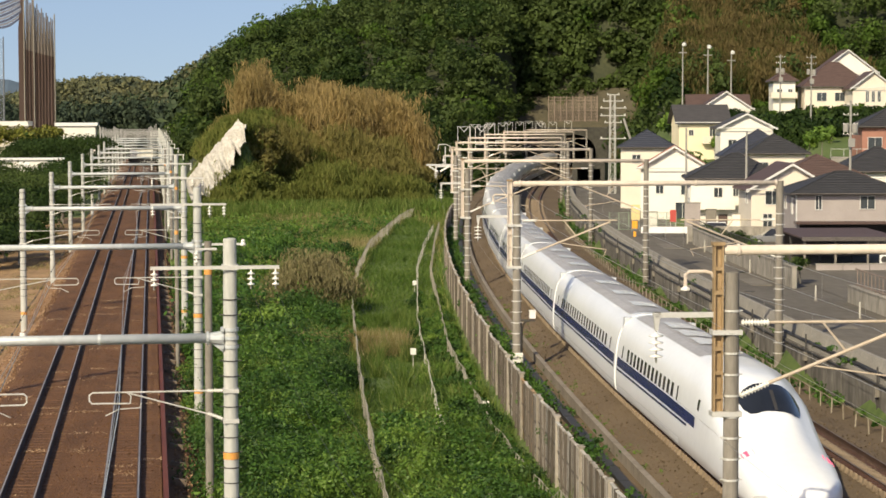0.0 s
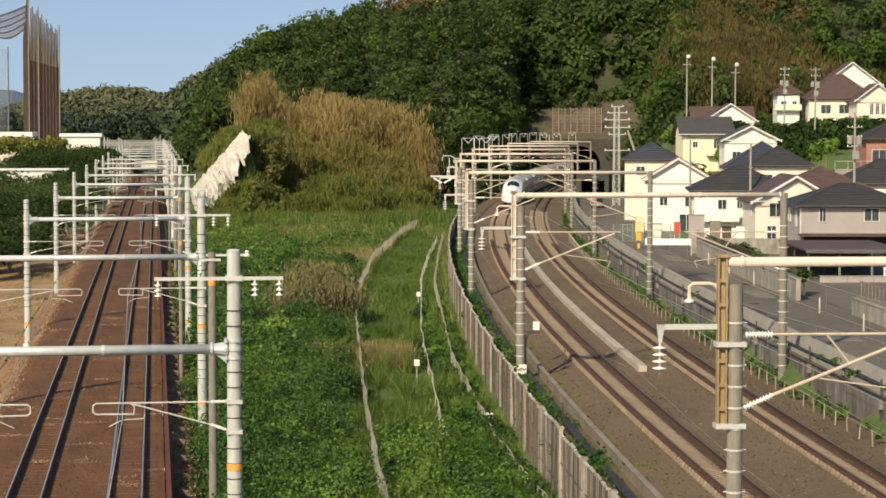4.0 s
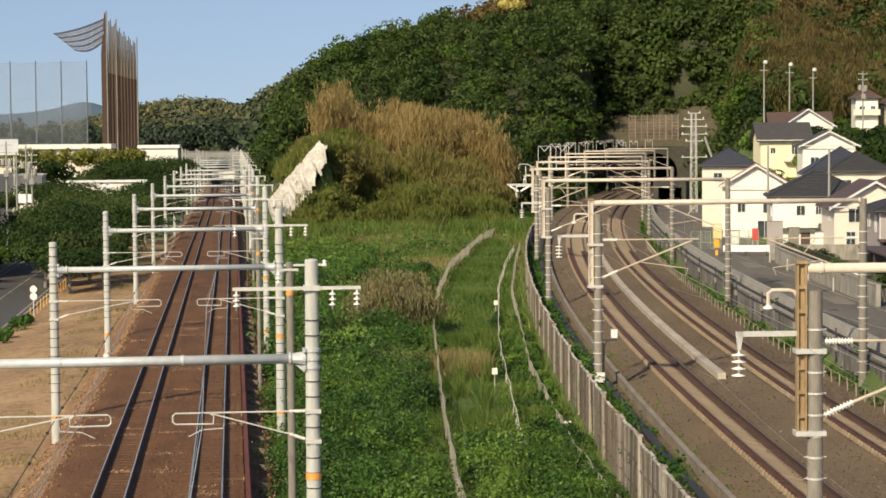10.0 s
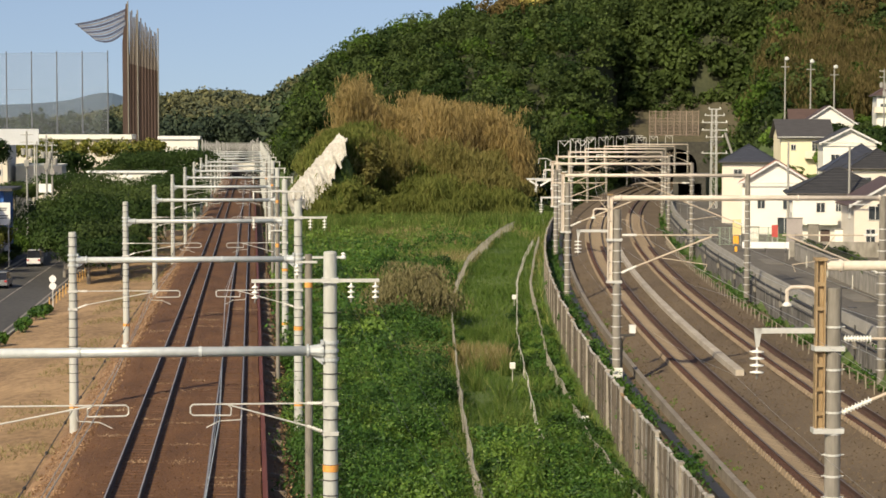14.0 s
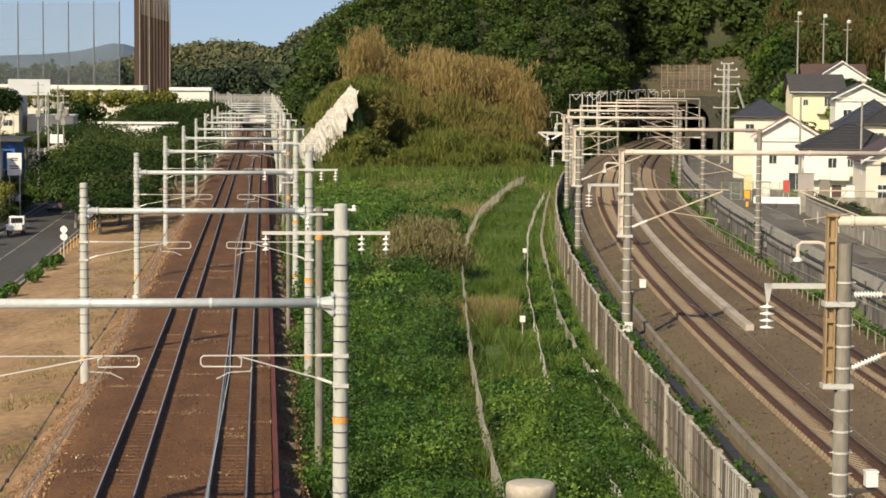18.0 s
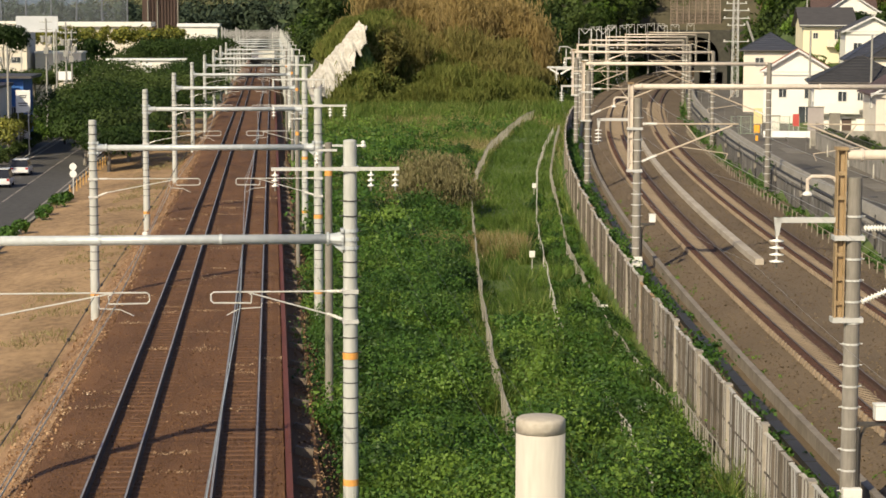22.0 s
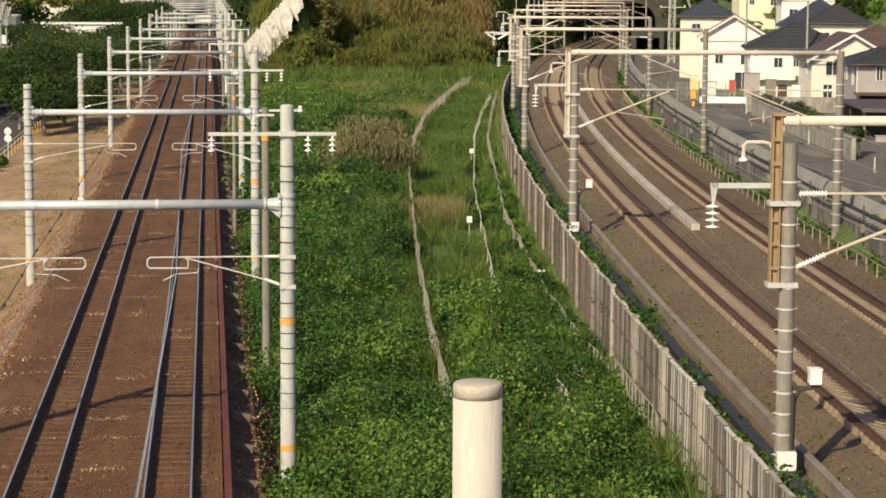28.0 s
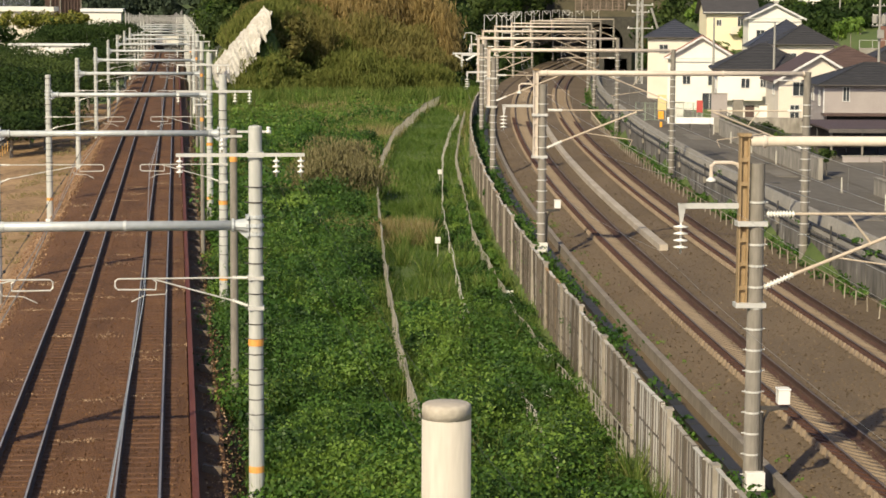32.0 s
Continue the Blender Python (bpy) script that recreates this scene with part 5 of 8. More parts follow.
house(64.2, 72.6, 238, 8.5, 4.6, 8.2, 11.2, "hip", M_WGREY, M_RNAVY, "house under a broad navy hipped roof", -12, wins=((-2, 1.2, 1.4, 1.2), (1.8, 1.2, 1.4, 1.2)))
house(85.4, 93.4, 331, 8.0, 11.0, 14.2, 16.8, "gable_y", M_WWHITE, M_RBROWN, "white gabled house at the wood's edge", -10, wins=((1.4, 0.9, 1.1, 1.2), (-1.6, 0.9, 1.1, 1.2)))
house(101.3, 105.0, 345, 6.5, 13.2, 18.9, 20.4, "hip", M_WWHITE, M_RBROWN, "white house wing with a small brown hipped roof", -10, wins=((-0.8, 3.2, 0.9, 1.0), (1.0, 3.2, 0.7, 1.0)), extra=upper_extra)
house(86.0, 95.6, 341, 6.0, 11.0, 14.3, 16.4, "gable_x", M_WWHITE, M_RBROWN, "white house under a long brown ridge roof", -10, wins=((-3.0, 1.2, 1.2, 1.0), (3.4, 1.2, 0.9, 1.0)))
house(111.0, 117.6, 332.4, 8.2, 13.0, 17.6, 20.1, "gable_y", M_WCREAM, M_RBROWN, "cream gabled house front with three tall windows", -10, wins=((-0.95, 2.2, 0.5, 1.7), (0.0, 2.2, 0.5, 1.7), (0.95, 2.2, 0.5, 1.7)))
house(64.2, 70.4, 227.5, 7.2, 4.4, 8.7, 10.7, "hip", M_WCREAM, M_RBLACK, "cream house under a dark grey hipped roof", -10, wins=((-1.6, 2.0, 1.2, 1.2), (1.4, 2.0, 1.4, 1.2)))
house(106.0, 116.8, 342, 9.0, 13.4, 17.9, 21.9, "hip", M_WCREAM, M_RBROWN, "cream terrace house with a red-brown hipped roof", -10, wins=((-2.6, 2.0, 1.6, 1.4), (0.4, 2.0, 1.6, 1.4), (2.8, 1.8, 1.2, 1.8)))
house(112.2, 122.0, 354, 9.0, 14.0, 20.6, 24.3, "gable_y", M_WWHITE, M_RBROWN, "tall white gabled house on the terrace", -10, wins=((1.5, 4.6, 1.2, 1.2), (-2, 4.6, 1.2, 1.2)))
house(81.4, 88.4, 240, 8.0, 7.0, 11.6, 13.6, "hip", M_WBRICK, M_RBLACK, "brick-red house with a black hipped roof", -10, wins=((-2.0, 1.8, 1.6, 1.4), (1.0, 1.8, 1.2, 1.4)))
house(70.5, 79.0, 214, 8.0, 3.2, 7.0, 9.4, "hip", M_WWHITE, M_RBLACK, "white house with a black hipped roof beside the lane", -10, wins=((-2.4, 1.0, 1.4, 1.2), (0.6, 1.0, 1.4, 1.2), (3.0, 1.0, 0.8, 1.2)))
house(61.4, 69.4, 205, 8.0, 1.6, 6.7, 8.8, "hip", M_WCREAM, M_RBROWN, "cream house under a brown hipped roof", -8, wins=((-2.0, 3.4, 1.4, 1.2), (1.6, 3.4, 1.4, 1.2)))

# garden walls, kerb wall and railing beyond the side road
gw = thing("garden_wall", pose(0, 0, 0), "grey stained concrete garden wall in front of houses", "wall", kind="structure")
M_GWALL = mat("w_garden_wall", (0.17, 0.155, 0.13), (0.38, 0.35, 0.30), scale=0.6, fine=2.4, spread=1.1, third=(0.52, 0.49, 0.43), stretch=(1, 1, 0.4))
for y0, y1, o, top in ((138, 186, 16.7, 2.3), (80, 126, 18.1, 1.9)):
    y = y0
    while y < y1:
        q, _ = station(y, o)
        part("wall_block", Shape().box(-0.15, 0.15, -1.96, 1.96, -0.2, top).box(-0.2, 0.2, -1.96, 1.96, top, top + 0.08), M_GWALL, gw).matrix_basis = pose(q.x, q.y, 0, 0, 0, heading(y))
        y += 4.0
q, _ = station(187.8, 16.7)
part("end_wall", Shape().box(-0.15, 9.0, -0.15, 0.15, -0.2, 2.3), M_GWALL, gw).matrix_basis = pose(q.x, q.y, 0, 0, 0, heading(188) - 4)
fence_t = thing("garden_fence", pose(0, 0, 0), "dark bar fence on top of the garden wall", "fence")
for i in range(52):
    q = station(138 + 0.92 * i, 16.75)[0]
    part("bar", Shape().tube((q.x, q.y, 2.3), (q.x, q.y, 3.15), 0.03, n=5), M_BOLT, fence_t)
for zz in (2.5, 3.12):
    part("rail", Shape().pipe([a for a, _ in along(137, 185.5, 4, 16.75, zz)], 0.03, 5), M_BOLT, fence_t)
yard = Shape().sweep([(18.3, 0.93), (48, 0.93)], along(60, 196, 8))
tagged(part("yard", yard, M_ASPHALT), "grey asphalt yard beyond the side road", "yard", kind="structure")
rail_t = thing("yard_railing", pose(0, 0, 0), "rust-brown bar railing round the yard", "railing")
for i in range(46):
    q = station(84 + 0.9 * i, 18.2)[0]
    part("bar", Shape().tube((q.x, q.y, 1.9), (q.x, q.y, 3.05), 0.03, n=5), M_RUST, rail_t)
for zz in (2.1, 3.02):
    part("rail", Shape().pipe([a for a, _ in along(83, 125, 4, 18.2, zz)], 0.04, 5), M_RUST, rail_t)

# open carport in front of the mauve house, and the pale wall at the yard's edge
cp = thing("carport", pose(51.4, 151.0, 0.93, 0, 0, -8), "open carport with a dark brown flat roof on steel posts", "carport")
part("roof", Shape().box(-3.7, 3.7, 0, 13.5, 2.15, 2.30), M_RBROWN, cp, "dark brown flat roof", bevel=0.02)
part("fascia", Shape().box(-3.75, 3.75, -0.06, 0.0, 2.05, 2.34), M_EAVES, cp)
for x in (-3.5, -1.2, 1.2, 3.5):
    for y in (0.3, 6.8, 13.0):
        part("post", Shape().box(x - 0.07, x + 0.07, y - 0.07, y + 0.07, -0.1, 2.15), M_BOLT if y > 1 else M_SPOLE, cp)
part("back_screen", Shape().box(-3.6, 3.6, 13.2, 13.3, 0.0, 2.1), M_EAVES, cp, "dark boarded back wall")
yw = thing("yard_wall", pose(53.2, 149.4, 0.93, 0, 0, -4), "low pale rendered wall at the edge of a yard", "wall", kind="structure")
for i in range(5):
    part("wall_panel", Shape().box(-5.0 + 2.0 * i, -3.04 + 2.0 * i, -0.1, 0.1, -0.2, 0.42), M_WGREY, yw)
part("coping", Shape().box(-5.05, 5.0, -0.14, 0.14, 0.42, 0.49), M_CONCRETE, yw)
ac = thing("air_conditioner", pose(53.6, 150.1, 0.93, 0, 0, -6), "white outdoor air-conditioning unit on a yard wall", "air conditioner")
part("case", Shape().box(-0.4, 0.4, -0.16, 0.16, 0.0, 1.05), M_BOX, ac, bevel=0.03)
part("fan_grille", Shape().tube((-0.1, -0.18, 0.72), (-0.1, -0.16, 0.72), 0.24, n=16), M_BOLT, ac, "dark round fan grille")
# patched asphalt, covers and a drain along the lane
M_PATCH = [mat("w_new_asphalt", (0.045, 0.040, 0.034), (0.08, 0.072, 0.062), scale=0.6, fine=5, bump=0.2), mat("w_old_patch", (0.13, 0.115, 0.092), (0.20, 0.18, 0.15), scale=0.6, fine=5, bump=0.2)]
for i, (y, o, w, d) in enumerate(((70, 12.4, 1.6, 9), (88, 14.6, 1.1, 4), (97, 11.6, 0.9, 14), (112, 13.8, 1.8, 5), (126, 12.2, 1.0, 11), (141, 14.9, 1.4, 6), (158, 12.6, 1.2, 10), (180, 14.0, 1.5, 7))):
    q, _ = station(y, o)
    t = tagged(part("road_patch", Shape().box(-w / 2, w / 2, -d / 2, d / 2, 0.955, 1.012), M_PATCH[i % 2]), "rectangular asphalt repair patch in the lane", "road patch", "lane patches", "structure")
    t.matrix_basis = pose(q.x, q.y, 0, 0, 0, heading(y))
for y, o in ((79, 13.6), (104, 15.2), (133, 13.2), (150, 15.6)):
    q, _ = station(y, o)
    t = tagged(part("manhole_cover", Shape().tube((0, 0, 0.95), (0, 0, 1.02), 0.33, n=20), M_BOLT), "round iron manhole cover in the lane", "manhole cover", "manhole covers")
    t.matrix_basis = pose(q.x, q.y, 0, 0, 0, 0)
# orange and white road barrier where the lane bends
rb = thing("road_barricade", pose(44.6, 193.0, 0.95, 0, 0, -12), "orange cone light and white barricade across the lane", "barricade")
part("board", Shape().box(0.6, 5.0, -0.05, 0.05, 0.35, 0.95), M_WHITE, rb, "white board")
for x in (0.9, 2.7, 4.6):
    part("leg", Shape().box(x - 0.05, x + 0.05, -0.3, 0.3, 0, 0.4), M_BOLT, rb)
M_ORANGE = mat("orange_plastic", (0.75, 0.33, 0.02), (0.85, 0.42, 0.04), rough=0.5)
part("orange_box", Shape().box(-0.25, 0.28, -0.3, 0.3, 0.75, 1.5).box(-0.1, 0.15, -0.1, 0.1, 0.0, 0.5), M_ORANGE, rb, "orange box", bevel=0.04)

# ---- utility poles ----
M_UPOLE = mat("utility_pole", (0.23, 0.22, 0.20), (0.33, 0.32, 0.29), scale=0.7, fine=8)


def utility_pole(x, y, top, r=0.14, arms=2, can=False, base=None):
    z = gz(x, y) if base is None else base
    t = thing("utility_pole", pose(x, y, z), "grey concrete utility pole with crossarms", "utility pole", "utility poles")
    h = top - z
    part("pole", Shape().tube((0, 0, -0.6), (0, 0, h), r, r * 0.72, 10), M_UPOLE, t)
    for i in range(arms):
        a = part("crossarm", Shape().box(-0.75, 0.75, -0.04, 0.04, h - 0.47 - 0.9 * i, h - 0.4 - 0.9 * i), M_UPOLE, t)
        for dx in (-0.65, -0.25, 0.35, 0.65):
            part("pin_insulator", Shape().turned([(0.03, 0), (0.05, 0.05), (0.03, 0.14)], 8, (dx, 0, h - 0.4 - 0.9 * i)), M_PORC, a)
    if can:
        part("transformer", Shape().turned([(0.26, 0), (0.28, 0.1), (0.28, 0.75), (0.2, 0.85)], 12, (0.42, 0, h - 3.0)), M_UPOLE, t, "grey transformer can")
        part("transformer", Shape().turned([(0.24, 0), (0.26, 0.1), (0.26, 0.7), (0.18, 0.8)], 12, (-0.42, 0.1, h - 2.9)), M_UPOLE, t, "grey transformer can")
        part("switch_box", Shape().box(-0.3, 0.3, -0.45, -0.2, h - 4.3, h - 3.5), M_UPOLE, t, "grey switch box", bevel=0.03)
        part("transformer_bracket", Shape().box(-0.1, 0.7, -0.05, 0.05, h - 3.1, h - 3.0), M_TUBE, t)
    return t


for x, y, top, can, arms in ((97.0, 320, 21.6, True, 2), (95.6, 300, 21.0, True, 2), (57.3, 200, 10.7, False, 0), (53.6, 209, 11.0, False, 0), (64.2, 189.5, 13.6, True, 4)):
    utility_pole(x, y, top, can=can, arms=arms)
# steel lattice terminal pole with its leaning strut
lt = thing("lattice_pole", pose(66.0, 300, 0.9), "tall grey steel lattice pole with crossarms", "lattice pole")
for sx in (-0.45, 0.45):
    for sy in (-0.45, 0.45):
        part("leg", Shape().tube((sx, sy, -1), (sx * 0.7, sy * 0.7, 14.2), 0.06, n=5), M_TUBE, lt)
for k in range(12):
    z0 = 1.1 * k
    part("brace", Shape().tube((-0.45, -0.45, z0), (0.45, -0.45, z0 + 1.1), 0.03, n=4).tube((0.45, -0.45, z0), (-0.45, -0.45, z0 + 1.1), 0.03, n=4).box(-0.45, 0.45, -0.48, -0.42, z0, z0 + 0.06), M_TUBE, lt)
for z0, w in ((7.9, 1.9), (10.2, 1.3), (11.2, 1.9), (12.3, 1.9), (13.3, 1.5), (14.2, 0.9)):
    part("crossarm", Shape().box(-w, w, -0.55, -0.45, z0, z0 + 0.12), M_TUBE, lt)
    for dx in (-0.9, 0.9):
        part("arm_insulator", Shape().turned([(0.04, 0), (0.07, 0.08), (0.07, 0.16), (0.03, 0.26)], 8, (dx * w, -0.5, z0 + 0.1)), M_PORC, lt)
tagged(part("leaning_strut", Shape().tube((67.3, 279, -0.9), (62.9, 279, 11.8), 0.2, 0.16, 10), M_UPOLE), "leaning concrete strut pole beside the houses", "pole")

M_LAMPHEAD = mat("lamp_head", (0.55, 0.55, 0.52), (0.65, 0.65, 0.62), rough=0.5)
for x, y, top in ((87.8, 345, 24.0), (92.1, 345, 23.6), (96.1, 345, 22.7)):
    t = thing("hillside_lamp", pose(x, y, gz(x, y)), "tall thin grey lamp pole on the hillside", "lamp pole", "hillside lamps")
    h = top - gz(x, y)
    part("pole", Shape().tube((0, 0, -0.5), (0, 0, h), 0.16, 0.10, 8), M_UPOLE, t)
    part("lamp_head", Shape().turned([(0.1, 0), (0.36, 0.1), (0.36, 0.5), (0.1, 0.65)], 10, (0.2, -0.15, h - 0.4)), M_LAMPHEAD, t)
    part("bracket", Shape().box(-0.7, 0.7, -0.06, 0.06, h - 1.5, h - 1.35), M_UPOLE, t)

# ---- vegetation ----
rng = np.random.default_rng(29)


def unit(a):
    return a / np.maximum(np.linalg.norm(a, axis=-1, keepdims=True), 1e-9)


def leaf_quads(centres, normals, size, droop=0.0):
    """Small quads at the centres, roughly square to the normals."""
    n = len(centres)
    u = unit(np.cross(normals, rng.normal(size=(n, 3))))
    v = np.cross(normals, u) + normals * rng.normal(0, 0.45, (n, 1))
    v[:, 2] -= droop
    s = np.asarray(size).reshape(-1, 1)
    return np.stack([centres - u * s * 0.75, centres - v * s, centres + u * s * 0.75, centres + v * s], 1)


def crowns(points, radius, lumps, leaves, size, flat=1.0):
    """Crowns at the points (their middles), each of several leafy lumps."""
    out = []
    for p, r in zip(points, radius):
        d = unit(rng.normal(size=(lumps, 3)))
        d[:, 2] = np.abs(d[:, 2]) * 0.9 - 0.25
        c = np.asarray(p) + d * r * np.array((0.68, 0.68, 0.75 * flat)) * rng.uniform(0.7, 1.15, (lumps, 1))
        q = r * rng.uniform(0.28, 0.62, lumps)
        k = rng.integers(0, lumps, leaves)
        e = unit(rng.normal(size=(leaves, 3)) + np.array((0, 0, 0.35)))
        pos = c[k] + e * q[k, None] * np.array((1, 1, 0.8 * flat ** 0.5)) * rng.uniform(0.78, 1.08, (leaves, 1))
        out.append(leaf_quads(pos, unit(e + rng.normal(0, 0.22, e.shape)), size * rng.uniform(0.55, 1.25, leaves)))
    return np.concatenate(out)


def noise2(x, y, s, k=0.0):
    return np.array([noise.noise(Vector((a * s, b * s, k))) for a, b in zip(x, y)])


# woodland on the hill: candidate places on a jittered grid, thinned to the hill's near face
xs, ys = np.meshgrid(np.arange(2, 330, 6.2), np.arange(330, 600, 6.9))
xs, ys = (xs + rng.uniform(-2.4, 2.4, xs.shape)).ravel(), (ys + rng.uniform(-2.4, 2.4, ys.shape)).ravel()
zs = ground_z(xs, ys)
off = xs - xc(np.clip(ys, 0, 560))
view = np.degrees(np.arctan2(xs, ys))
ok = (zs > 1.5) & (view < 21.5) & (view > 0.3)
ok &= ~((off > -7) & (off < 20) & (ys < 486))
ok &= ~((xs > 62) & (ys < 318))
ok &= ~((xs > 84) & (ys < 352))
for a, b, c, d in PLOTS:
    ok &= ~((xs > a - 4) & (xs < b + 4) & (ys > c - 24) & (ys < d + 3))
ok &= ~((xs > 80) & (xs < 124) & (ys < 368))
ok &= ~((xs > 8) & (xs < 46) & (ys > 325) & (ys < 372))
front = ys < np.interp(xs, (0, 40, 80, 150, 330), (600, 585, 590, 570, 540))
ok &= front
xs, ys, zs = xs[ok], ys[ok], zs[ok]
tone = noise2(xs, ys, 0.021) + 0.5 * noise2(xs, ys, 0.07, 4.0)
patch1 = 0.8 * np.exp(-((xs - 128) / 14) ** 2 - ((zs - 36) / 8) ** 2) + 0.9 * np.exp(-((xs - 66) / 9) ** 2 - ((zs - 40) / 7) ** 2)
tone = tone + rng.normal(0, 0.20, len(xs))
kind = np.where(patch1 + 0.25 * tone > 0.5, 3, np.where(tone > 0.30, 2, np.where(tone < -0.22, 0, 1)))
M_LEAFS = [mat("w_leaf_dark", (0.016, 0.032, 0.008), (0.050, 0.085, 0.018), rough=0.6, scale=0.13, fine=0.6, bump=0, cell=5.0, island=0.42, third=(0.055, 0.085, 0.02), translucent=0.38, spec=0.15),
           mat("w_leaf_mid", (0.032, 0.052, 0.014), (0.088, 0.125, 0.032), rough=0.6, scale=0.13, fine=0.6, bump=0, cell=5.0, island=0.42, third=(0.09, 0.13, 0.03), translucent=0.38, spec=0.15),
           mat("w_leaf_bright", (0.038, 0.074, 0.010), (0.10, 0.165, 0.026), rough=0.6, scale=0.13, fine=0.6, bump=0, cell=5.0, island=0.42, third=(0.13, 0.18, 0.04), translucent=0.38, spec=0.15),
           mat("w_leaf_brown", (0.055, 0.050, 0.014), (0.17, 0.12, 0.045), rough=0.7, scale=0.10, fine=0.6, bump=0, cell=4.0, island=0.4, third=(0.26, 0.18, 0.08), translucent=0.25, spec=0.2)]
WOODS = (("dark_woodland", "dense dark evergreen woodland on the hillside"), ("woodland", "green broadleaf woodland covering the hill"),
         ("bright_woodland", "fresh bright green trees on the hill"), ("brown_bamboo_wood", "patch of yellow-brown bamboo high on the hill"))
for k, (name, label) in enumerate(WOODS):
    sel = kind == k
    n = int(sel.sum())
    r = rng.uniform(2.6, 5.8, n) * (0.85 if k == 3 else 1)
    lift = rng.uniform(0.0, 6.0, n)
    pts = np.stack([xs[sel], ys[sel], zs[sel] + lift], 1)
    q = crowns(pts, r, 9, 480, 0.40, 1.5 if k == 3 else 1.15)
    tagged(new(name, quads(name, q, M_LEAFS[k])), label, "woodland", kind="stuff")

# trees crowding over the tunnel mouth and the cutting's rim
cxs = rng.uniform(-14, 30, 230)
cys = rng.uniform(487, 512, 230)
pts = np.stack([xc(cys) + cxs, cys, ground_z(xc(cys) + cxs, cys) + 1.5], 1)
tagged(new("cutting_woodland", quads("cutting_woodland", crowns(pts, rng.uniform(3.0, 4.6, 230), 8, 220, 0.6, 1.1), M_LEAFS[1])), "green trees above the tunnel cutting", "woodland", kind="stuff")
# bright tops by the ridge and far wooded hills
fx, fy = rng.uniform(-330, 60, 2100), rng.uniform(1230, 1540, 2100)
fz = ground_z(fx, fy)
sel = fz > 3
pts = np.stack([fx, fy, fz + 4], 1)[sel]
# olive leaf colour with the haze of distance mixed in
M_FAR = mat("w_leaf_far", (0.052, 0.066, 0.042), (0.16, 0.155, 0.068), rough=0.7, scale=0.03, fine=0.12, bump=0, cell=16.0, island=0.32, third=(0.34, 0.30, 0.13), translucent=0.1, spec=0.2)
tagged(new("far_woodland", quads("far_woodland", crowns(pts, rng.uniform(5, 10, len(pts)), 7, 64, 1.25, 0.9), M_FAR)), "far hills of yellow-green trees with haze in their colour", "woodland", kind="stuff")
# dark leaf green, made bluer and lighter to stand for haze
M_BELT = mat("w_leaf_belt", (0.030, 0.048, 0.024), (0.065, 0.090, 0.040), rough=0.7, scale=0.05, fine=0.3, bump=0, cell=9.0, island=0.5, third=(0.11, 0.13, 0.06), translucent=0.1, spec=0.2)
# low woods at the foot of the far hills, behind the town
fx, fy = rng.uniform(-260, 40, 420), rng.uniform(640, 1000, 420)
pts = np.stack([fx, fy, ground_z(fx, fy) + 6], 1)
tagged(new("plain_woodland", quads("plain_woodland", crowns(pts[np.abs(fx + 3) > 12] - np.array((0, 0, 2.5)), rng.uniform(5, 8, len(pts)), 7, 90, 1.35), M_BELT)), "belt of dark trees behind the town", "woodland", kind="stuff")
# woods on the ridge behind the near hill, and tall dark conifers at the far hills' foot
fx, fy = rng.uniform(-85, 130, 900), rng.uniform(930, 1060, 900)
pts = np.stack([fx, fy, ground_z(fx, fy) + 4], 1)
tagged(new("ridge_woodland", quads("ridge_woodland", crowns(pts[:520], rng.uniform(4.5, 8, 520), 7, 110, 0.95, 1.1), M_FAR)), "olive woodland on the ridge behind the near hill", "woodland", kind="stuff")
tagged(new("ridge_dark_woodland", quads("ridge_dark_woodland", crowns(pts[520:], rng.uniform(4, 7, 380), 7, 110, 0.95, 1.2), M_BELT)), "dark green trees on the ridge behind the near hill", "woodland", kind="stuff")
fx, fy = rng.uniform(-110, 30, 330), rng.uniform(835, 930, 330)
pts = np.stack([fx, fy, rng.uniform(3.0, 12.5, 330)], 1)
tagged(new("conifer_belt", quads("conifer_belt", crowns(pts, rng.uniform(3.2, 5.2, 330), 8, 170, 0.85, 2.2), mat("w_leaf_conifer", (0.030, 0.045, 0.032), (0.058, 0.078, 0.045), rough=0.7, scale=0.05, fine=0.3, bump=0, cell=7.0, island=0.4, translucent=0.1, spec=0.1))), "belt of tall dark conifers across the end of the line", "woodland", kind="stuff")
# blue distance: the air's haze is put into the mountains' colour
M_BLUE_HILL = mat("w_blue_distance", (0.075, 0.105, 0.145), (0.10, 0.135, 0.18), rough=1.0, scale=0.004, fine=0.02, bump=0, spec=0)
ridge = Shape()
prof = []
for i in range(80):
    x = -1500 + i * 22
    z = 70 + 24 * noise.noise(Vector((x * 0.004, 0, 0))) + 22 * math.exp(-((x + 300) / 60) ** 2) - 0.035 * max(0, x + 250)
    prof.append((x, z))
ridge.add([(x, 4300 + 30 * math.sin(x * 0.01), -5) for x, z in prof] + [(x, 4480, z * 0.95 - 5) for x, z in prof], [(i, i + 1, 81 + i, 80 + i) for i in range(79)])
tagged(part("far_mountains", ridge, M_BLUE_HILL), "mountains on the horizon coloured with blue haze", "mountains", kind="structure")


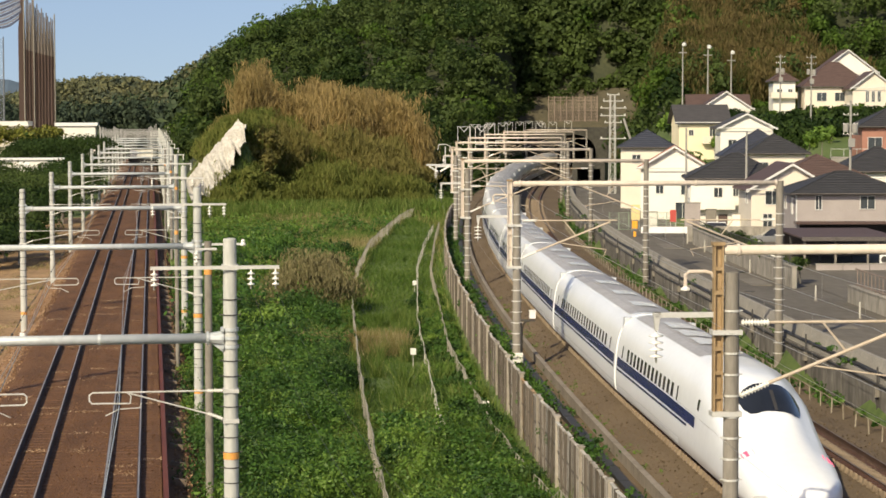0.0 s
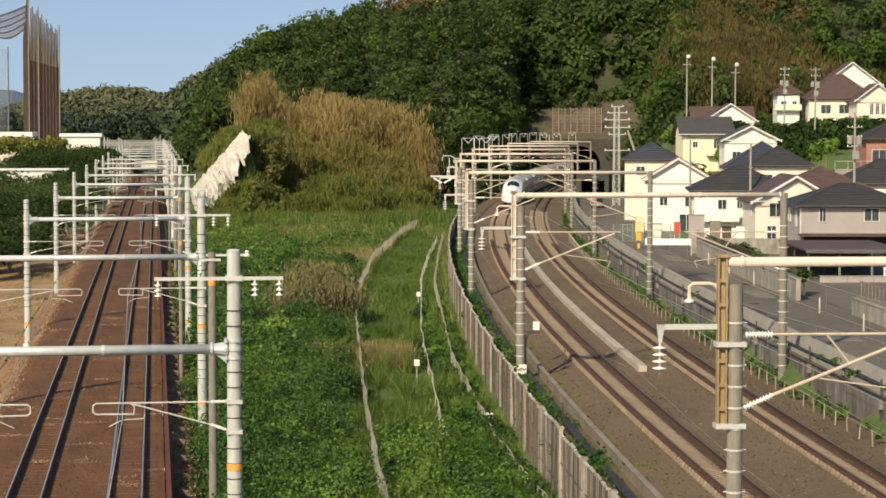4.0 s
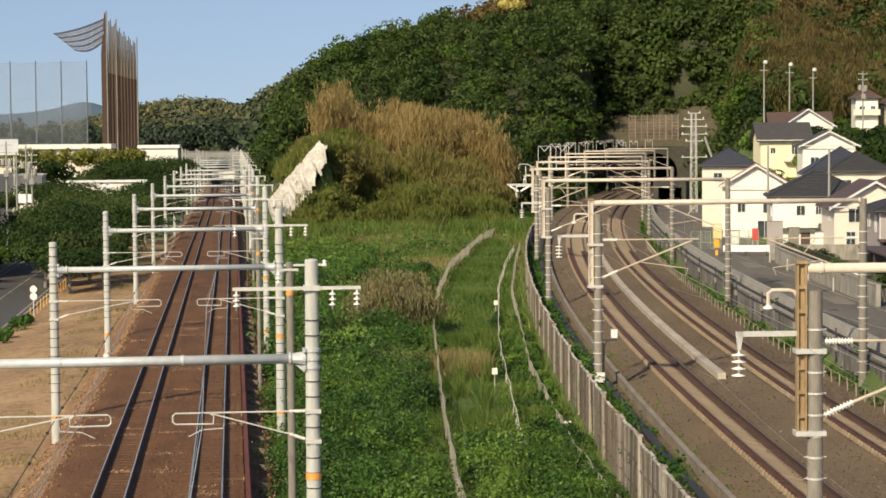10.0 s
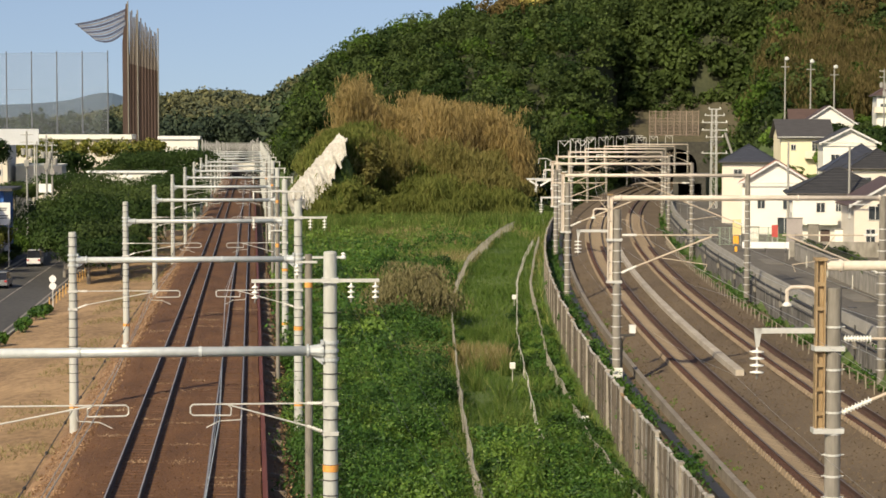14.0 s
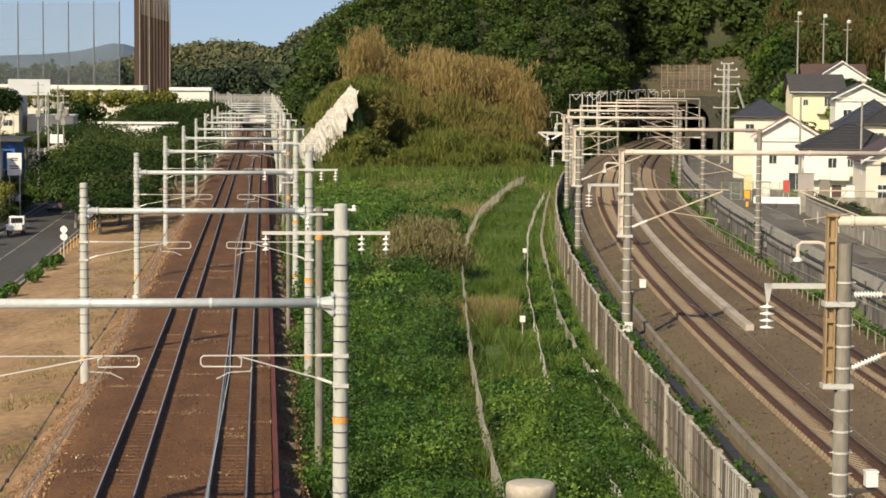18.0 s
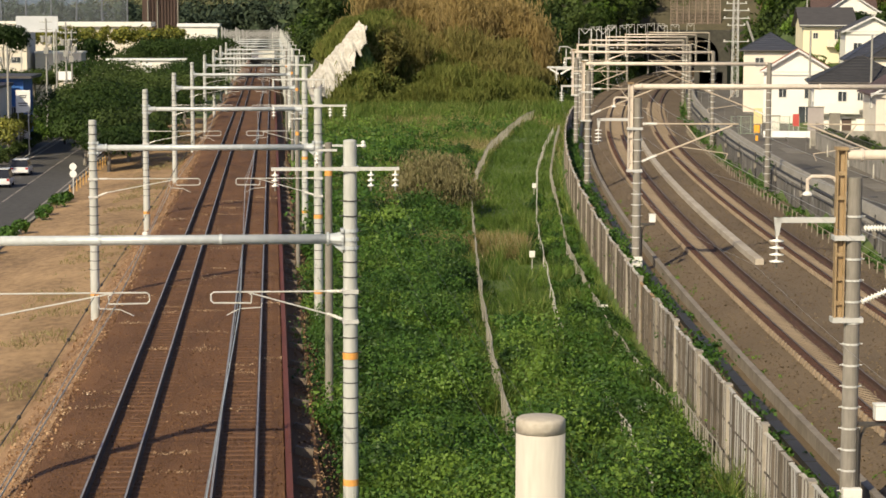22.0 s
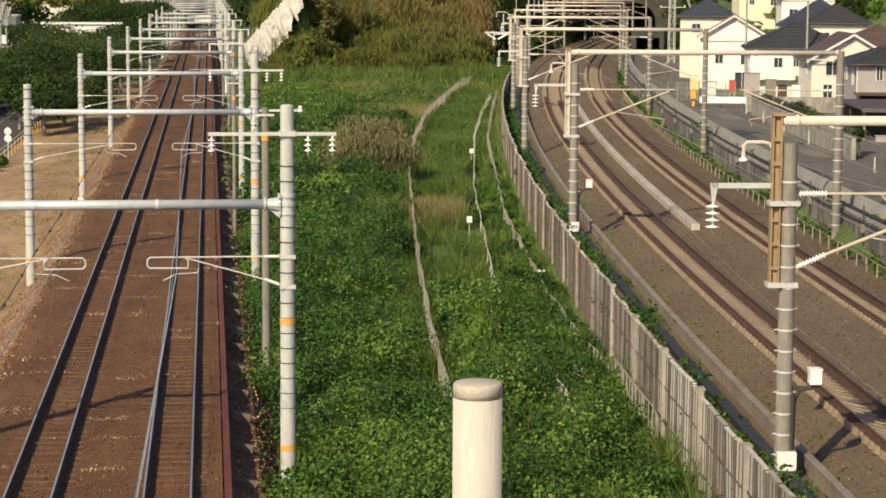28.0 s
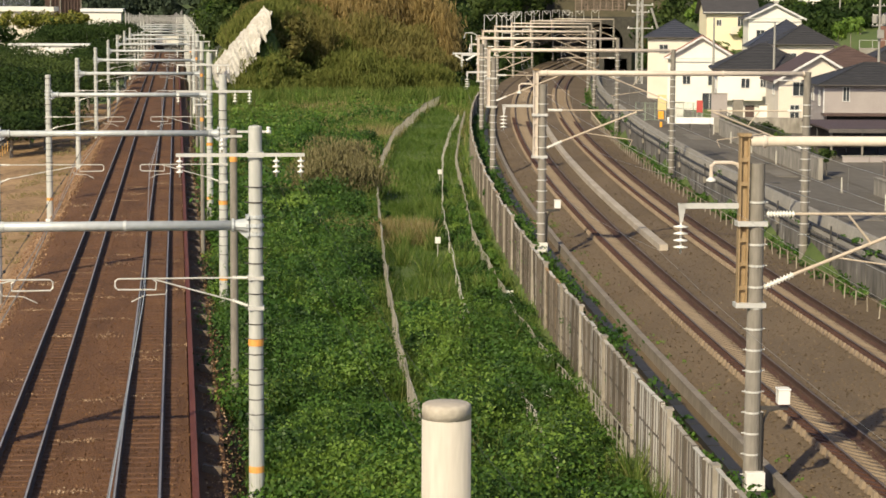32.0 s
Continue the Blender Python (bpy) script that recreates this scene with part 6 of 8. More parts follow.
# the bamboo grove: arching plumes of narrow hanging leaves
def plumes(px, py, pz, height, per, width, length, lean=0.25):
    n = len(px)
    k = np.repeat(np.arange(n), per)
    f = rng.random(n * per) ** 0.6
    bend = rng.normal(0, lean, (n, 2))
    h = height[k] * (0.12 + 0.88 * f)
    spread = (0.25 + 0.9 * np.sin(f * 2.6)) * 0.8
    c = np.stack([px[k] + bend[k, 0] * f ** 2 * height[k] * 0.35 + rng.normal(0, 1, n * per) * spread, py[k] + bend[k, 1] * f ** 2 * height[k] * 0.35 + rng.normal(0, 1, n * per) * spread, pz[k] + h], 1)
    d = unit(np.stack([rng.normal(0, 0.35, n * per), rng.normal(0, 0.35, n * per), np.where(f > 0.86, 0.8, -1.0) + rng.normal(0, 0.3, n * per)], 1))
    w = unit(np.stack([rng.normal(0, 1, n * per), rng.normal(0, 0.5, n * per), np.zeros(n * per)], 1))
    L, W = length * rng.uniform(0.6, 1.4, (n * per, 1)), width * rng.uniform(0.6, 1.4, (n * per, 1))
    return np.stack([c - d * L * 0.5, c + w * W, c + d * L * 0.5, c - w * W], 1)


def grove(name, count, x0, x1, y0, y1, top, material, label, per=60, width=0.13, length=1.5):
    cl = max(8, count // 14)                     # stems stand in clumps
    ccx, ccy, cch = rng.uniform(x0, x1, cl), rng.uniform(y0, y1, cl), rng.uniform(0.72 if name == "brown_bamboo" else 0.42, 1.08, cl)
    own = rng.integers(0, cl, count)
    px, py = ccx[own] + rng.normal(0, 0.9, count), ccy[own] + rng.normal(0, 0.9, count)
    pz = ground_z(px, py)
    want = np.interp(px, [a for a, _ in top], [b for _, b in top]) * cch[own] * rng.uniform(0.82, 1.04, count) - pz * (0 if name == "green_bamboo" else 1)
    tagged(new(name, quads(name, plumes(px, py, pz, np.maximum(want, 2.0), per, width, length), material)), label, "bamboo", kind="stuff")


M_BROWNB = mat("w_bamboo_brown", (0.21, 0.160, 0.056), (0.43, 0.32, 0.135), rough=0.75, scale=0.22, fine=0.9, bump=0, island=0.22, third=(0.40, 0.31, 0.15), translucent=0.45, spec=0.2, stretch=(1, 1, 0.12))
M_OLIVEB = mat("w_bamboo_olive", (0.14, 0.135, 0.036), (0.26, 0.225, 0.075), rough=0.75, scale=0.2, fine=1.0, bump=0, island=0.22, third=(0.28, 0.22, 0.09), translucent=0.45, spec=0.2, stretch=(1, 1, 0.2))
M_GREENB = mat("w_bamboo_green", (0.095, 0.120, 0.024), (0.20, 0.215, 0.052), rough=0.75, scale=0.2, fine=1.0, bump=0, island=0.25, third=(0.19, 0.18, 0.06), translucent=0.45, spec=0.2, stretch=(1, 1, 0.3))
grove("brown_bamboo", 760, 12.5, 43.5, 330, 368, ((12, 17.5), (16, 20.5), (20, 19.2), (24, 18.0), (30, 17.0), (37, 15.5), (41, 14.8), (44, 11)), M_BROWNB, "tall golden-brown bamboo grove with drooping plumes", per=120, width=0.075, length=1.25)
grove("olive_bamboo", 560, 11, 42, 316, 342, ((10, 7), (16, 11.5), (20, 12.3), (24, 11.6), (30, 11), (37, 9.8), (41, 7.5)), M_OLIVEB, "olive bamboo stems before the brown grove", per=110, width=0.075, length=1.1)
grove("green_bamboo", 1150, 8.5, 40, 303, 332, ((6, 1.5), (9, 1.8), (14, 2.6), (18, 5.6), (22, 6.6), (26, 7.4), (32, 7.0), (40, 4.5)), M_GREENB, "dense green bamboo fringe at the grove's foot", per=100, width=0.07, length=0.9)
# brown bamboo behind the upper houses
def hill_grove(name, count, material, label, long):
    px, py = 114 + rng.normal(0, 7.0, count), rng.uniform(366, 434, count)
    px = np.clip(px, 96, 127) + rng.normal(0, 0.6, count)
    tagged(new(name, quads(name, plumes(px, py, ground_z(px, py), rng.uniform(0.6, 1.0, count) * long, 90, 0.10, 1.5), material)), label, "bamboo", kind="stuff")


M_HILLB = mat("w_bamboo_hill", (0.085, 0.072, 0.026), (0.19, 0.145, 0.06), rough=0.8, scale=0.1, fine=0.6, bump=0, island=0.2, third=(0.26, 0.19, 0.085), translucent=0.4, spec=0.1)
M_HILLO = mat("w_bamboo_hill_olive", (0.05, 0.055, 0.016), (0.11, 0.105, 0.034), rough=0.8, scale=0.1, fine=0.6, bump=0, island=0.2, third=(0.15, 0.13, 0.05), translucent=0.4, spec=0.1)
hill_grove("hill_bamboo", 420, M_HILLB, "brown bamboo plumes on the slope above houses", 9.5)
hill_grove("hill_bamboo_olive", 560, M_HILLO, "olive bamboo plumes on the slope above houses", 8.0)
# a yellow-blossomed crown high on the hill
t = thing("yellow_tree", pose(68.5, 520, gz(68.5, 520) + 1.5), "pale yellow blossoming tree on the hill", "tree")
part("crown", quads("crown", crowns([(0, 0, 5)], [3.6], 9, 900, 0.34, 0.7), mat("w_yellow_leaf", (0.30, 0.25, 0.05), (0.48, 0.40, 0.10), rough=0.7, island=0.4, bump=0)), M_WEED, t)
part("trunk", Shape().tube((0, 0, -3), (0, 0, 4.5), 0.3, 0.15, 8), M_SPOLE, t)
# dark shrubs right of the grove
pts = [(x, y, gz(x, y) + r * 0.6) for x, y, r in ((38, 324, 3.0), (42, 322, 2.6), (46, 320, 2.2), (40, 345, 4.0), (45, 350, 4.4), (49, 356, 4.5), (53, 360, 4.6), (36, 318, 1.8))]
tagged(new("dark_thicket", quads("dark_thicket", crowns(pts, [3.4, 3.0, 2.6, 4.4, 4.8, 5, 5, 2.0], 9, 900, 0.34, 1.0), M_LEAFS[0])), "dark green thicket beside the bamboo grove", "thicket", kind="stuff")

# green scrub at the foot of the sprayed slope
pts = [(x, y, gz(x, y) + r * 0.7) for x, y, r in ((11.4, 302, 1.2), (12.8, 303, 1.6), (14.2, 305, 2.4), (15.5, 308, 3.0), (10.0, 301, 0.9), (16.8, 310, 3.4))]
tagged(new("slope_scrub", quads("slope_scrub", crowns(pts, [1.2, 1.6, 2.4, 3.0, 0.9, 3.4], 8, 900, 0.22, 1.2), M_GREENB)), "green scrub below the sprayed slope", "scrub", kind="stuff")
pts = [(14.0, 313, 6.5), (15.6, 314, 8.0), (16.4, 313, 5.5), (17.6, 315, 7.5), (14.6, 311.5, 4.0), (16.0, 311, 2.5)]
tagged(new("slope_thicket", quads("slope_thicket", crowns(pts, [2.2, 2.6, 2.4, 2.6, 2.0, 2.2], 9, 800, 0.22, 1.3), M_OLIVEB)), "olive thicket beside the sprayed slope", "scrub", kind="stuff")
# white sprayed-concrete slope
M_SHOT = mat("shotcrete", (0.30, 0.27, 0.22), (0.62, 0.59, 0.53), rough=0.9, scale=0.7, fine=3.0, bump=1.0, spread=1.3, third=(0.78, 0.75, 0.70))
cols, rows_ = 46, 14
P = []
for i in range(cols):
    s = i / (cols - 1)
    for j in range(rows_):
        v = j / (rows_ - 1)
        rag = 1.1 * noise.noise(Vector((i * 0.5, 3.0, j * 0.1))) + 1.1 * (v > 0.8) * noise.noise(Vector((i * 1.1, 9.0, 0)))
        rough_ = 0.5 * noise.noise(Vector((i * 0.45, j * 0.6, 1.0))) + 0.12 * noise.noise(Vector((i * 1.3, j * 1.6, 5.0)))
        deep = 1.2 + 2.9 * min(1.0, (1 - s) * 2.6) - 1.6 * max(0.0, 0.4 - s)
        P.append((4.65 + 7.95 * s + v * (1.3 + 0.5 * rag), 304 + 6 * s - v * 2.6 + rough_, 2.9 + 8.7 * s - v * (deep + rag + 0.3 * math.sin(i * 0.7)) + rough_))
F = [(i * rows_ + j, i * rows_ + j + 1, (i + 1) * rows_ + j + 1, (i + 1) * rows_ + j) for i in range(cols - 1) for j in range(rows_ - 1)]
nP = len(P)
P += [(x + 0.2, y + 3.0, z - 0.2) for x, y, z in P[:]]
edge = [i * rows_ for i in range(cols)], [i * rows_ + rows_ - 1 for i in range(cols)]
for row in edge:
    F += [(a, b, b + nP, a + nP) for a, b in zip(row, row[1:])]
for i in (0, cols - 1):
    F += [(i * rows_ + j, i * rows_ + j + 1, nP + i * rows_ + j + 1, nP + i * rows_ + j) for j in range(rows_ - 1)]
tagged(part("sprayed_slope", Shape().add(P, F), M_SHOT), "white sprayed-concrete slope above the railway", "slope", kind="structure")

# ---- meadow: grass, weeds and shrubs ----
def meadow_points(n, y0, y1, power=1.0):
    y = y0 + (y1 - y0) * rng.random(n) ** power
    left, right = np.full(n, 2.0), xc(y) - 5.6
    x = left + (right - left) * rng.random(n)
    return x, y


def blades(x, y, height, width, bend=0.35):
    n = len(x)
    z = ground_z(x, y) - 0.03
    a = rng.uniform(0, 2 * np.pi, n)
    w = np.stack([np.cos(a), np.sin(a), np.zeros(n)], 1) * width.reshape(-1, 1)
    lean = np.stack([rng.normal(0, bend, n), rng.normal(0, bend, n), np.ones(n)], 1) * height.reshape(-1, 1)
    p = np.stack([x, y, z], 1)
    return np.stack([p - w, p + w, p + lean + w * 0.15, p + lean - w * 0.15], 1)


def corridor(x, y):
    """The mown strip between the two meadow fences."""
    f1 = np.interp(y, [p[1] for p in F1], [p[0] for p in F1])
    f3 = np.interp(y, [p[1] for p in F3], [p[0] for p in F3])
    return (x > f1 + 0.35) & (x < f3 + 0.2) & (y > 94 + 6 * np.sin(x * 1.3))


def left_side(x, y):
    return x < np.interp(y, [p[1] for p in F1], [p[0] for p in F1]) + 0.2


M_MOWN = mat("w_mown_grass", (0.066, 0.122, 0.020), (0.128, 0.190, 0.038), rough=0.6, scale=0.12, fine=0.9, bump=0, island=0.3, third=(0.23, 0.28, 0.08), translucent=0.4, spec=0.2)
M_GRASS = mat("w_grass_blade", (0.065, 0.112, 0.018), (0.14, 0.20, 0.038), rough=0.6, scale=0.09, fine=0.8, bump=0, island=0.5, third=(0.26, 0.27, 0.09), translucent=0.3, spec=0.25)
M_DRY = mat("w_dry_grass", (0.16, 0.14, 0.05), (0.30, 0.25, 0.12), rough=0.8, scale=0.2, fine=1.5, bump=0, island=0.5, third=(0.38, 0.33, 0.18), translucent=0.2, spec=0.1)
x, y = meadow_points(90000, 60, 150, 1.2)
q1 = blades(x, y, rng.uniform(0.25, 0.75, len(x)) * (0.8 + 0.5 * np.sin(x * 0.9) * np.sin(y * 0.35)), rng.uniform(0.012, 0.03, len(x)))
x, y = meadow_points(95000, 140, 330, 0.9)
q2 = blades(x, y, rng.uniform(0.35, 1.0, len(x)) * (0.8 + 0.4 * np.sin(x * 0.5) * np.sin(y * 0.2)), rng.uniform(0.025, 0.06, len(x)))
qq = np.concatenate([q1, q2])
strip = corridor(qq[:, 0, 0], qq[:, 0, 1])
qs = qq[strip].copy()
qs[:, 2:, 2] = qs[:, :1, 2] + (qs[:, 2:, 2] - qs[:, :1, 2]) * 0.6
tagged(new("mown_grass", quads("mown_grass", qs, M_MOWN)), "brighter short grass strip between the meadow fences", "grass", kind="stuff")
qq = qq[~strip]
tagged(new("meadow_grass", quads("meadow_grass", qq, M_GRASS)), "tall green meadow grass between the railways", "grass", kind="stuff")
# dry tufts in drifts
x, y = meadow_points(60000, 100, 340, 0.9)
keep = ((noise2(x, y * 1.6, 0.06, 7.0) + 0.5 * noise2(x, y * 2, 0.25, 2.0)) > np.where(y > 165, 0.10, 0.36)) & ~corridor(x, y)
keep |= (np.hypot((x - 11.5) / 3.5, (y - 127) / 5) < 1) & (rng.random(len(x)) < 0.9)
x, y = x[keep], y[keep]
tagged(new("dry_grass", quads("dry_grass", blades(x, y, rng.uniform(0.5, 1.2, len(x)), rng.uniform(0.02, 0.05, len(x))), M_DRY)), "pale dry grass drifts in the meadow", "grass", kind="stuff")


def clear(x, y, r):
    """True where a clump of radius r keeps off the fences."""
    ok = x + r < xc(y) - 5.5
    for line in (F1, F2, F3):
        f = np.interp(y, [p[1] for p in line], [p[0] for p in line])
        ok &= (np.abs(x - f) > 0.75 * r + 0.1) | (y < line[0][1] - 1)
    return ok


def weed_bank(name, count, y0, y1, per, size, material, label, keep=None, hgt=0.78, big=1.3):
    x, y = meadow_points(count, y0, y1, 1.1)
    if keep is not None:
        m = keep(x, y)
        x, y = x[m], y[m]
    r = 0.26 + 0.25 * rng.random(len(x)) + big * np.clip(noise2(x, y, 0.22, 6.0) + 0.35 * rng.normal(0, 1, len(x)), 0, 1.1) * 1.1
    m = clear(x, y, r * 0.8)
    x, y, r = x[m], y[m], r[m]
    pts = np.stack([x, y, ground_z(x, y) + r * hgt], 1)
    k = np.repeat(np.arange(len(x)), per)
    e = unit(rng.normal(size=(len(k), 3)) + np.array((0, -0.2, 0.5)))
    pos = pts[k] + e * r[k, None] * np.array((1, 1, 0.9)) * rng.uniform(0.6, 1.1, (len(k), 1))
    q = leaf_quads(pos, unit(e + np.array((0, 0, 0.5)) + rng.normal(0, 0.4, e.shape)), size * rng.uniform(0.5, 1.3, len(k)))
    tagged(new(name, quads(name, q, material)), label, "weeds", kind="stuff")


M_WEED2 = mat("w_weed_bright", (0.070, 0.140, 0.017), (0.165, 0.260, 0.038), rough=0.55, scale=0.2, fine=1.5, bump=0, cell=0.9, island=0.42, third=(0.27, 0.36, 0.08), translucent=0.3, spec=0.35)
weed_bank("leafy_weeds", 2300, 44, 125, 95, 0.062, M_WEED, "thick dark green creeper and weeds", lambda x, y: (noise2(x, y, 0.13) > -0.02) & ~corridor(x, y))
weed_bank("bright_weeds", 1500, 44, 135, 95, 0.062, M_WEED2, "fresh light green broadleaf weeds", lambda x, y: (noise2(x, y, 0.16, 5.0) > 0.10) & ~corridor(x, y))
weed_bank("verge_weeds", 2600, 118, 300, 34, 0.15, M_WEED, "dark green weed clumps in the meadow", lambda x, y: (noise2(x, y, 0.05, 3.0) > 0.0) & (x < xc(y) - 8) & ~corridor(x, y) & (y < 270))
weed_bank("verge_weeds_bright", 1900, 125, 318, 30, 0.15, M_WEED2, "light green weed clumps in the meadow", lambda x, y: (noise2(x, y, 0.06, 13.0) > 0.05) & (x < xc(y) - 8) & ~corridor(x, y))

# ragged tall grass along the grove's foot
n = 26000
x = rng.uniform(5, 44, n)
y = np.interp(x, (5, 14, 40, 44), (296, 300, 303, 306)) + rng.normal(0, 4.5, n)
keep = noise2(x, y, 0.35, 21.0) > -0.15
x, y = x[keep], y[keep]
tagged(new("grove_grass", quads("grove_grass", blades(x, y, rng.uniform(0.8, 2.6, len(x)), rng.uniform(0.03, 0.07, len(x)), 0.3), M_GRASS)), "tall ragged grass at the foot of the bamboo", "grass", kind="stuff")
# tall reedy tufts
tx, ty = meadow_points(130, 46, 150, 1.3)
kx = np.repeat(np.arange(130), 120)
x, y = tx[kx] + rng.normal(0, 0.22, len(kx)), ty[kx] + rng.normal(0, 0.22, len(kx))
tagged(new("reed_tufts", quads("reed_tufts", blades(x, y, rng.uniform(0.7, 1.7, len(kx)), rng.uniform(0.012, 0.028, len(kx)), 0.38), M_GRASS)), "tall arching reed tufts in the weeds", "grass", kind="stuff")
# larger shrub with thin olive twigs
sx_ = 11.5 + rng.normal(0, 1.1, 46)
sy_ = 152.5 + rng.normal(0, 1.3, 46)
tw = plumes(sx_, sy_, np.full(46, -2.2), 4.3 * np.exp(-((sx_ - 11.6) / 2.2) ** 2) * rng.uniform(0.7, 1.05, 46) + 0.5, 420, 0.04, 0.38, lean=0.5)
sh = thing("olive_shrub", pose(0, 0, 0), "twiggy olive-brown shrub in the meadow", "shrub")
part("crown", quads("crown", tw, mat("w_shrub_leaf", (0.12, 0.108, 0.045), (0.23, 0.20, 0.095), rough=0.7, scale=0.6, fine=3, bump=0, island=0.5, third=(0.2, 0.18, 0.09), translucent=0.2, spec=0.2)), M_WEED, sh)
st = Shape()
for i in range(14):
    st.tube((11.5 + 0.25 * math.sin(i * 2.4), 152.5 + 0.3 * math.cos(i * 1.9), -2.3), (11.5 + 1.6 * math.sin(i * 2.4), 152.5 + 1.6 * math.cos(i * 1.9), 0.2 + 0.7 * math.sin(i)), 0.04, 0.015, 5)
part("stems", st, M_SPOLE, sh)

# green edge plants: along the parapet, the noise fence's foot and the guard rail
def strip_plants(name, offs, y0, y1, count, r0, r1, material, label, z0, per=36, size=0.07, gate=None):
    y = rng.uniform(y0, y1, count)
    o = rng.uniform(offs[0], offs[1], count)
    if gate is not None:
        m = gate(y)
        y, o = y[m], o[m]
    s = (3.3036 + 5.326 * y / 100) / 100
    x = xc(y) + o
    yy = y - o * s
    r = rng.uniform(r0, r1, len(y))
    pts = np.stack([x, yy, z0 + r * 0.4], 1)
    k = np.repeat(np.arange(len(y)), per)
    e = unit(rng.normal(size=(len(k), 3)) + np.array((0, 0, 0.4)))
    pos = pts[k] + e * r[k, None] * rng.uniform(0.5, 1.1, (len(k), 1))
    tagged(new(name, quads(name, leaf_quads(pos, unit(e + rng.normal(0, 0.5, e.shape)), size * rng.uniform(0.5, 1.4, len(k))), material)), label, "weeds", kind="stuff")


strip_plants("parapet_weeds", (-4.9, -3.8), 45, 240, 300, 0.25, 0.7, M_WEED, "weeds growing between fence and parapet", 0.0, gate=lambda y: noise2(y, y * 0, 0.08) > -0.1)
strip_plants("ballast_weeds", (-2.85, -1.7), 48, 140, 300, 0.08, 0.22, M_WEED2, "small weeds in the ballast edge", -0.10, per=14, size=0.045, gate=lambda y: noise2(y, y * 0, 0.2, 3.0) > -0.15)
strip_plants("guard_weeds", (7.9, 8.9), 60, 230, 80, 0.14, 0.36, M_WEED, "weeds along the guard rail", -0.1, per=26)

# mounded bushes in the near weeds
M_MOUND = [M_WEED, M_WEED2, mat("w_mound_dark", (0.016, 0.044, 0.008), (0.060, 0.120, 0.02), rough=0.55, scale=0.5, fine=2, bump=0, cell=0.9, island=0.42, third=(0.10, 0.17, 0.04), translucent=0.3, spec=0.3)]
for k, (name, label, count) in enumerate((("weed_mounds", "mounds of green creeper leaves", 60), ("bright_mounds", "mounds of fresh bright leaves", 42), ("dark_mounds", "dark leafy bush mounds among the weeds", 70))):
    x, y = meadow_points(count * 2, 45, 148 if k == 2 else 125, 1.1)
    r = rng.uniform(0.7, 2.0, len(x))
    sel = ~corridor(x, y) & (left_side(x, y) | (y < 95)) & clear(x, y, r)
    x, y, r = x[sel], y[sel], r[sel]
    pts = np.stack([x, y, ground_z(x, y) + 0.58 * r], 1)
    tagged(new(name, quads(name, crowns(pts, r, 12, 1000, 0.064, 0.8), M_MOUND[k])), label, "weeds", kind="stuff")
# the weeds heap up against the noise fence
n = 300
y = 42 + 120 * rng.random(n) ** 1.3
o = -5.75 - rng.random(n) ** 1.4 * 2.4
s_ = (3.3036 + 5.326 * y / 100) / 100
r = rng.uniform(0.45, 0.95, n) * np.interp(y, (45, 80, 160), (1.15, 0.9, 0.7))
pts = np.stack([xc(y) + o - 0.35 * r, y - o * s_, ground_z(xc(y) + o - 0.4, y) + 0.5 * r + np.interp(o, (-7.5, -5.8), (0, 0.35))], 1)
for k, name in enumerate(("fence_creeper", "fence_creeper_bright", "fence_creeper_dark")):
    sel = np.arange(n) % 3 == k
    tagged(new(name, quads(name, crowns(pts[sel], r[sel], 10, 560, 0.062, 1.1), M_MOUND[k])), "leafy creeper heaped against the panel fence", "weeds", kind="stuff")
# rank bushes further down the meadow
n = 150
x, y = meadow_points(n, 88, 215, 1.0)
r = rng.uniform(0.7, 1.9, n) * np.interp(y, (90, 200), (1.0, 1.25))
sel = left_side(x + 0.6 * r, y) & clear(x, y, r) & (noise2(x, y, 0.06, 17.0) > -0.25) & (np.hypot(x - 11.5, y - 127) > 5)
x, y, r = x[sel], y[sel], r[sel]
pts = np.stack([x, y, ground_z(x, y) + 0.52 * r], 1)
for k, name in enumerate(("meadow_bushes", "meadow_bushes_bright", "meadow_bushes_dark")):
    own = np.arange(len(x)) % 3 == k
    tagged(new(name, quads(name, crowns(pts[own], r[own], 11, 640, 0.10, 0.8), M_MOUND[k])), "rank leafy bushes in the meadow", "bushes", kind="stuff")
# weeds behind the noise fence
n = 520
y = 40 + 170 * rng.random(n) ** 1.2
o = rng.normal(-4.35, 0.32, n)
s_ = (3.3036 + 5.326 * y / 100) / 100
keep = noise2(o * 2, y, 0.14, 12.0) > -0.1
pts = np.stack([xc(y) + o, y - o * s_, np.full(n, 0.0)], 1)[keep]
tagged(new("fence_weeds", quads("fence_weeds", crowns(pts, rng.uniform(0.2, 0.5, len(pts)), 6, 60, 0.07, 1.3), M_WEED)), "ragged weeds between fence and track", "weeds", kind="stuff")
# straw along the cross fence
n = 5200
x, y = rng.uniform(8.2, 15.2, n), rng.normal(127, 1.1, n)
keep = noise2(x, y, 0.7, 3.0) > -0.18
x, y = x[keep], y[keep]
tagged(new("straw_band", quads("straw_band", blades(x, y, rng.uniform(0.8, 1.5, len(x)), rng.uniform(0.015, 0.035, len(x)), 0.25), M_DRY)), "pale straw along the rusty cross fence", "grass", kind="stuff")
# understorey that closes the wood's gaps
n = 900
x, y = rng.uniform(8, 200, n), rng.uniform(352, 600, n)
g = ground_z(x, y)
o = x - xc(np.clip(y, 0, 560))
keep = (g > 3) & ~((o > -8) & (o < 20) & (y < 492)) & (np.degrees(np.arctan2(x, y)) < 21.5)
keep &= ~((x > 10) & (x < 46) & (y < 372))
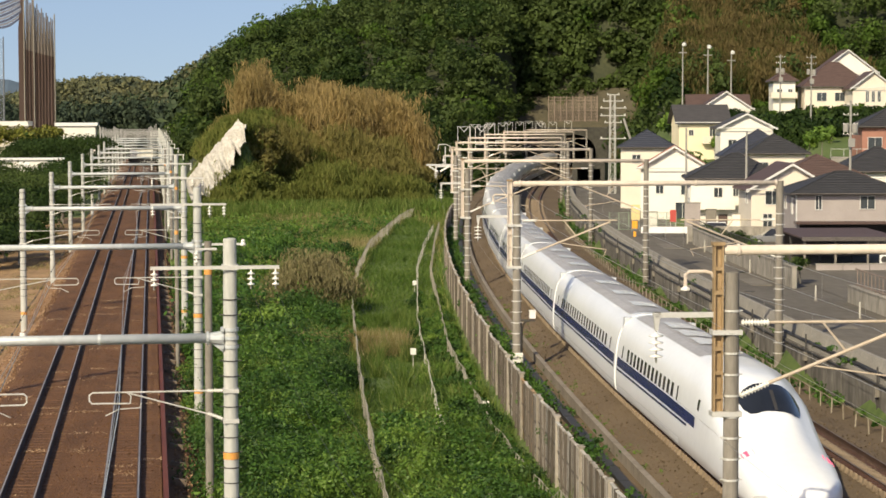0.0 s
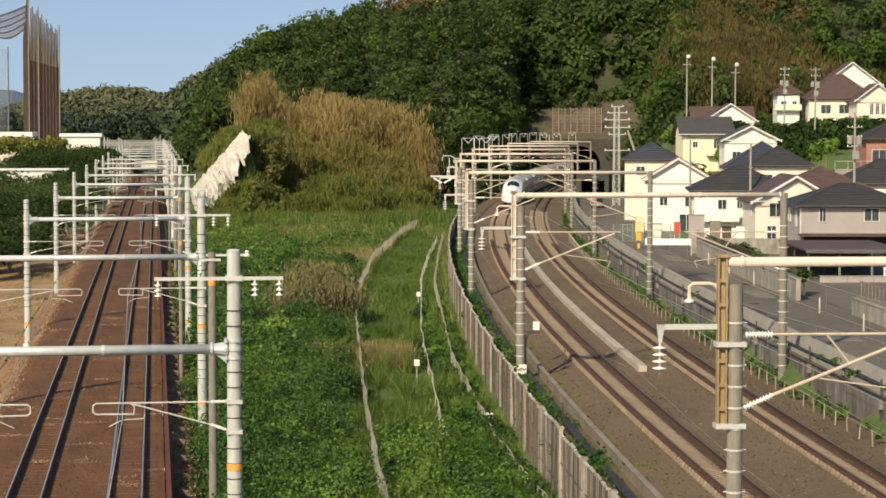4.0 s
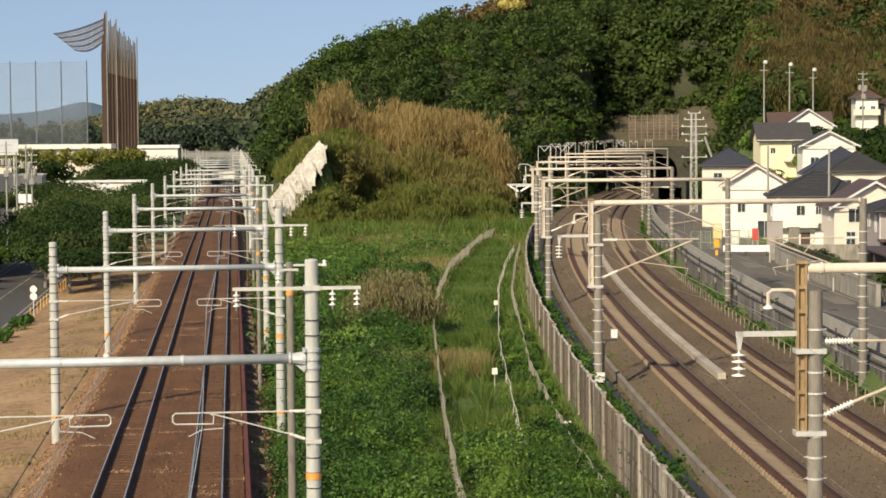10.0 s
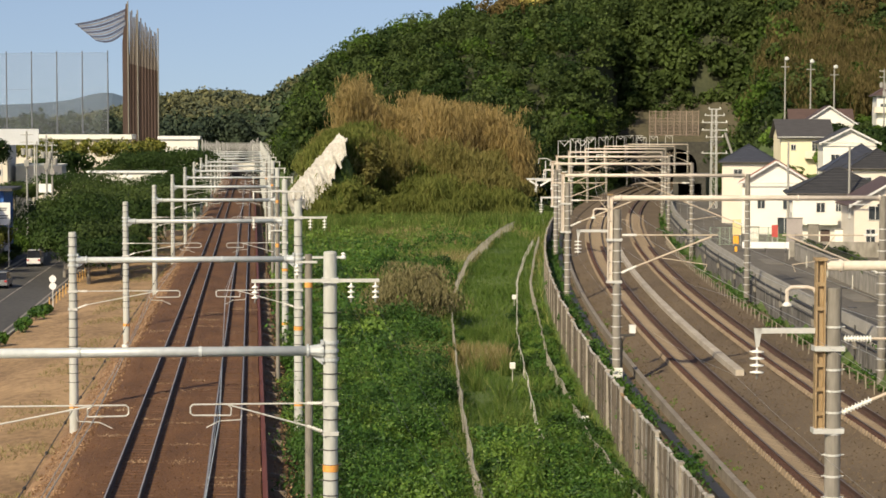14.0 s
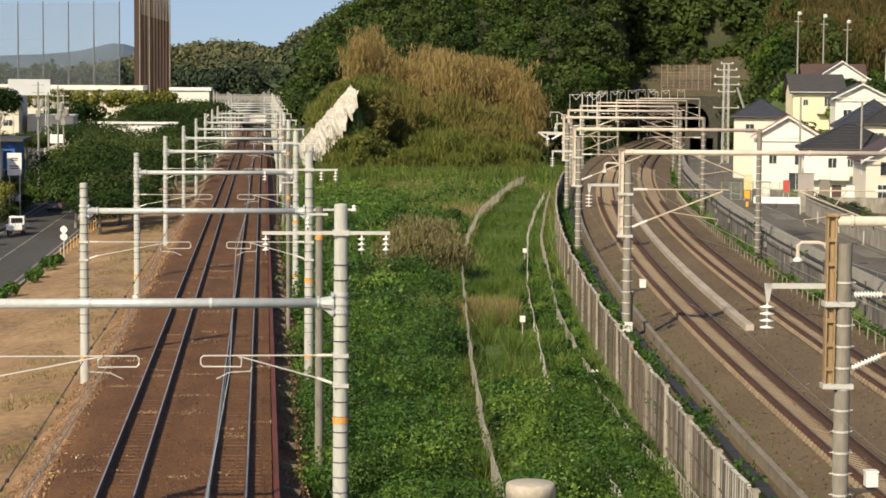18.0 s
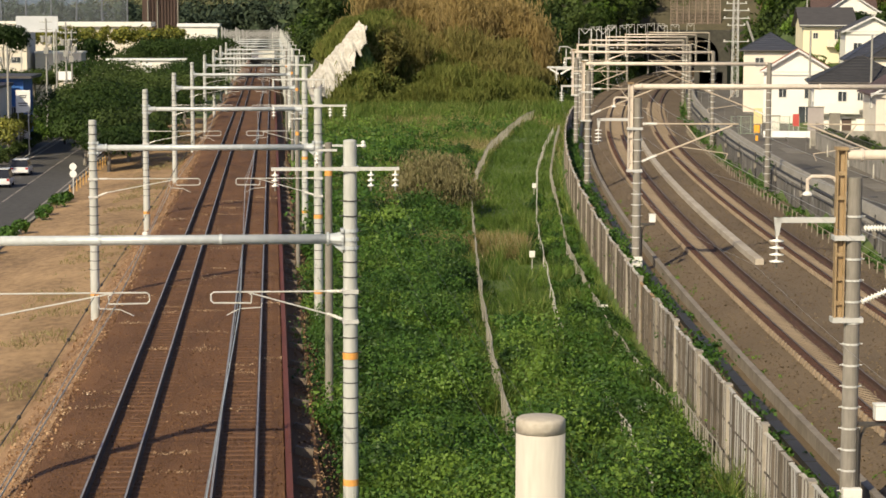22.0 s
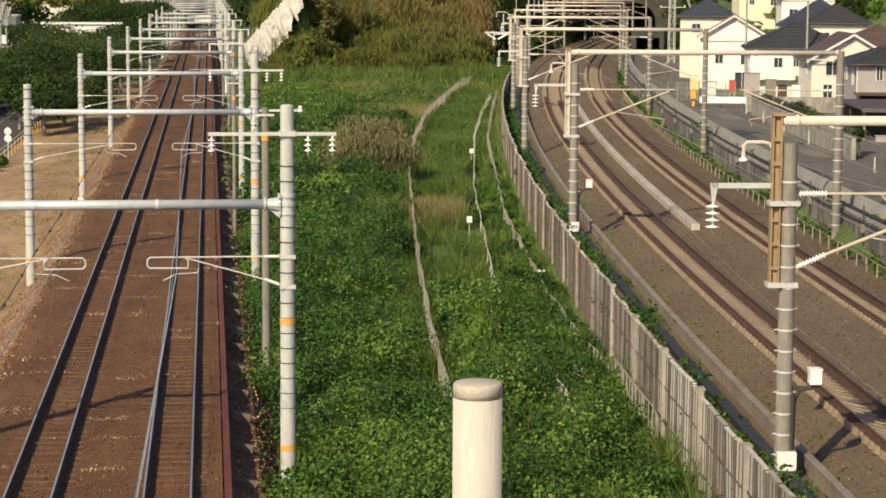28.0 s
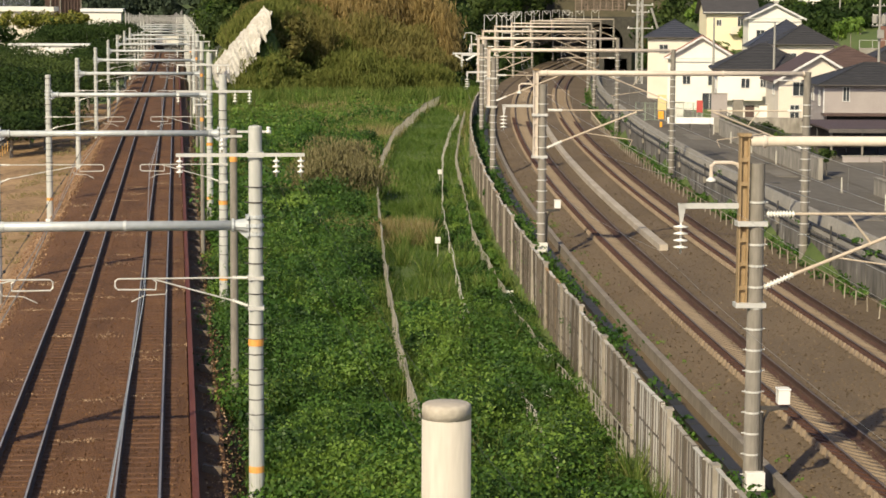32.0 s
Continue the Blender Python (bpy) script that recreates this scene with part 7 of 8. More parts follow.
for a, b, c, d in PLOTS:
    keep &= ~((x > a - 4) & (x < b + 4) & (y > c - 24) & (y < d + 3))
keep &= ~((x > 97) & (x < 128) & (y < 436))
pts = np.stack([x, y, g + 1.0], 1)[keep]
tagged(new("wood_understorey", quads("wood_understorey", crowns(pts, rng.uniform(2.0, 4.4, len(pts)), 7, 90, 0.62, 0.9), M_LEAFS[1])), "leafy understorey between the hillside trees", "woodland", kind="stuff")

# ---- town on the left ----
def tree(x, y, height, spread, material, label, leaves=2600, size=0.24, flat=0.7, trunk_r=0.2, lumps=16):
    z = gz(x, y)
    t = thing("street_tree", pose(x, y, z), label, "tree", "street trees")
    s = Shape().tube((0, 0, -0.4), (0.1, 0, height * 0.35), trunk_r, trunk_r * 0.75, 8)
    for i in range(7):
        a = i * 2.4
        b = Vector((math.cos(a) * spread * 0.6, math.sin(a) * spread * 0.6, height * (0.6 + 0.06 * (i % 3))))
        s.tube((0.1, 0, height * 0.33), b * 0.55 + Vector((0, 0, height * 0.2)), trunk_r * 0.5, trunk_r * 0.3, 6)
        s.tube(b * 0.55 + Vector((0, 0, height * 0.2)), b, trunk_r * 0.3, 0.03, 5)
    part("trunk", s, M_SPOLE, t)
    q = crowns([(0, 0, height * 0.66)], [spread], lumps, leaves, size, flat)
    part("crown", quads("crown", q, material), material, t)
    return t


for x, y, h, s in ((-15.6, 203, 4.6, 3.6), (-12.8, 209, 4.4, 3.4), (-18.8, 214, 5.2, 4.2), (-14.6, 216, 6.0, 4.8), (-19.5, 226, 6.8, 5.4), (-15.2, 232, 6.6, 5.2), (-18.2, 242, 7.6, 6.4), (-46, 326, 9.0, 4.6), (-52, 322, 8.5, 4.6), (-40, 318, 8.0, 4.2), (-36, 326, 8.0, 4.0), (-45, 305, 6.5, 4.0), (-13.5, 244, 7.0, 5.6), (-21.5, 250, 7.4, 6.6), (-15.0, 264, 7.8, 6.4), (-21.5, 270, 7.6, 6.2), (-11.6, 282, 7.8, 5.4),
                   (-18.5, 288, 8.2, 7.0), (-12.6, 306, 8.4, 5.8), (-21.5, 314, 8.6, 6.8), (-12.2, 330, 9, 5.5), (-17.5, 352, 9.4, 6), (-12.2, 360, 9.6, 5.5), (-16.0, 384, 13.0, 7), (-11.8, 396, 13.5, 6), (-22, 390, 12.5, 6), (-28, 330, 9, 6.5), (-24.0, 366, 9.6, 6), (-35, 366, 9.6, 6)):
    tree(x, y, h, s, M_LEAFS[0] if (int(x * 7) % 3) else M_LEAFS[1], "dark green spreading roadside tree", 4600, 0.17, 0.36, lumps=26)
tree(-41.2, 332, 17.0, 4.0, M_LEAFS[0], "tall dark round-headed tree above the roofs", 5200, 0.2, 0.8, 0.22, 22)
M_HEDGE = mat("w_hedge_leaf", (0.10, 0.115, 0.018), (0.22, 0.22, 0.035), rough=0.6, scale=0.3, fine=1.5, bump=0, island=0.5, third=(0.34, 0.30, 0.06), translucent=0.25, spec=0.3)
for x, y, h, s in ((-27.2, 168, 4.2, 1.7), (-27.4, 178, 4.4, 1.8), (-27.0, 188, 4.2, 1.6), (-27.3, 198, 4.8, 2.0), (-26.9, 209, 4.6, 1.8), (-27.1, 220, 4.8, 1.9), (-27.0, 158, 4.2, 1.7), (-27.2, 232, 4.6, 1.9)):
    tree(x, y, h, s, M_HEDGE if int(y) % 3 else M_LEAFS[2], "pruned yellow-green street tree beside the road", 1300, 0.15, 0.9, 0.11, 9)
hy = np.arange(146, 246, 0.9)
tagged(new("verge_hedge", quads("verge_hedge", crowns(np.stack([-27.0 + 0.5 * np.sin(hy * 1.3), hy, -1.7 + 0.35 * np.sin(hy * 0.7)], 1), rng.uniform(0.35, 0.85, len(hy)), 8, 170, 0.11, 1.0), M_LEAFS[1])), "dark low hedge along the town road footway", "hedge", kind="stuff")
sx, sy = rng.uniform(-40, -25.5, 40), rng.uniform(246, 312, 40)
tagged(new("yard_shrubs", quads("yard_shrubs", crowns(np.stack([sx, sy, ground_z(sx, sy) + 0.9], 1), rng.uniform(0.8, 2.0, 40), 8, 260, 0.18, 1.0), M_LEAFS[2])), "green shrubs between the shop yards", "shrubs", kind="stuff")
hx = np.arange(-47, -16.5, 1.1)
tagged(new("tall_hedge", quads("tall_hedge", crowns(np.stack([hx, 402 + 2 * np.sin(hx), np.full(len(hx), 8.1) + 0.5 * np.sin(hx * 2)], 1), rng.uniform(1.7, 2.4, len(hx)), 8, 420, 0.26, 1.2), M_HEDGE)), "tall yellow-green hedge before the long building", "hedge", kind="stuff")
hx = np.arange(-60, -14, 2.6)
tagged(new("hedge_trees", quads("hedge_trees", crowns(np.stack([hx, 396 + 4 * np.sin(hx * 3), np.full(len(hx), 4.0) + 1.2 * np.sin(hx * 2)], 1), rng.uniform(3.0, 4.5, len(hx)), 8, 420, 0.4, 1.2), M_LEAFS[0])), "row of dark trees below the hedge", "trees", kind="stuff")


tagged(part("town_pavement", Shape().box(-36, -26.12, 110, 330, -2.9, -2.47), M_TOWNROAD), "dark paved forecourt and footway beside the road", "pavement", kind="structure")
# road marks and low hedges
M_LINE = mat("worn_line", (0.42, 0.37, 0.32), (0.12, 0.10, 0.09), scale=1.2, fine=9, spread=1.5)
for i in range(40):
    y = 120 + 8.5 * i
    tagged(part("lane_mark", Shape().box(-21.68, -21.54, y, y + 7.4, -2.48, -2.466), M_LINE), "worn white centre line on the town road", "road marking", "lane marks", "structure")
for x in (-18.25, -25.35):
    tagged(part("edge_line", Shape().box(x - 0.08, x + 0.08, 60, 420, -2.545, -2.53), M_LINE), "worn white edge line on the town road", "road marking", kind="structure")
kerb = thing("road_kerb", pose(0, 0, 0), "grey concrete kerb beside the town road", "kerb", kind="structure")
for i in range(60):
    for x in (-17.6, -26.0):
        part("kerb_stone", Shape().box(x - 0.1, x + 0.1, 60 + 5 * i, 64.95 + 5 * i, -2.9, -2.42), M_CONCRETE, kerb)
for x, y, r in ((-17.4, 140, 0.8), (-17.2, 146, 0.7), (-16.9, 156, 0.55), (-17.0, 160, 0.6), (-16.8, 166, 0.7), (-16.6, 170, 0.65), (-16.6, 173, 0.5), (-18, 134, 0.7)):
    t = thing("low_bush", pose(x, y, gz(x, y)), "low green roadside bush", "bush", "roadside bushes")
    part("leaves", quads("leaves", crowns([(0, 0, r * 0.8)], [r], 8, 420, 0.12, 1.1), M_WEED), M_WEED, t)
    part("stump", Shape().tube((0, 0, -0.3), (0, 0, r), 0.06, 0.03, 6), M_SPOLE, t)
M_STAKE = mat("orange_stake", (0.55, 0.30, 0.08), (0.65, 0.40, 0.14))
for i in range(14):
    y = 176 + 3.1 * i
    t = part("fence_stake", Shape().tube((-16.7, y, -2.9), (-16.7, y, -1.5), 0.045, n=6), M_STAKE)
    tagged(t, "slim ochre stake along the road verge", "stake", "verge stakes")
sg = thing("round_sign", pose(-16.6, 178, -2.5), "pair of round road signs on a grey post", "road sign")
part("post", Shape().tube((0, 0, -0.3), (0, 0, 2.7), 0.045, n=8), M_TUBE, sg)
for z in (2.35, 1.75):
    part("disc", Shape().tube((0, -0.07, z), (0, -0.05, z), 0.3, n=18), M_BOX, sg, "round sign disc")
mk = thing("crossing_marker", pose(-7.6, 126.5, -1.6), "white box on a red and white stand", "marker")
part("stand", Shape().tube((-0.15, 0, 0), (0, 0, 0.7), 0.05, n=6).tube((0.15, 0, 0), (0, 0, 0.7), 0.05, n=6), mat("red_paint", (0.45, 0.05, 0.04), (0.55, 0.08, 0.06)), mk, "red stand")
part("box", Shape().box(-0.17, 0.17, -0.12, 0.12, 0.65, 1.15), M_BOX, mk, bevel=0.02)


def block(name, x0, x1, y0, y1, z0, z1, wall, roof, label, wins=(), roof_h=0.35, over=0.3, turn=0):
    t = thing(name, pose((x0 + x1) / 2, y0, z0, 0, 0, turn), label, "building", "town buildings")
    w, d, h = x1 - x0, y1 - y0, z1 - z0
    part("wall", Shape().box(-w / 2, w / 2, 0, d, -1, h), wall, t)
    part("roof", Shape().box(-w / 2 - over, w / 2 + over, -over, d + over, h, h + roof_h), roof, t)
    for x, z, ww, hh in wins:
        window_on(t, x, z, ww, hh)
    return t


# restaurant with a dark sign band
M_SIGNDARK = mat("dark_sign", (0.035, 0.025, 0.022), (0.055, 0.042, 0.036), rough=0.5)
r = block("restaurant", -39.6, -28.8, 225, 238, -2.6, 4.7, M_WCREAM, M_SIGNDARK, "cream two-storey restaurant with a dark sign band", ((0.8, 4.2, 2.2, 0.9), (4.0, 4.2, 2.2, 0.9), (4.0, 1.0, 2.0, 1.0), (1.0, 1.0, 2.0, 1.0), (-3, 4.2, 2.2, 0.9)), 0.3, 0.25)
part("sign_band", Shape().box(1.1, 4.1, -0.5, 3.0, 7.4, 8.9), M_SIGNDARK, r, "dark brown sign band")
part("sign_side", Shape().box(4.1, 5.5, -0.8, 1.2, 4.7, 8.8), M_SIGNDARK, r, "dark hanging sign")
txt = bpy.data.curves.new("sign_text", "FONT")
txt.body, txt.size, txt.extrude, txt.align_x = "とんかつ", 0.8, 0.03, "CENTER"
tmp = new("sign_lettering", txt)
dg = bpy.context.evaluated_depsgraph_get()
letters = bpy.data.meshes.new_from_object(tmp.evaluated_get(dg))
bpy.data.objects.remove(tmp)
letters.materials.clear()
letters.materials.append(M_WHITE)
part("sign_lettering", letters, M_WHITE, r, "white lettering").matrix_basis = pose(2.75, -0.54, 7.8, 90)
part("upper_sign", Shape().box(0.8, 3.0, 0.4, 0.8, 8.9, 9.8), M_WHITE, r, "white roof sign")
for i in range(3):
    part("sign_bar", Shape().box(1.0, 2.7, 0.35, 0.4, 9.05 + 0.24 * i, 9.15 + 0.24 * i), M_RRED, r, "red lettering bar")
part("roof_gable", Shape().add([(-5.8, 0, 7.8), (0.2, 0, 7.8), (-2.8, 0, 9.8), (-5.8, 12, 7.8), (0.2, 12, 7.8), (-2.8, 12, 9.8)], [(0, 1, 2), (5, 4, 3), (1, 4, 5, 2), (3, 0, 2, 5)]), M_RBROWN, r, "brown tiled roof")
# blue shop
M_BLUEW = mat("blue_wall", (0.035, 0.13, 0.42), (0.05, 0.18, 0.52), rough=0.5, scale=0.6, fine=8, bump=0.03)
b = block("blue_shop", -30.3, -27.6, 239, 248, -2.6, 5.4, M_BLUEW, M_RGREY, "bright blue shop with a grey canopy roof", ((0.2, 3.2, 1.2, 1.6), (0.2, 0.6, 1.6, 1.6)), 0.3, 1.0)
part("stair", Shape().box(0.9, 2.1, -1.2, 0, 0, 0.2).box(0.9, 2.1, -1.2, -1.1, 0.2, 3.6), M_WHITE, b, "white outside stair rail")
sb = thing("sign_board", pose(-26.5, 229, -2.6), "tall white roadside sign board on posts", "sign")
for x in (-0.55, 0.55):
    part("post", Shape().tube((x, 0, -0.3), (x, 0, 4.9), 0.07, n=8), M_TUBE, sb)
part("board", Shape().box(-0.76, 0.76, -0.1, 0.1, 4.65, 7.05), M_WHITE, sb, "white board", bevel=0.02)
for z, w in ((6.4, 0.8), (6.2, 0.65), (5.6, 1.0), (5.35, 0.85)):
    part("lettering_bar", Shape().box(-w / 2, w / 2, -0.115, -0.1, z, z + 0.11), M_BOLT, sb, "grey lettering bar")
for x, y, z, w, h in ((-28.9, 300, 3.4, 1.8, 1.2), (-24.0, 250, 0.0, 1.0, 0.8), (-27.3, 290, 0.2, 2.2, 1.6), (-19.2, 330, 3.6, 1.4, 1.6)):
    t = thing("small_sign", pose(x, y, -2.6), "small white shop sign on a post", "sign", "shop signs")
    part("post", Shape().tube((0, 0, 0), (0, 0, z + 2.6), 0.07, n=8), M_TUBE, t)
    part("board", Shape().box(-w / 2, w / 2, -0.08, 0.08, z + 2.6, z + 2.6 + h), M_WHITE, t)
# cream apartment block and the long white halls
block("apartment_block", -62.0, -39.2, 345, 358, -2.6, 11.0, M_WCREAM, M_WWHITE, "long cream three-storey building with small windows", [(x, z, 1.7, 0.9) for z in (11.0, 7.4, 3.8) for x in (-9.4, -6.2, -3.0, 0.2, 3.4, 6.6, 9.8)], 0.4, 0.2)
block("apartment_annex", -38.4, -31.0, 350, 358, -2.6, 6.2, M_WCREAM, M_WWHITE, "lower cream annex with stepped roof", ((0.5, 2.0, 1.6, 1.0),), 0.3, 0.2)
bx = block("white_billboard", -40.6, -34.0, 343, 343.5, 10.7, 12.2, M_SKIRT, M_SKIRT, "long pale grey roof billboard", (), 0.05, 0.0)
part("billboard_frame", Shape().tube((-2.6, 0.3, -13.2), (-2.6, 0.3, 0), 0.1, n=6).tube((2.6, 0.3, -13.2), (2.6, 0.3, 0), 0.1, n=6), M_TUBE, bx)
block("long_hall", -95.0, -24.6, 424, 440, -2.6, 10.2, M_WCREAM, M_WWHITE, "long low white hall of a golf range", ((20, 9.5, 3, 1.2), (10, 9.5, 3, 1.2)), 0.9, 0.8)
block("white_hall", -18.3, -10.8, 424, 438, -2.6, 10.2, M_WWHITE, M_WHITE, "white flat-roofed hall behind trees", (), 0.6, 0.4)
for x, y, z, w, d in ((-20.0, 340, 5.3, 12.0, 5.0), (-37.5, 285, 1.5, 6.0, 6.0)):
    block("shed", x - w / 2, x + w / 2, y, y + d, -2.6, z, M_WWHITE, M_WHITE, "white shed with a flat pale roof", ((0, 1.6, 1.6, 1.0),), 0.25, 0.35)
for x, y, top, can in ((-28.2, 219, 9.0, False), (-27.2, 222, 9.2, False), (-27.4, 262, 12.0, True), (-25.8, 270, 11.5, True), (-26.6, 286, 10.5, True), (-30.0, 300, 10.5, False), (-36, 262, 11, True), (-41, 300, 11.5, False)):
    utility_pole(x, y, top, can=can, arms=3)

# ---- golf range net and its dark tower ----
M_DRAPE = mat("brown_net", (0.045, 0.028, 0.022), (0.085, 0.052, 0.042), rough=0.9, scale=0.4, fine=5.0, stretch=(1, 1, 0.06))
M_DRAPE2 = mat("pale_net", (0.095, 0.078, 0.066), (0.18, 0.15, 0.125), rough=0.9, scale=0.6, fine=6.0, stretch=(1, 1, 0.06))
tw = thing("net_tower", pose(-27.0, 520, 0), "tall brown net tower of a golf range with bundled nets", "net tower")
part("drape", Shape().sweep([(-4.3, -3.0), (-4.3, 33.0), (-3.4, 42.5), (-3.0, 42.5), (-2.6, 24.0), (-2.4, -3.0)], [(Vector((0, 0, 0)), Vector((1, 0, 0))), (Vector((0, 2.5, 0)), Vector((1, 0, 0)))], closed=True), M_DRAPE, tw, "dark brown gathered net")
for i in range(18):
    x = -2.4 + 0.37 * i
    top = 40.5 - 0.33 * i
    part("net_fold", Shape().tube((x, 0.3 * (i % 2), -3), (x, 0.3 * (i % 2), 28 - 0.1 * i), 0.24, n=6), M_DRAPE, tw)
    part("net_fold", Shape().tube((x, 0.3 * (i % 2), 28 - 0.1 * i), (x * 0.97, 0.3 * (i % 2), top + 0.8 * math.sin(i * 2)), 0.22, 0.14, 6), M_DRAPE2, tw, "paler bundled net")
for x in (-2.9, -0.6, 4.3):
    part("mast", Shape().tube((x, -0.5, -3), (x, -0.5, 43 - abs(x + 2.9) * 0.9), 0.16, n=8), M_SPOLE, tw)
M_WING = [mat("blue_grey_net", (0.045, 0.05, 0.085), (0.09, 0.10, 0.15), rough=0.9), mat("pale_net_strip", (0.15, 0.155, 0.19), (0.24, 0.245, 0.28), rough=0.9)]
for i in range(9):
    # one sagging strip of the rolled net, from the tower out to its free end
    k0, k1 = i / 9, (i + 0.92) / 9
    pts = []
    for q in [j / 8 for j in range(9)]:
        sag = -1.4 * math.sin(q * math.pi) * (0.4 + 0.6 * k0)
        for kk in (k0, k1):
            pts.append(Vector((-3.5 - (12.2 - 5.2 * kk) * q, 0.2 * math.sin(i), 41.2 - 5.6 * kk - (3.6 - 1.4 * kk) * q + sag)))
    n2 = len(pts)
    pts += [p + Vector((0, 0.12, 0)) for p in pts]
    F2_ = [(2 * j, 2 * j + 1, 2 * j + 3, 2 * j + 2) for j in range(8)]
    part("wing_strip", Shape().add(pts, F2_ + [tuple(n2 + v for v in f[::-1]) for f in F2_]), M_WING[i % 2], tw, "blue-grey strip of rolled net")
M_NET = bpy.data.materials.new("thin_net")
M_NET.use_nodes = True
nn = M_NET.node_tree.nodes
mixn, clear = nn.new("ShaderNodeMixShader"), nn.new("ShaderNodeBsdfTransparent")
nn["Principled BSDF"].inputs["Base Color"].default_value = (0.16, 0.18, 0.21, 1)
mixn.inputs["Fac"].default_value = 0.26
M_NET.node_tree.links.new(clear.outputs[0], mixn.inputs[1])
M_NET.node_tree.links.new(nn["Principled BSDF"].outputs[0], mixn.inputs[2])
M_NET.node_tree.links.new(mixn.outputs[0], nn["Material Output"].inputs["Surface"])
M_MAST = mat("mast_steel", (0.09, 0.10, 0.12), (0.15, 0.16, 0.18), rough=0.6)
for i in range(16):
    x = -35.5 - 6.4 * i
    t = thing("net_mast", pose(x, 530 + 2 * i, 0), "slim grey steel mast holding a golf range net", "mast", "net masts")
    part("mast", Shape().tube((0, 0, -3), (0, 0, 31.5), 0.26, 0.13, 8), M_MAST, t)
    if i < 15:
        part("net", Shape().add([(0, 0, -2), (-6.4, 2, -2), (-6.4, 2, 31), (0, 0, 31)], [(0, 1, 2, 3)]), M_NET, t, "thin grey net")
    part("stay", Shape().tube((0, 0, 31), (-6.4, 2, 31), 0.03, n=4).tube((0, 0, 22), (-6.4, 2, 22), 0.02, n=4), M_MAST, t)


# ---- road vehicles ----
M_CARWHITE = mat("car_white", (0.68, 0.68, 0.68), (0.74, 0.74, 0.74), rough=0.25, bump=0)
M_CARGREY = mat("car_grey", (0.16, 0.165, 0.17), (0.2, 0.205, 0.21), rough=0.3, bump=0)
M_TYRE = mat("tyre", (0.015, 0.015, 0.015), (0.025, 0.025, 0.025), rough=0.8)
M_TAILRED = mat("lamp_red", (0.35, 0.02, 0.02), (0.4, 0.03, 0.03), rough=0.3)


def vehicle(name, paint, label, L=4.2, W=1.68, H=1.5, hood=1.0, boot=0.5, belt=0.85):
    t = thing(name, pose(0, 0, 0), label, "car", "road vehicles")
    prof = [(-L / 2, 0.3), (-L / 2, belt * 0.95), (-L / 2 + boot, belt), (L / 2 - hood, belt), (L / 2 - 0.1, belt * 0.8), (L / 2, 0.5), (L / 2, 0.3)]
    k = len(prof)
    s = Shape().add([(sx * W / 2, y, z) for sx in (-1, 1) for y, z in prof], [tuple(range(k - 1, -1, -1)), tuple(range(k, 2 * k))] + [(i, (i + 1) % k, k + (i + 1) % k, k + i) for i in range(k)])
    part("body", s, paint, t, bevel=0.06)
    y0, y1 = -L / 2 + boot * 0.4, L / 2 - hood
    top = [(y0, belt - 0.02), (y0 + 0.35, H), (y1 - 0.75, H), (y1, belt - 0.02)]
    part("cabin", Shape().add([(sx * W / 2 * (0.97 if z < 1.0 else 0.82), y, z) for sx in (-1, 1) for y, z in top], [(3, 2, 1, 0), (4, 5, 6, 7), (0, 1, 5, 4), (1, 2, 6, 5), (2, 3, 7, 6)]), M_GLASS, t, "dark car windows")
    part("roof", Shape().box(-W * 0.41, W * 0.41, y0 + 0.3, y1 - 0.7, H - 0.02, H + 0.03), paint, t, bevel=0.02)
    for sx in (-1, 1):
        for y in (-L * 0.3, L * 0.31):
            wh = part("wheel", Shape().tube((sx * (W / 2 - 0.18), y, 0.3), (sx * (W / 2 + 0.01), y, 0.3), 0.3, n=14), M_TYRE, t)
            part("rim", Shape().tube((sx * (W / 2), y, 0.3), (sx * (W / 2 + 0.02), y, 0.3), 0.18, n=10), M_TUBE, wh)
        part("tail_lamp", Shape().box(sx * W * 0.4 - 0.12, sx * W * 0.4 + 0.12, -L / 2 - 0.015, -L / 2 + 0.03, 0.62, 0.8), M_TAILRED, t)
    part("plate", Shape().box(-0.17, 0.17, -L / 2 - 0.02, -L / 2, 0.42, 0.58), M_BOX, t, "plain pale plate")
    return t


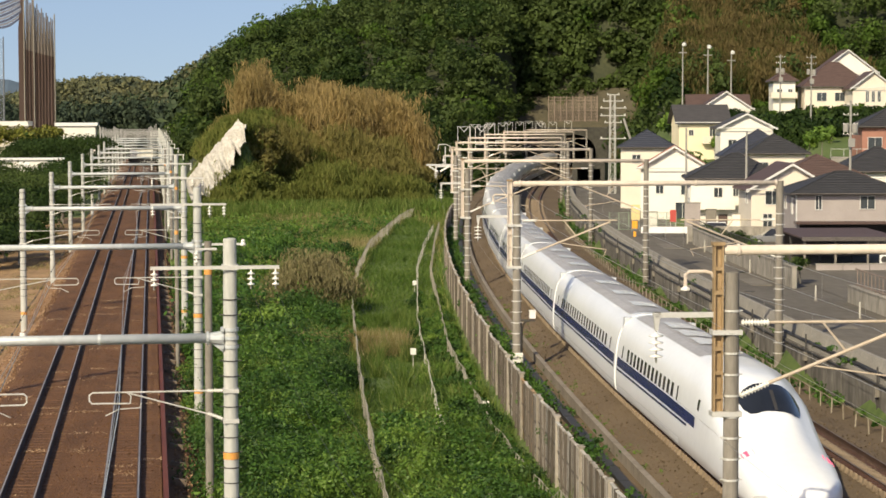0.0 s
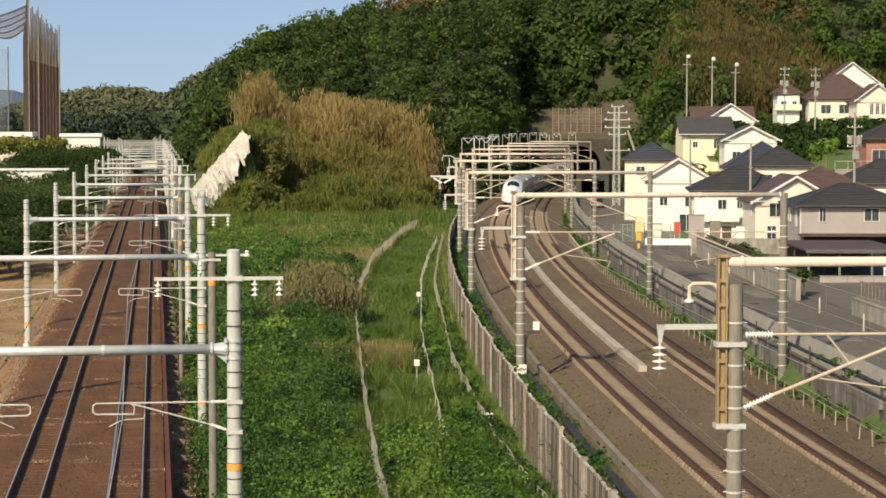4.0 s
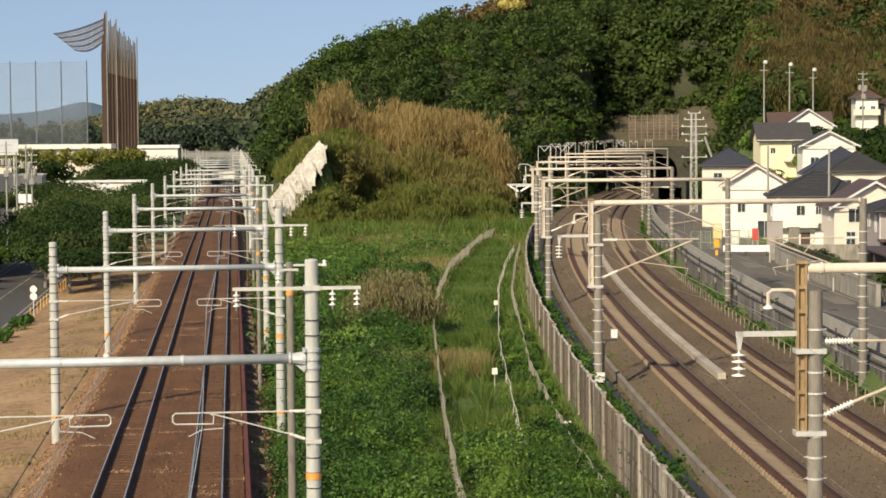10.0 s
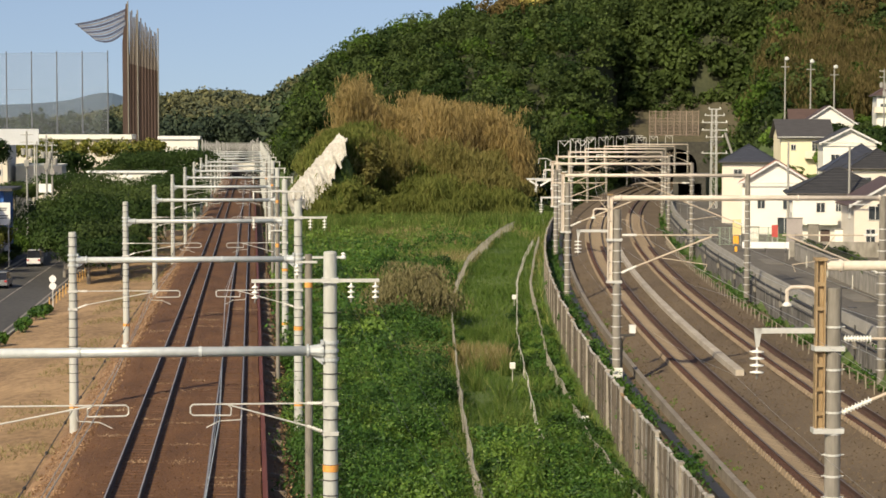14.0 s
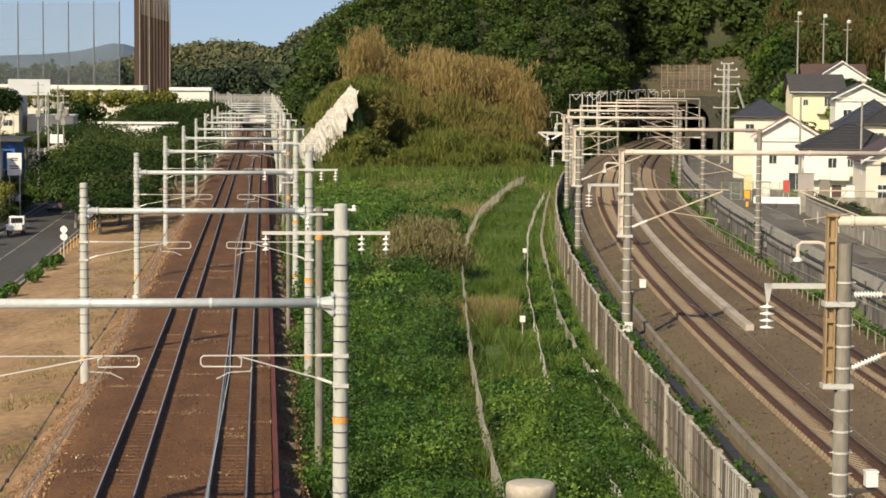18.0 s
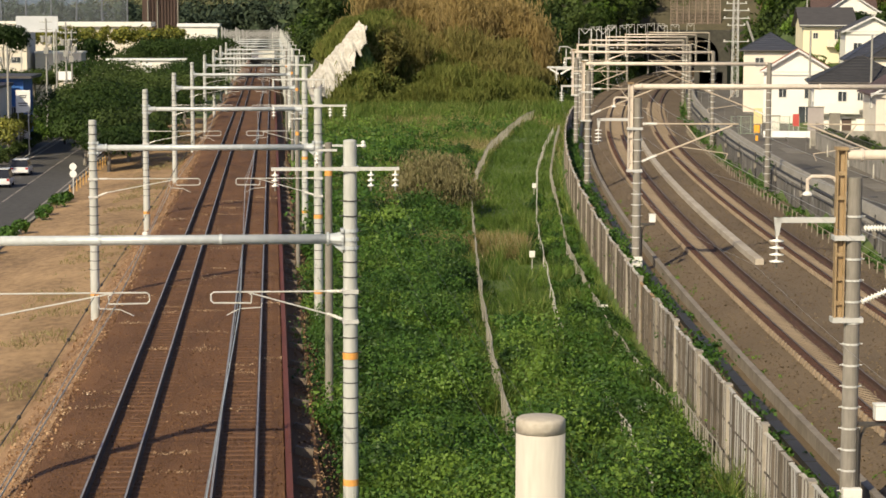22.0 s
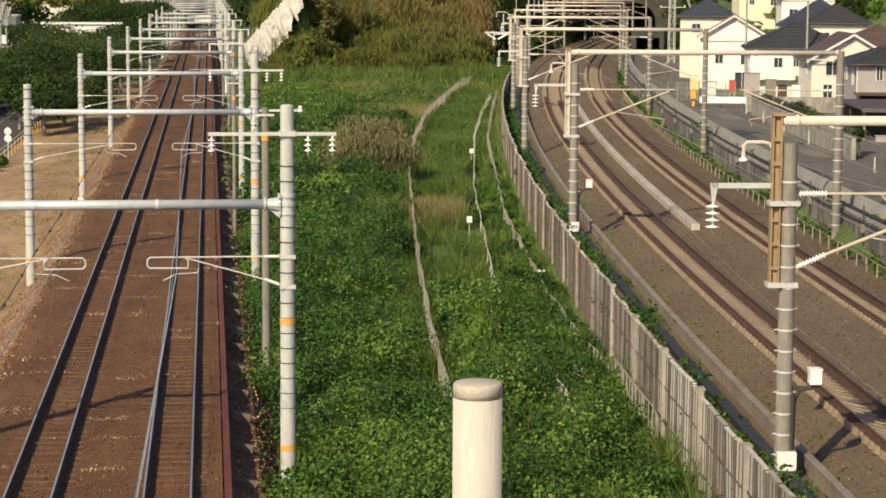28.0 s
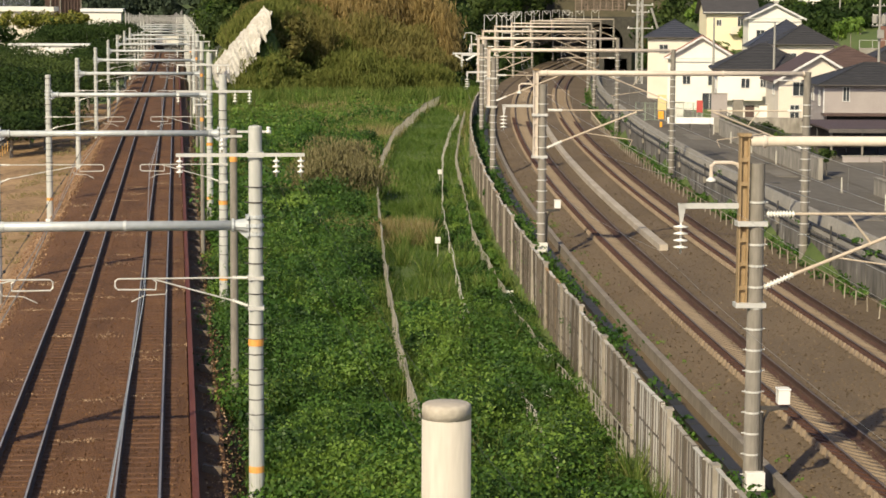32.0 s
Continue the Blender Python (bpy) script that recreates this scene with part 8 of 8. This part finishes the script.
def small_truck():
    t = thing("small_truck", pose(0, 0, 0), "small white open-bed truck with slatted sides", "truck", "road vehicles")
    part("cab", Shape().box(-0.73, 0.73, 0.5, 1.7, 0.35, 1.75), M_CARWHITE, t, bevel=0.08)
    part("rear_window", Shape().box(-0.55, 0.55, 0.47, 0.5, 1.1, 1.6), M_GLASS, t)
    part("bed", Shape().box(-0.73, 0.73, -1.7, 0.45, 0.55, 0.68), M_CARWHITE, t)
    for sx in (-1, 1):
        part("side_board", Shape().box(sx * 0.73 - 0.03, sx * 0.73 + 0.03, -1.7, 0.45, 0.68, 1.05), M_CARWHITE, t)
    part("tailgate", Shape().box(-0.73, 0.73, -1.74, -1.68, 0.6, 1.05), M_CARWHITE, t, "white tailgate")
    for i in range(6):
        part("stake", Shape().box(-0.7 + 0.27 * i, -0.66 + 0.27 * i, -1.66, -1.62, 1.05, 1.75), M_BOLT, t)
    for sx in (-1, 1):
        for y in (-1.05, 1.05):
            wh = part("wheel", Shape().tube((sx * 0.55, y, 0.28), (sx * 0.72, y, 0.28), 0.28, n=14), M_TYRE, t)
            part("rim", Shape().tube((sx * 0.715, y, 0.28), (sx * 0.73, y, 0.28), 0.16, n=10), M_TUBE, wh)
        part("tail_lamp", Shape().box(sx * 0.6 - 0.1, sx * 0.6 + 0.1, -1.77, -1.73, 0.5, 0.6), M_TAILRED, t)
    return t


VAN = vehicle("white_van", M_CARWHITE, "white boxy van driving on the town road", 3.4, 1.48, 1.75, 0.55, 0.1, 0.95)
GREY_CAR = vehicle("grey_car", M_CARGREY, "dark grey car driving on the town road", 4.3, 1.7, 1.48)
TRUCK = small_truck()
CAR_A = vehicle("white_car", M_CARWHITE, "white hatchback driving on the town road", 3.9, 1.66, 1.5, 0.9, 0.3)
CAR_B = vehicle("white_car", M_CARWHITE, "white compact car queueing on the town road", 3.6, 1.6, 1.6, 0.7, 0.2)
LANE_CAR = vehicle("silver_car", M_CARWHITE, "silver-white car turning in the side lane", 3.4, 1.5, 1.55, 0.6, 0.2)
LANE_CAR2 = vehicle("dark_car", M_CARGREY, "dark car crossing in the side lane", 3.9, 1.65, 1.45)
for x, y, turn in ((-33.5, 243, 80), (-32.5, 250, 80), (-31.5, 262, 85)):
    o = copy_thing(CAR_A, pose(x, y, -2.6, 0, 0, turn))
    tagged(o, "white parked car in a shop yard", "car")

# ---- gardens on the terraces and clutter along the lane ----
grng = np.random.default_rng(77)
M_GARDEN = [M_LEAFS[0], M_LEAFS[1], M_LEAFS[2], M_WEED, M_WEED2]
made, tries = 0, 0
while made < 100 and tries < 4000:
    tries += 1
    y = float(grng.uniform(186, 372))
    x = float(grng.uniform(48, 132))
    o = x - xc(y)
    if o < 19.5 or math.degrees(math.atan2(x, y)) > 22.5 or any(a - 1.2 < x < b + 1.6 and c - 1.5 < y < d + 1.5 for a, b, c, d in PLOTS):
        continue
    if y < 215 and x < 60:
        continue
    r = float(grng.uniform(0.7, 1.7)) * (1.5 if y > 300 else 1.0)
    tall = grng.random() < 0.3 and y < 285
    if y > 300 and x > 84:
        r = min(r, 1.5)
    z = gz(x, y)
    t = thing("garden_tree" if tall else "garden_bush", pose(x, y, z), "small dark green garden tree among the houses" if tall else "rounded green garden bush among the houses", "tree" if tall else "bush", "garden plants")
    h = r * (2.0 if tall else 0.75)
    lm = M_GARDEN[int(grng.integers(0, 5))]
    part("leaves", quads("leaves", crowns([(0, 0, h)], [r], 10, 620 if tall else 460, 0.17 if y < 260 else 0.24, 1.5 if tall else 1.0), lm), lm, t)
    part("trunk", Shape().tube((0, 0, -0.6), (0, 0, h), 0.09, 0.04, 6), M_SPOLE, t)
    made += 1
# retaining steps between the house plots
M_STEP = mat("w_terrace_wall", (0.20, 0.185, 0.16), (0.33, 0.31, 0.27), scale=0.4, fine=3, spread=1.1, third=(0.42, 0.40, 0.36))
for x0, x1, y, h in ((62, 78, 233, 0.9), (78, 96, 236, 1.0), (68, 86, 209, 1.0)):
    z = gz((x0 + x1) / 2, y)
    t = thing("terrace_wall", pose((x0 + x1) / 2, y, z, 0, 0, -9), "grey concrete terrace wall below a house plot", "wall", "terrace walls", "structure")
    w = x1 - x0
    part("wall_face", Shape().box(-w / 2, w / 2, 0, 0.3, -2.4, h), M_STEP, t)
    part("coping", Shape().box(-w / 2 - 0.05, w / 2 + 0.05, -0.06, 0.36, h, h + 0.1), M_WGREY, t)
    n = int(w / 1.5)
    part("top_rail", Shape().tube((-w / 2, 0.15, h + 1.0), (w / 2, 0.15, h + 1.0), 0.03, n=5), M_TUBE, t)
    for i in range(n + 1):
        part("rail_post", Shape().tube((-w / 2 + w * i / n, 0.15, h), (-w / 2 + w * i / n, 0.15, h + 1.0), 0.03, n=5), M_TUBE, t)

# mesh fence, boards and gate walls behind the barricade
M_GREENWIRE = mat("green_wire", (0.22, 0.27, 0.20), (0.32, 0.37, 0.29), rough=0.6)
mf = thing("mesh_fence", pose(44.6, 204, 0.85, 0, 0, -4), "pale green wire mesh fence behind the lane barricade", "fence")
for i in range(8):
    part("post", Shape().tube((0.95 * i, 0, -0.3), (0.95 * i, 0, 1.9), 0.035, n=6), M_GREENWIRE, mf)
for z in (0.2, 0.75, 1.3, 1.85):
    part("rail", Shape().tube((0, 0, z), (6.65, 0, z), 0.02, n=4), M_GREENWIRE, mf)
wires = Shape()
for i in range(54):
    wires.tube((0.125 * i, 0, 0.1), (0.125 * i, 0, 1.85), 0.012, n=3)
part("mesh", wires, M_GREENWIRE, mf)["kind"] = "stuff"
M_SIGNYEL = mat("faded_yellow_board", (0.62, 0.50, 0.22), (0.72, 0.60, 0.32), rough=0.6)
M_REDCLOTH = mat("red_banner", (0.42, 0.06, 0.05), (0.52, 0.10, 0.08), rough=0.8)
for x, y, z0, w, h, m, label in ((46.9, 202.5, 1.2, 0.85, 1.5, M_SIGNYEL, "faded yellow notice board on two legs"), (50.4, 201.5, 1.0, 0.6, 1.2, M_REDCLOTH, "red cloth banner on a pole by a house")):
    t = thing("notice_board", pose(x, y, 0.85, 0, 0, -6), label, "sign")
    part("board", Shape().box(-w / 2, w / 2, -0.04, 0.0, z0, z0 + h), m, t, bevel=0.01)
    for s in (-1, 1):
        part("leg", Shape().tube((s * w * 0.4, 0.03, -0.3), (s * w * 0.4, 0.03, z0 + h), 0.03, n=6), M_TUBE, t)
for x, y, w, h, m in ((51.3, 197.5, 1.5, 3.0, M_WGREY), (53.0, 197.0, 1.0, 2.4, M_SPOLE), (55.2, 196.0, 0.8, 2.0, M_WWHITE), (49.2, 205.5, 1.2, 1.8, M_WWHITE)):
    t = thing("gate_wall", pose(x, y, 0.85, 0, 0, -8), "grey rendered gate wall in front of a house", "wall", "gate walls")
    part("panel", Shape().box(-w / 2, w / 2, -0.12, 0.12, -0.3, h), m, t, bevel=0.02)
    part("cap", Shape().box(-w / 2 - 0.05, w / 2 + 0.05, -0.17, 0.17, h, h + 0.07), M_SPOLE, t)
# slim white bollards along the lane and pipes up the wall
for i in range(9):
    q = station(92 + 11.5 * i, 16.1)[0]
    t = thing("lane_bollard", pose(q.x, q.y, 0.9), "slim white lane bollard with a grey foot", "bollard", "lane bollards")
    part("post", Shape().turned([(0.07, -0.1), (0.06, 0.1), (0.055, 0.95), (0.02, 1.02)], 10), M_FENCE2, t)
    part("foot", Shape().turned([(0.16, -0.1), (0.15, 0.06), (0.07, 0.09)], 10), M_SPOLE, t)
for i in range(14):
    q = station(58 + 13 * i, 9.1)[0]
    t = thing("wall_conduit", pose(q.x, q.y, 0, 0, 0, heading(58 + 13 * i)), "grey conduit and box on the retaining wall", "conduit", "wall conduits")
    part("pipe", Shape().tube((0, 0, 0), (0, 0, 2.0), 0.04, n=6), M_BOLT, t)
    part("box", Shape().box(-0.14, 0.08, -0.18, 0.18, 0.75, 1.15), M_SPOLE, t, bevel=0.02)
# weeds along the wall's foot and hanging from its top
n = 330
yy = 44 + 260 * grng.random(n) ** 1.2
oo = np.where(grng.random(n) < 0.85, grng.normal(8.35, 0.28, n), grng.normal(9.25, 0.1, n))
keep = noise2(oo * 3, yy, 0.16, 9.0) > -0.05
yy, oo = yy[keep], oo[keep]
zz = np.where(oo > 9.0, 1.45, -0.1) + grng.uniform(0, 0.2, len(yy))
s_ = (3.3036 + 5.326 * yy / 100) / 100
pts = np.stack([xc(yy) + oo, yy - oo * s_, zz], 1)
tagged(new("wall_weeds", quads("wall_weeds", crowns(pts, grng.uniform(0.16, 0.45, len(yy)), 5, 46, 0.085, 1.2), M_WEED)), "weeds and creepers along the retaining wall", "weeds", kind="stuff")
# scrub round the tunnel mouth and the underpass
n = 90
yy = grng.uniform(340, 474, n)
oo = np.where(grng.random(n) < 0.55, grng.uniform(-13, -6.2, n), grng.uniform(16.5, 24, n))
pts = np.stack([xc(yy) + oo, yy, np.maximum(ground_z(xc(yy) + oo, yy), 0.5) + 0.8], 1)
tagged(new("trackside_scrub", quads("trackside_scrub", crowns(pts, grng.uniform(1.2, 3.0, n), 8, 420, 0.27, 1.2), M_LEAFS[0])), "dark scrub crowding the tunnel approach", "scrub", kind="stuff")
# low woods below the upper houses
n = 150
x, y = grng.uniform(80, 128, n), grng.uniform(276, 330, n)
g = ground_z(x, y)
r = np.minimum(grng.uniform(1.2, 3.2, n), np.where(y > 312, 1.6, 2.6))
keep = np.ones(n, bool)
for a, b, c, d in PLOTS:
    keep &= ~((x > a - 2) & (x < b + 2) & (y > c - 2) & (y < d + 2))
pts = np.stack([x, y, g + 0.35 * r], 1)[keep]
tagged(new("terrace_woodland", quads("terrace_woodland", crowns(pts, r[keep], 9, 260, 0.32, 1.0), M_LEAFS[0])), "dark green shrubs on the bank below houses", "shrubs", kind="stuff")
# planting behind the garden wall
for i in range(26):
    q = station(139 + 1.8 * i, 17.6 + 0.5 * math.sin(i * 2.1))[0]
    r = 0.5 + 0.22 * math.sin(i * 1.7) + 0.1 * math.cos(i * 3.1)
    t = thing("garden_bush", pose(q.x, q.y, 0.93), "clipped dark green bush behind a garden wall", "bush", "garden plants")
    lm = M_LEAFS[i % 3]
    part("leaves", quads("leaves", crowns([(0, 0, 0.7 + r)], [r], 9, 330, 0.11, 1.2), lm), lm, t)
    part("trunk", Shape().tube((0, 0, -0.2), (0, 0, 0.7 + r), 0.05, 0.03, 6), M_SPOLE, t)

# ---- sleepers and loose stones ----
M_RUSTBAND = mat("w_rust_band", (0.052, 0.021, 0.012), (0.105, 0.046, 0.026), rough=0.9, scale=0.8, fine=9, bump=0.8, third=(0.15, 0.075, 0.042))


def sleeper_mesh(L, w, h, m, pads):
    s = Shape().add([(sx * L / 2, sy * w / 2 * (1.0 if z < 0 else 0.8), z) for z in (-h, 0.0) for sx, sy in ((-1, -1), (1, -1), (1, 1), (-1, 1))],
                    [(3, 2, 1, 0), (4, 5, 6, 7), (0, 1, 5, 4), (1, 2, 6, 5), (2, 3, 7, 6), (3, 0, 4, 7)])
    first = len(s.f)
    for x0, x1 in pads:
        s.box(x0, x1, -w * 0.55, w * 0.55, -0.02, 0.025)
    me = s.mesh("sleeper", m)
    me.materials.append(M_RUSTBAND)
    me.polygons.foreach_set("material_index", [int(i >= first) for i in range(len(me.polygons))])
    return me


SL = sleeper_mesh(2.45, 0.27, 0.2, M_SLEEPER, ((-1.14, -0.62), (0.60, 0.86)))
for c in TRACKS:
    t = thing("high_speed_sleepers", pose(0, 0, 0), "row of pale brown concrete sleepers under the rails", "sleepers", kind="structure")
    y, k, rest = 44.0, 0, Shape()
    while y < 300:
        q, side = station(y, c, 0.175)
        if k < 300:
            part("sleeper", SL, M_SLEEPER, t).matrix_basis = pose(q.x, q.y, q.z, 0, 0, heading(y)) @ pose(0, 0, 0, 0, CANT) @ pose(0, 0, 0, 0, CANT)
        else:
            rest.box(-1.2, 1.2, -0.13, 0.13, -0.1, 0.0, pose(q.x, q.y, q.z, 0, 0, heading(y)) @ pose(0, 0, 0, 0, CANT))
        y += 0.585
        k += 1
    for g in (-0.70, 0.70):
        part("rust_band", Shape().sweep([(x, 0.135 - 0.133 * (g + x) - 0.03 * (abs(x + 0.15) > 0.2)) for x in (-0.42, -0.33, 0.02, 0.10)], along(20, 480, 5, c + g)), M_RUSTBAND, t, "rust-dark stones along the rail")
    part("far_sleepers", rest, M_SLEEPER, t)["kind"] = "stuff"
CS = sleeper_mesh(2.0, 0.22, 0.17, M_RUSTSLEEPER, ())
for c in (-4.434, -1.094):
    t = thing("track_sleepers", pose(0, 0, 0), "rust-stained sleepers half buried in ballast", "sleepers", kind="structure")
    for k in range(190):
        part("sleeper", CS, M_RUSTSLEEPER, t).matrix_basis = pose(c, 48 + 0.66 * k, -0.262 + 0.006 * math.sin(k * 1.7), 0, 0, 0.6 * math.sin(k * 2.3))


def stones(name, x, y, z, size, material, label):
    """Loose chips: small tilted quads lying on the bed."""
    n = len(x)
    nrm = unit(np.stack([rng.normal(0, 0.55, n), rng.normal(0, 0.55, n), np.ones(n)], 1))
    tagged(new(name, quads(name, leaf_quads(np.stack([x, y, z], 1), nrm, size), material)), label, "ballast", kind="stuff")


n = 42000
y = 46 + 190 * rng.random(n) ** 1.5
x = rng.uniform(-7.0, 0.28, n)
M_CHIP = mat("w_rusty_chip", (0.070, 0.030, 0.010), (0.17, 0.080, 0.029), rough=0.9, scale=0.5, fine=4, bump=0, island=0.45, third=(0.27, 0.16, 0.085))
stones("rusty_stones", x, y, np.interp(x, (-7.0, -6.1, 0.3), (-0.45, -0.265, -0.265)) + rng.uniform(0, 0.03, n), rng.uniform(0.015, 0.04, n), M_CHIP, "rusty brown ballast stones")
x = np.where(rng.random(26000) < 0.5, rng.uniform(-8.6, -6.6, 26000), rng.uniform(0.7, 2.6, 26000))
y = 46 + 170 * rng.random(26000) ** 1.4
z = np.interp(x, (-9.2, -8.0, -6.9, -6.1, -0.5, 0.9, 2.2), (-2.05, -1.3, -0.42, -0.2, -0.4, -1.3, -2.1))
z = np.where(x > 0, np.interp(x, (0.3, 1.3, 2.2, 2.7), (-0.66, -1.0, -2.1, -2.0)), z)
stones("shoulder_stones", x, y, z + 0.02, rng.uniform(0.02, 0.065, 26000), mat("w_shoulder_chip", (0.17, 0.09, 0.042), (0.34, 0.205, 0.11), rough=0.9, scale=0.5, fine=4, bump=0, island=0.6, third=(0.42, 0.29, 0.17)), "tumbled pale brown shoulder stones")
n = 36000
y = 44 + 150 * rng.random(n) ** 1.4
o = rng.uniform(-2.9, 7.5, n)
s_ = (3.3036 + 5.326 * y / 100) / 100
zb = np.interp(o, BED_O, BED_Z)
stones("grey_stones", xc(y) + o, y - o * s_, zb + 0.015, rng.uniform(0.02, 0.055, n), mat("w_grey_chip", (0.092, 0.063, 0.034), (0.165, 0.118, 0.068), rough=0.9, scale=0.15, fine=4, bump=0, island=0.3, third=(0.24, 0.19, 0.13)), "grey-brown ballast stones")
# pale chips strewn across the bed in short cross drifts
drift = np.random.default_rng(51)
n = 4200
dc = drift.integers(0, 46, n)
dy, dx, dw = drift.uniform(47, 150, 46), drift.choice([-5.9, -4.4, -2.8, -2.75, -1.1, -0.1], 46), drift.uniform(0.25, 0.75, 46)
x = np.clip(dx[dc] + drift.normal(0, 1, n) * dw[dc], -6.4, 0.25)
y = dy[dc] + drift.normal(0, 0.16, n) * (1 + 1.5 * (dc % 3 == 0))
stones("pale_stones", x, y, np.full(n, -0.235), drift.uniform(0.018, 0.042, n), mat("w_pale_chip", (0.26, 0.16, 0.09), (0.42, 0.29, 0.18), rough=0.9, scale=0.5, fine=4, bump=0, island=0.5, third=(0.55, 0.43, 0.30)), "pale chips strewn on the rusty ballast")
# thin dry and green tufts on the bare earth
n = 44000
x, y = rng.uniform(-17.5, -8.3, n), 48 + 230 * rng.random(n) ** 1.3
keep = (noise2(x, y, 0.22, 8.0) + 0.6 * noise2(x, y, 0.8, 1.0)) > 0.10
x, y = x[keep], y[keep]
tagged(new("earth_tufts", quads("earth_tufts", blades(x, y, rng.uniform(0.08, 0.26, len(x)), rng.uniform(0.012, 0.03, len(x)), 0.7) + np.array((0, 0, 0.32)) * (x > -12.5)[:, None, None], M_DRY)), "sparse dry tufts on bare earth", "grass", kind="stuff")

# wide lattice portals of the station throat at the far end
M_FARSTEEL = mat("far_galvanised", (0.22, 0.215, 0.205), (0.38, 0.375, 0.36), rough=0.6, metal=0.1)
for i, (y, x0, x1) in enumerate(((575, -12.0, 4.2), (604, -13.2, 4.6), (636, -14.0, 5.0), (668, -15.5, 5.4), (704, -16.5, 5.8), (742, -17.5, 6.4), (784, -18.5, 7.0))):
    t = thing("station_portal", pose(0, y, 0), "grey steel lattice portal across the station throat", "catenary portal", "station portals")
    for x in (x0, x0 + 5.2, x1 - 5.0, x1):
        part("mast", Shape().tube((x, 0, -2.2), (x, 0, 8.6 + 0.5 * math.sin(x + i)), 0.2, 0.16, 8), M_FARSTEEL, t)
    s = Shape().box(x0, x1, -0.08, 0.08, 6.2, 6.34).box(x0, x1, -0.08, 0.08, 7.0, 7.14)
    k = int((x1 - x0) / 0.9)
    for j in range(k):
        xa, xb = x0 + (x1 - x0) * j / k, x0 + (x1 - x0) * (j + 1) / k
        s.tube((xa, 0, 6.27 if j % 2 else 7.07), (xb, 0, 7.07 if j % 2 else 6.27), 0.05, n=4)
    part("lattice_beam", s, M_FARSTEEL, t, "pale lattice beam")
    for x in (-9.4, -4.4, -1.1, 2.4):
        part("hanger", Shape().tube((x, 0, 6.2), (x, 0, 4.7), 0.05, n=5).tube((x - 0.7, 0, 4.9), (x + 0.7, 0, 4.7), 0.04, n=5), M_FARSTEEL, t)
# low white building across the far end of the straight
fb = thing("far_railway_building", pose(-2.4, 548, -0.3), "low white railway building at the far end of the line", "building")
part("wall", Shape().box(-2.9, 2.9, 0, 6, 1.6, 3.9), M_WWHITE, fb)
# solid block, its shade under the upper floor given by dark colour
part("base", Shape().box(-3.4, 3.4, 0.3, 6, -2, 1.6), M_OPENSHADE, fb, "dark block for the shade of an open lower floor")
part("roof", Shape().box(-3.1, 3.1, -0.2, 6.2, 3.9, 4.1), M_WHITE, fb)


# ---- what moves ----
def motions():
    ys = np.linspace(20, 1500, 6000)
    arc = np.concatenate([[0], np.cumsum(np.hypot(np.diff(ys), np.diff(xc(ys))))])
    start, speed = float(np.interp(59.2, ys, arc)), 66.4
    times = [0.5 * k for k in range(17)] + [9.0, 10.0, 32.0]
    back = 0.0
    for car, length in zip(CARS, [27.4] + [25.0] * 15):
        rows = []
        for t in times:
            s = start + speed * min(t, 10.0) + back
            y0, y1 = float(np.interp(s, arc, ys)), float(np.interp(s + length, arc, ys))
            turn = math.degrees(math.atan2(-(xc(y1) - xc(y0)), y1 - y0))
            rows.append((t, pose(xc(y0) + 0.12, y0, 0.36, 0, 5.5, turn)))
        walk(car, rows)
        back += length
    # town road: seconds and metres ahead, in the lane that leads away
    for car, way in ((VAN, ((0, 60), (12, 214), (13, 224), (14.5, 236), (18, 275), (32, 420))),
                     (GREY_CAR, ((0, 30), (14.5, 206), (16.5, 226), (17.5, 236), (18, 243), (20, 268), (32, 410))),
                     (TRUCK, ((0, 20), (17, 192), (18, 204), (19, 213), (20, 226), (21, 238), (23, 262), (32, 380))),
                     (CAR_A, ((0, 10), (17.5, 158), (19, 174), (20, 182), (21, 190), (22, 201), (23, 212), (24, 220), (25, 227), (27, 250), (32, 320))),
                     (CAR_B, ((0, 0), (20, 172), (21, 178), (22, 187), (23, 195), (24, 207), (25, 217), (27, 238), (32, 300)))):
        walk(car, [(t, pose(-23.5, y, -2.5)) for t, y in way])
    walk(LANE_CAR, [(0.0, pose(50.5, 187.5, 0.98, 0, 0, 75)), (1.0, pose(47.2, 188.2, 0.98, 0, 0, 75)), (2.0, pose(44.4, 189.8, 0.98, 0, 0, 50)), (2.5, pose(46.0, 203, 0.98, 0, 0, -14)), (3.0, pose(51.5, 230, 0.98, 0, 0, -14)), (4.0, pose(62.0, 295, 0.98, 0, 0, -14)), (5.2, pose(72.6, 345, 0.98, 0, 0, -15)), (6.0, pose(73.7, 349, 0.98, 0, 0, -15)), (32.0, pose(73.7, 349, 0.98, 0, 0, -15))])
    walk(LANE_CAR2, [(0.0, pose(53.5, 178.5, 0.98, 0, 0, 80)), (1.0, pose(49.0, 179.5, 0.98, 0, 0, 80)), (1.6, pose(45.6, 180.5, 0.98, 0, 0, 55)), (2.0, pose(44.2, 185.0, 0.98, 0, 0, 10)), (2.6, pose(46.5, 206, 0.98, 0, 0, -14)), (3.3, pose(54.0, 246, 0.98, 0, 0, -14)), (4.3, pose(63.8, 306, 0.98, 0, 0, -14)), (5.4, pose(71.3, 339.5, 0.98, 0, 0, -15)), (6.0, pose(72.0, 343, 0.98, 0, 0, -15)), (32.0, pose(72.0, 343, 0.98, 0, 0, -15))])


motions()
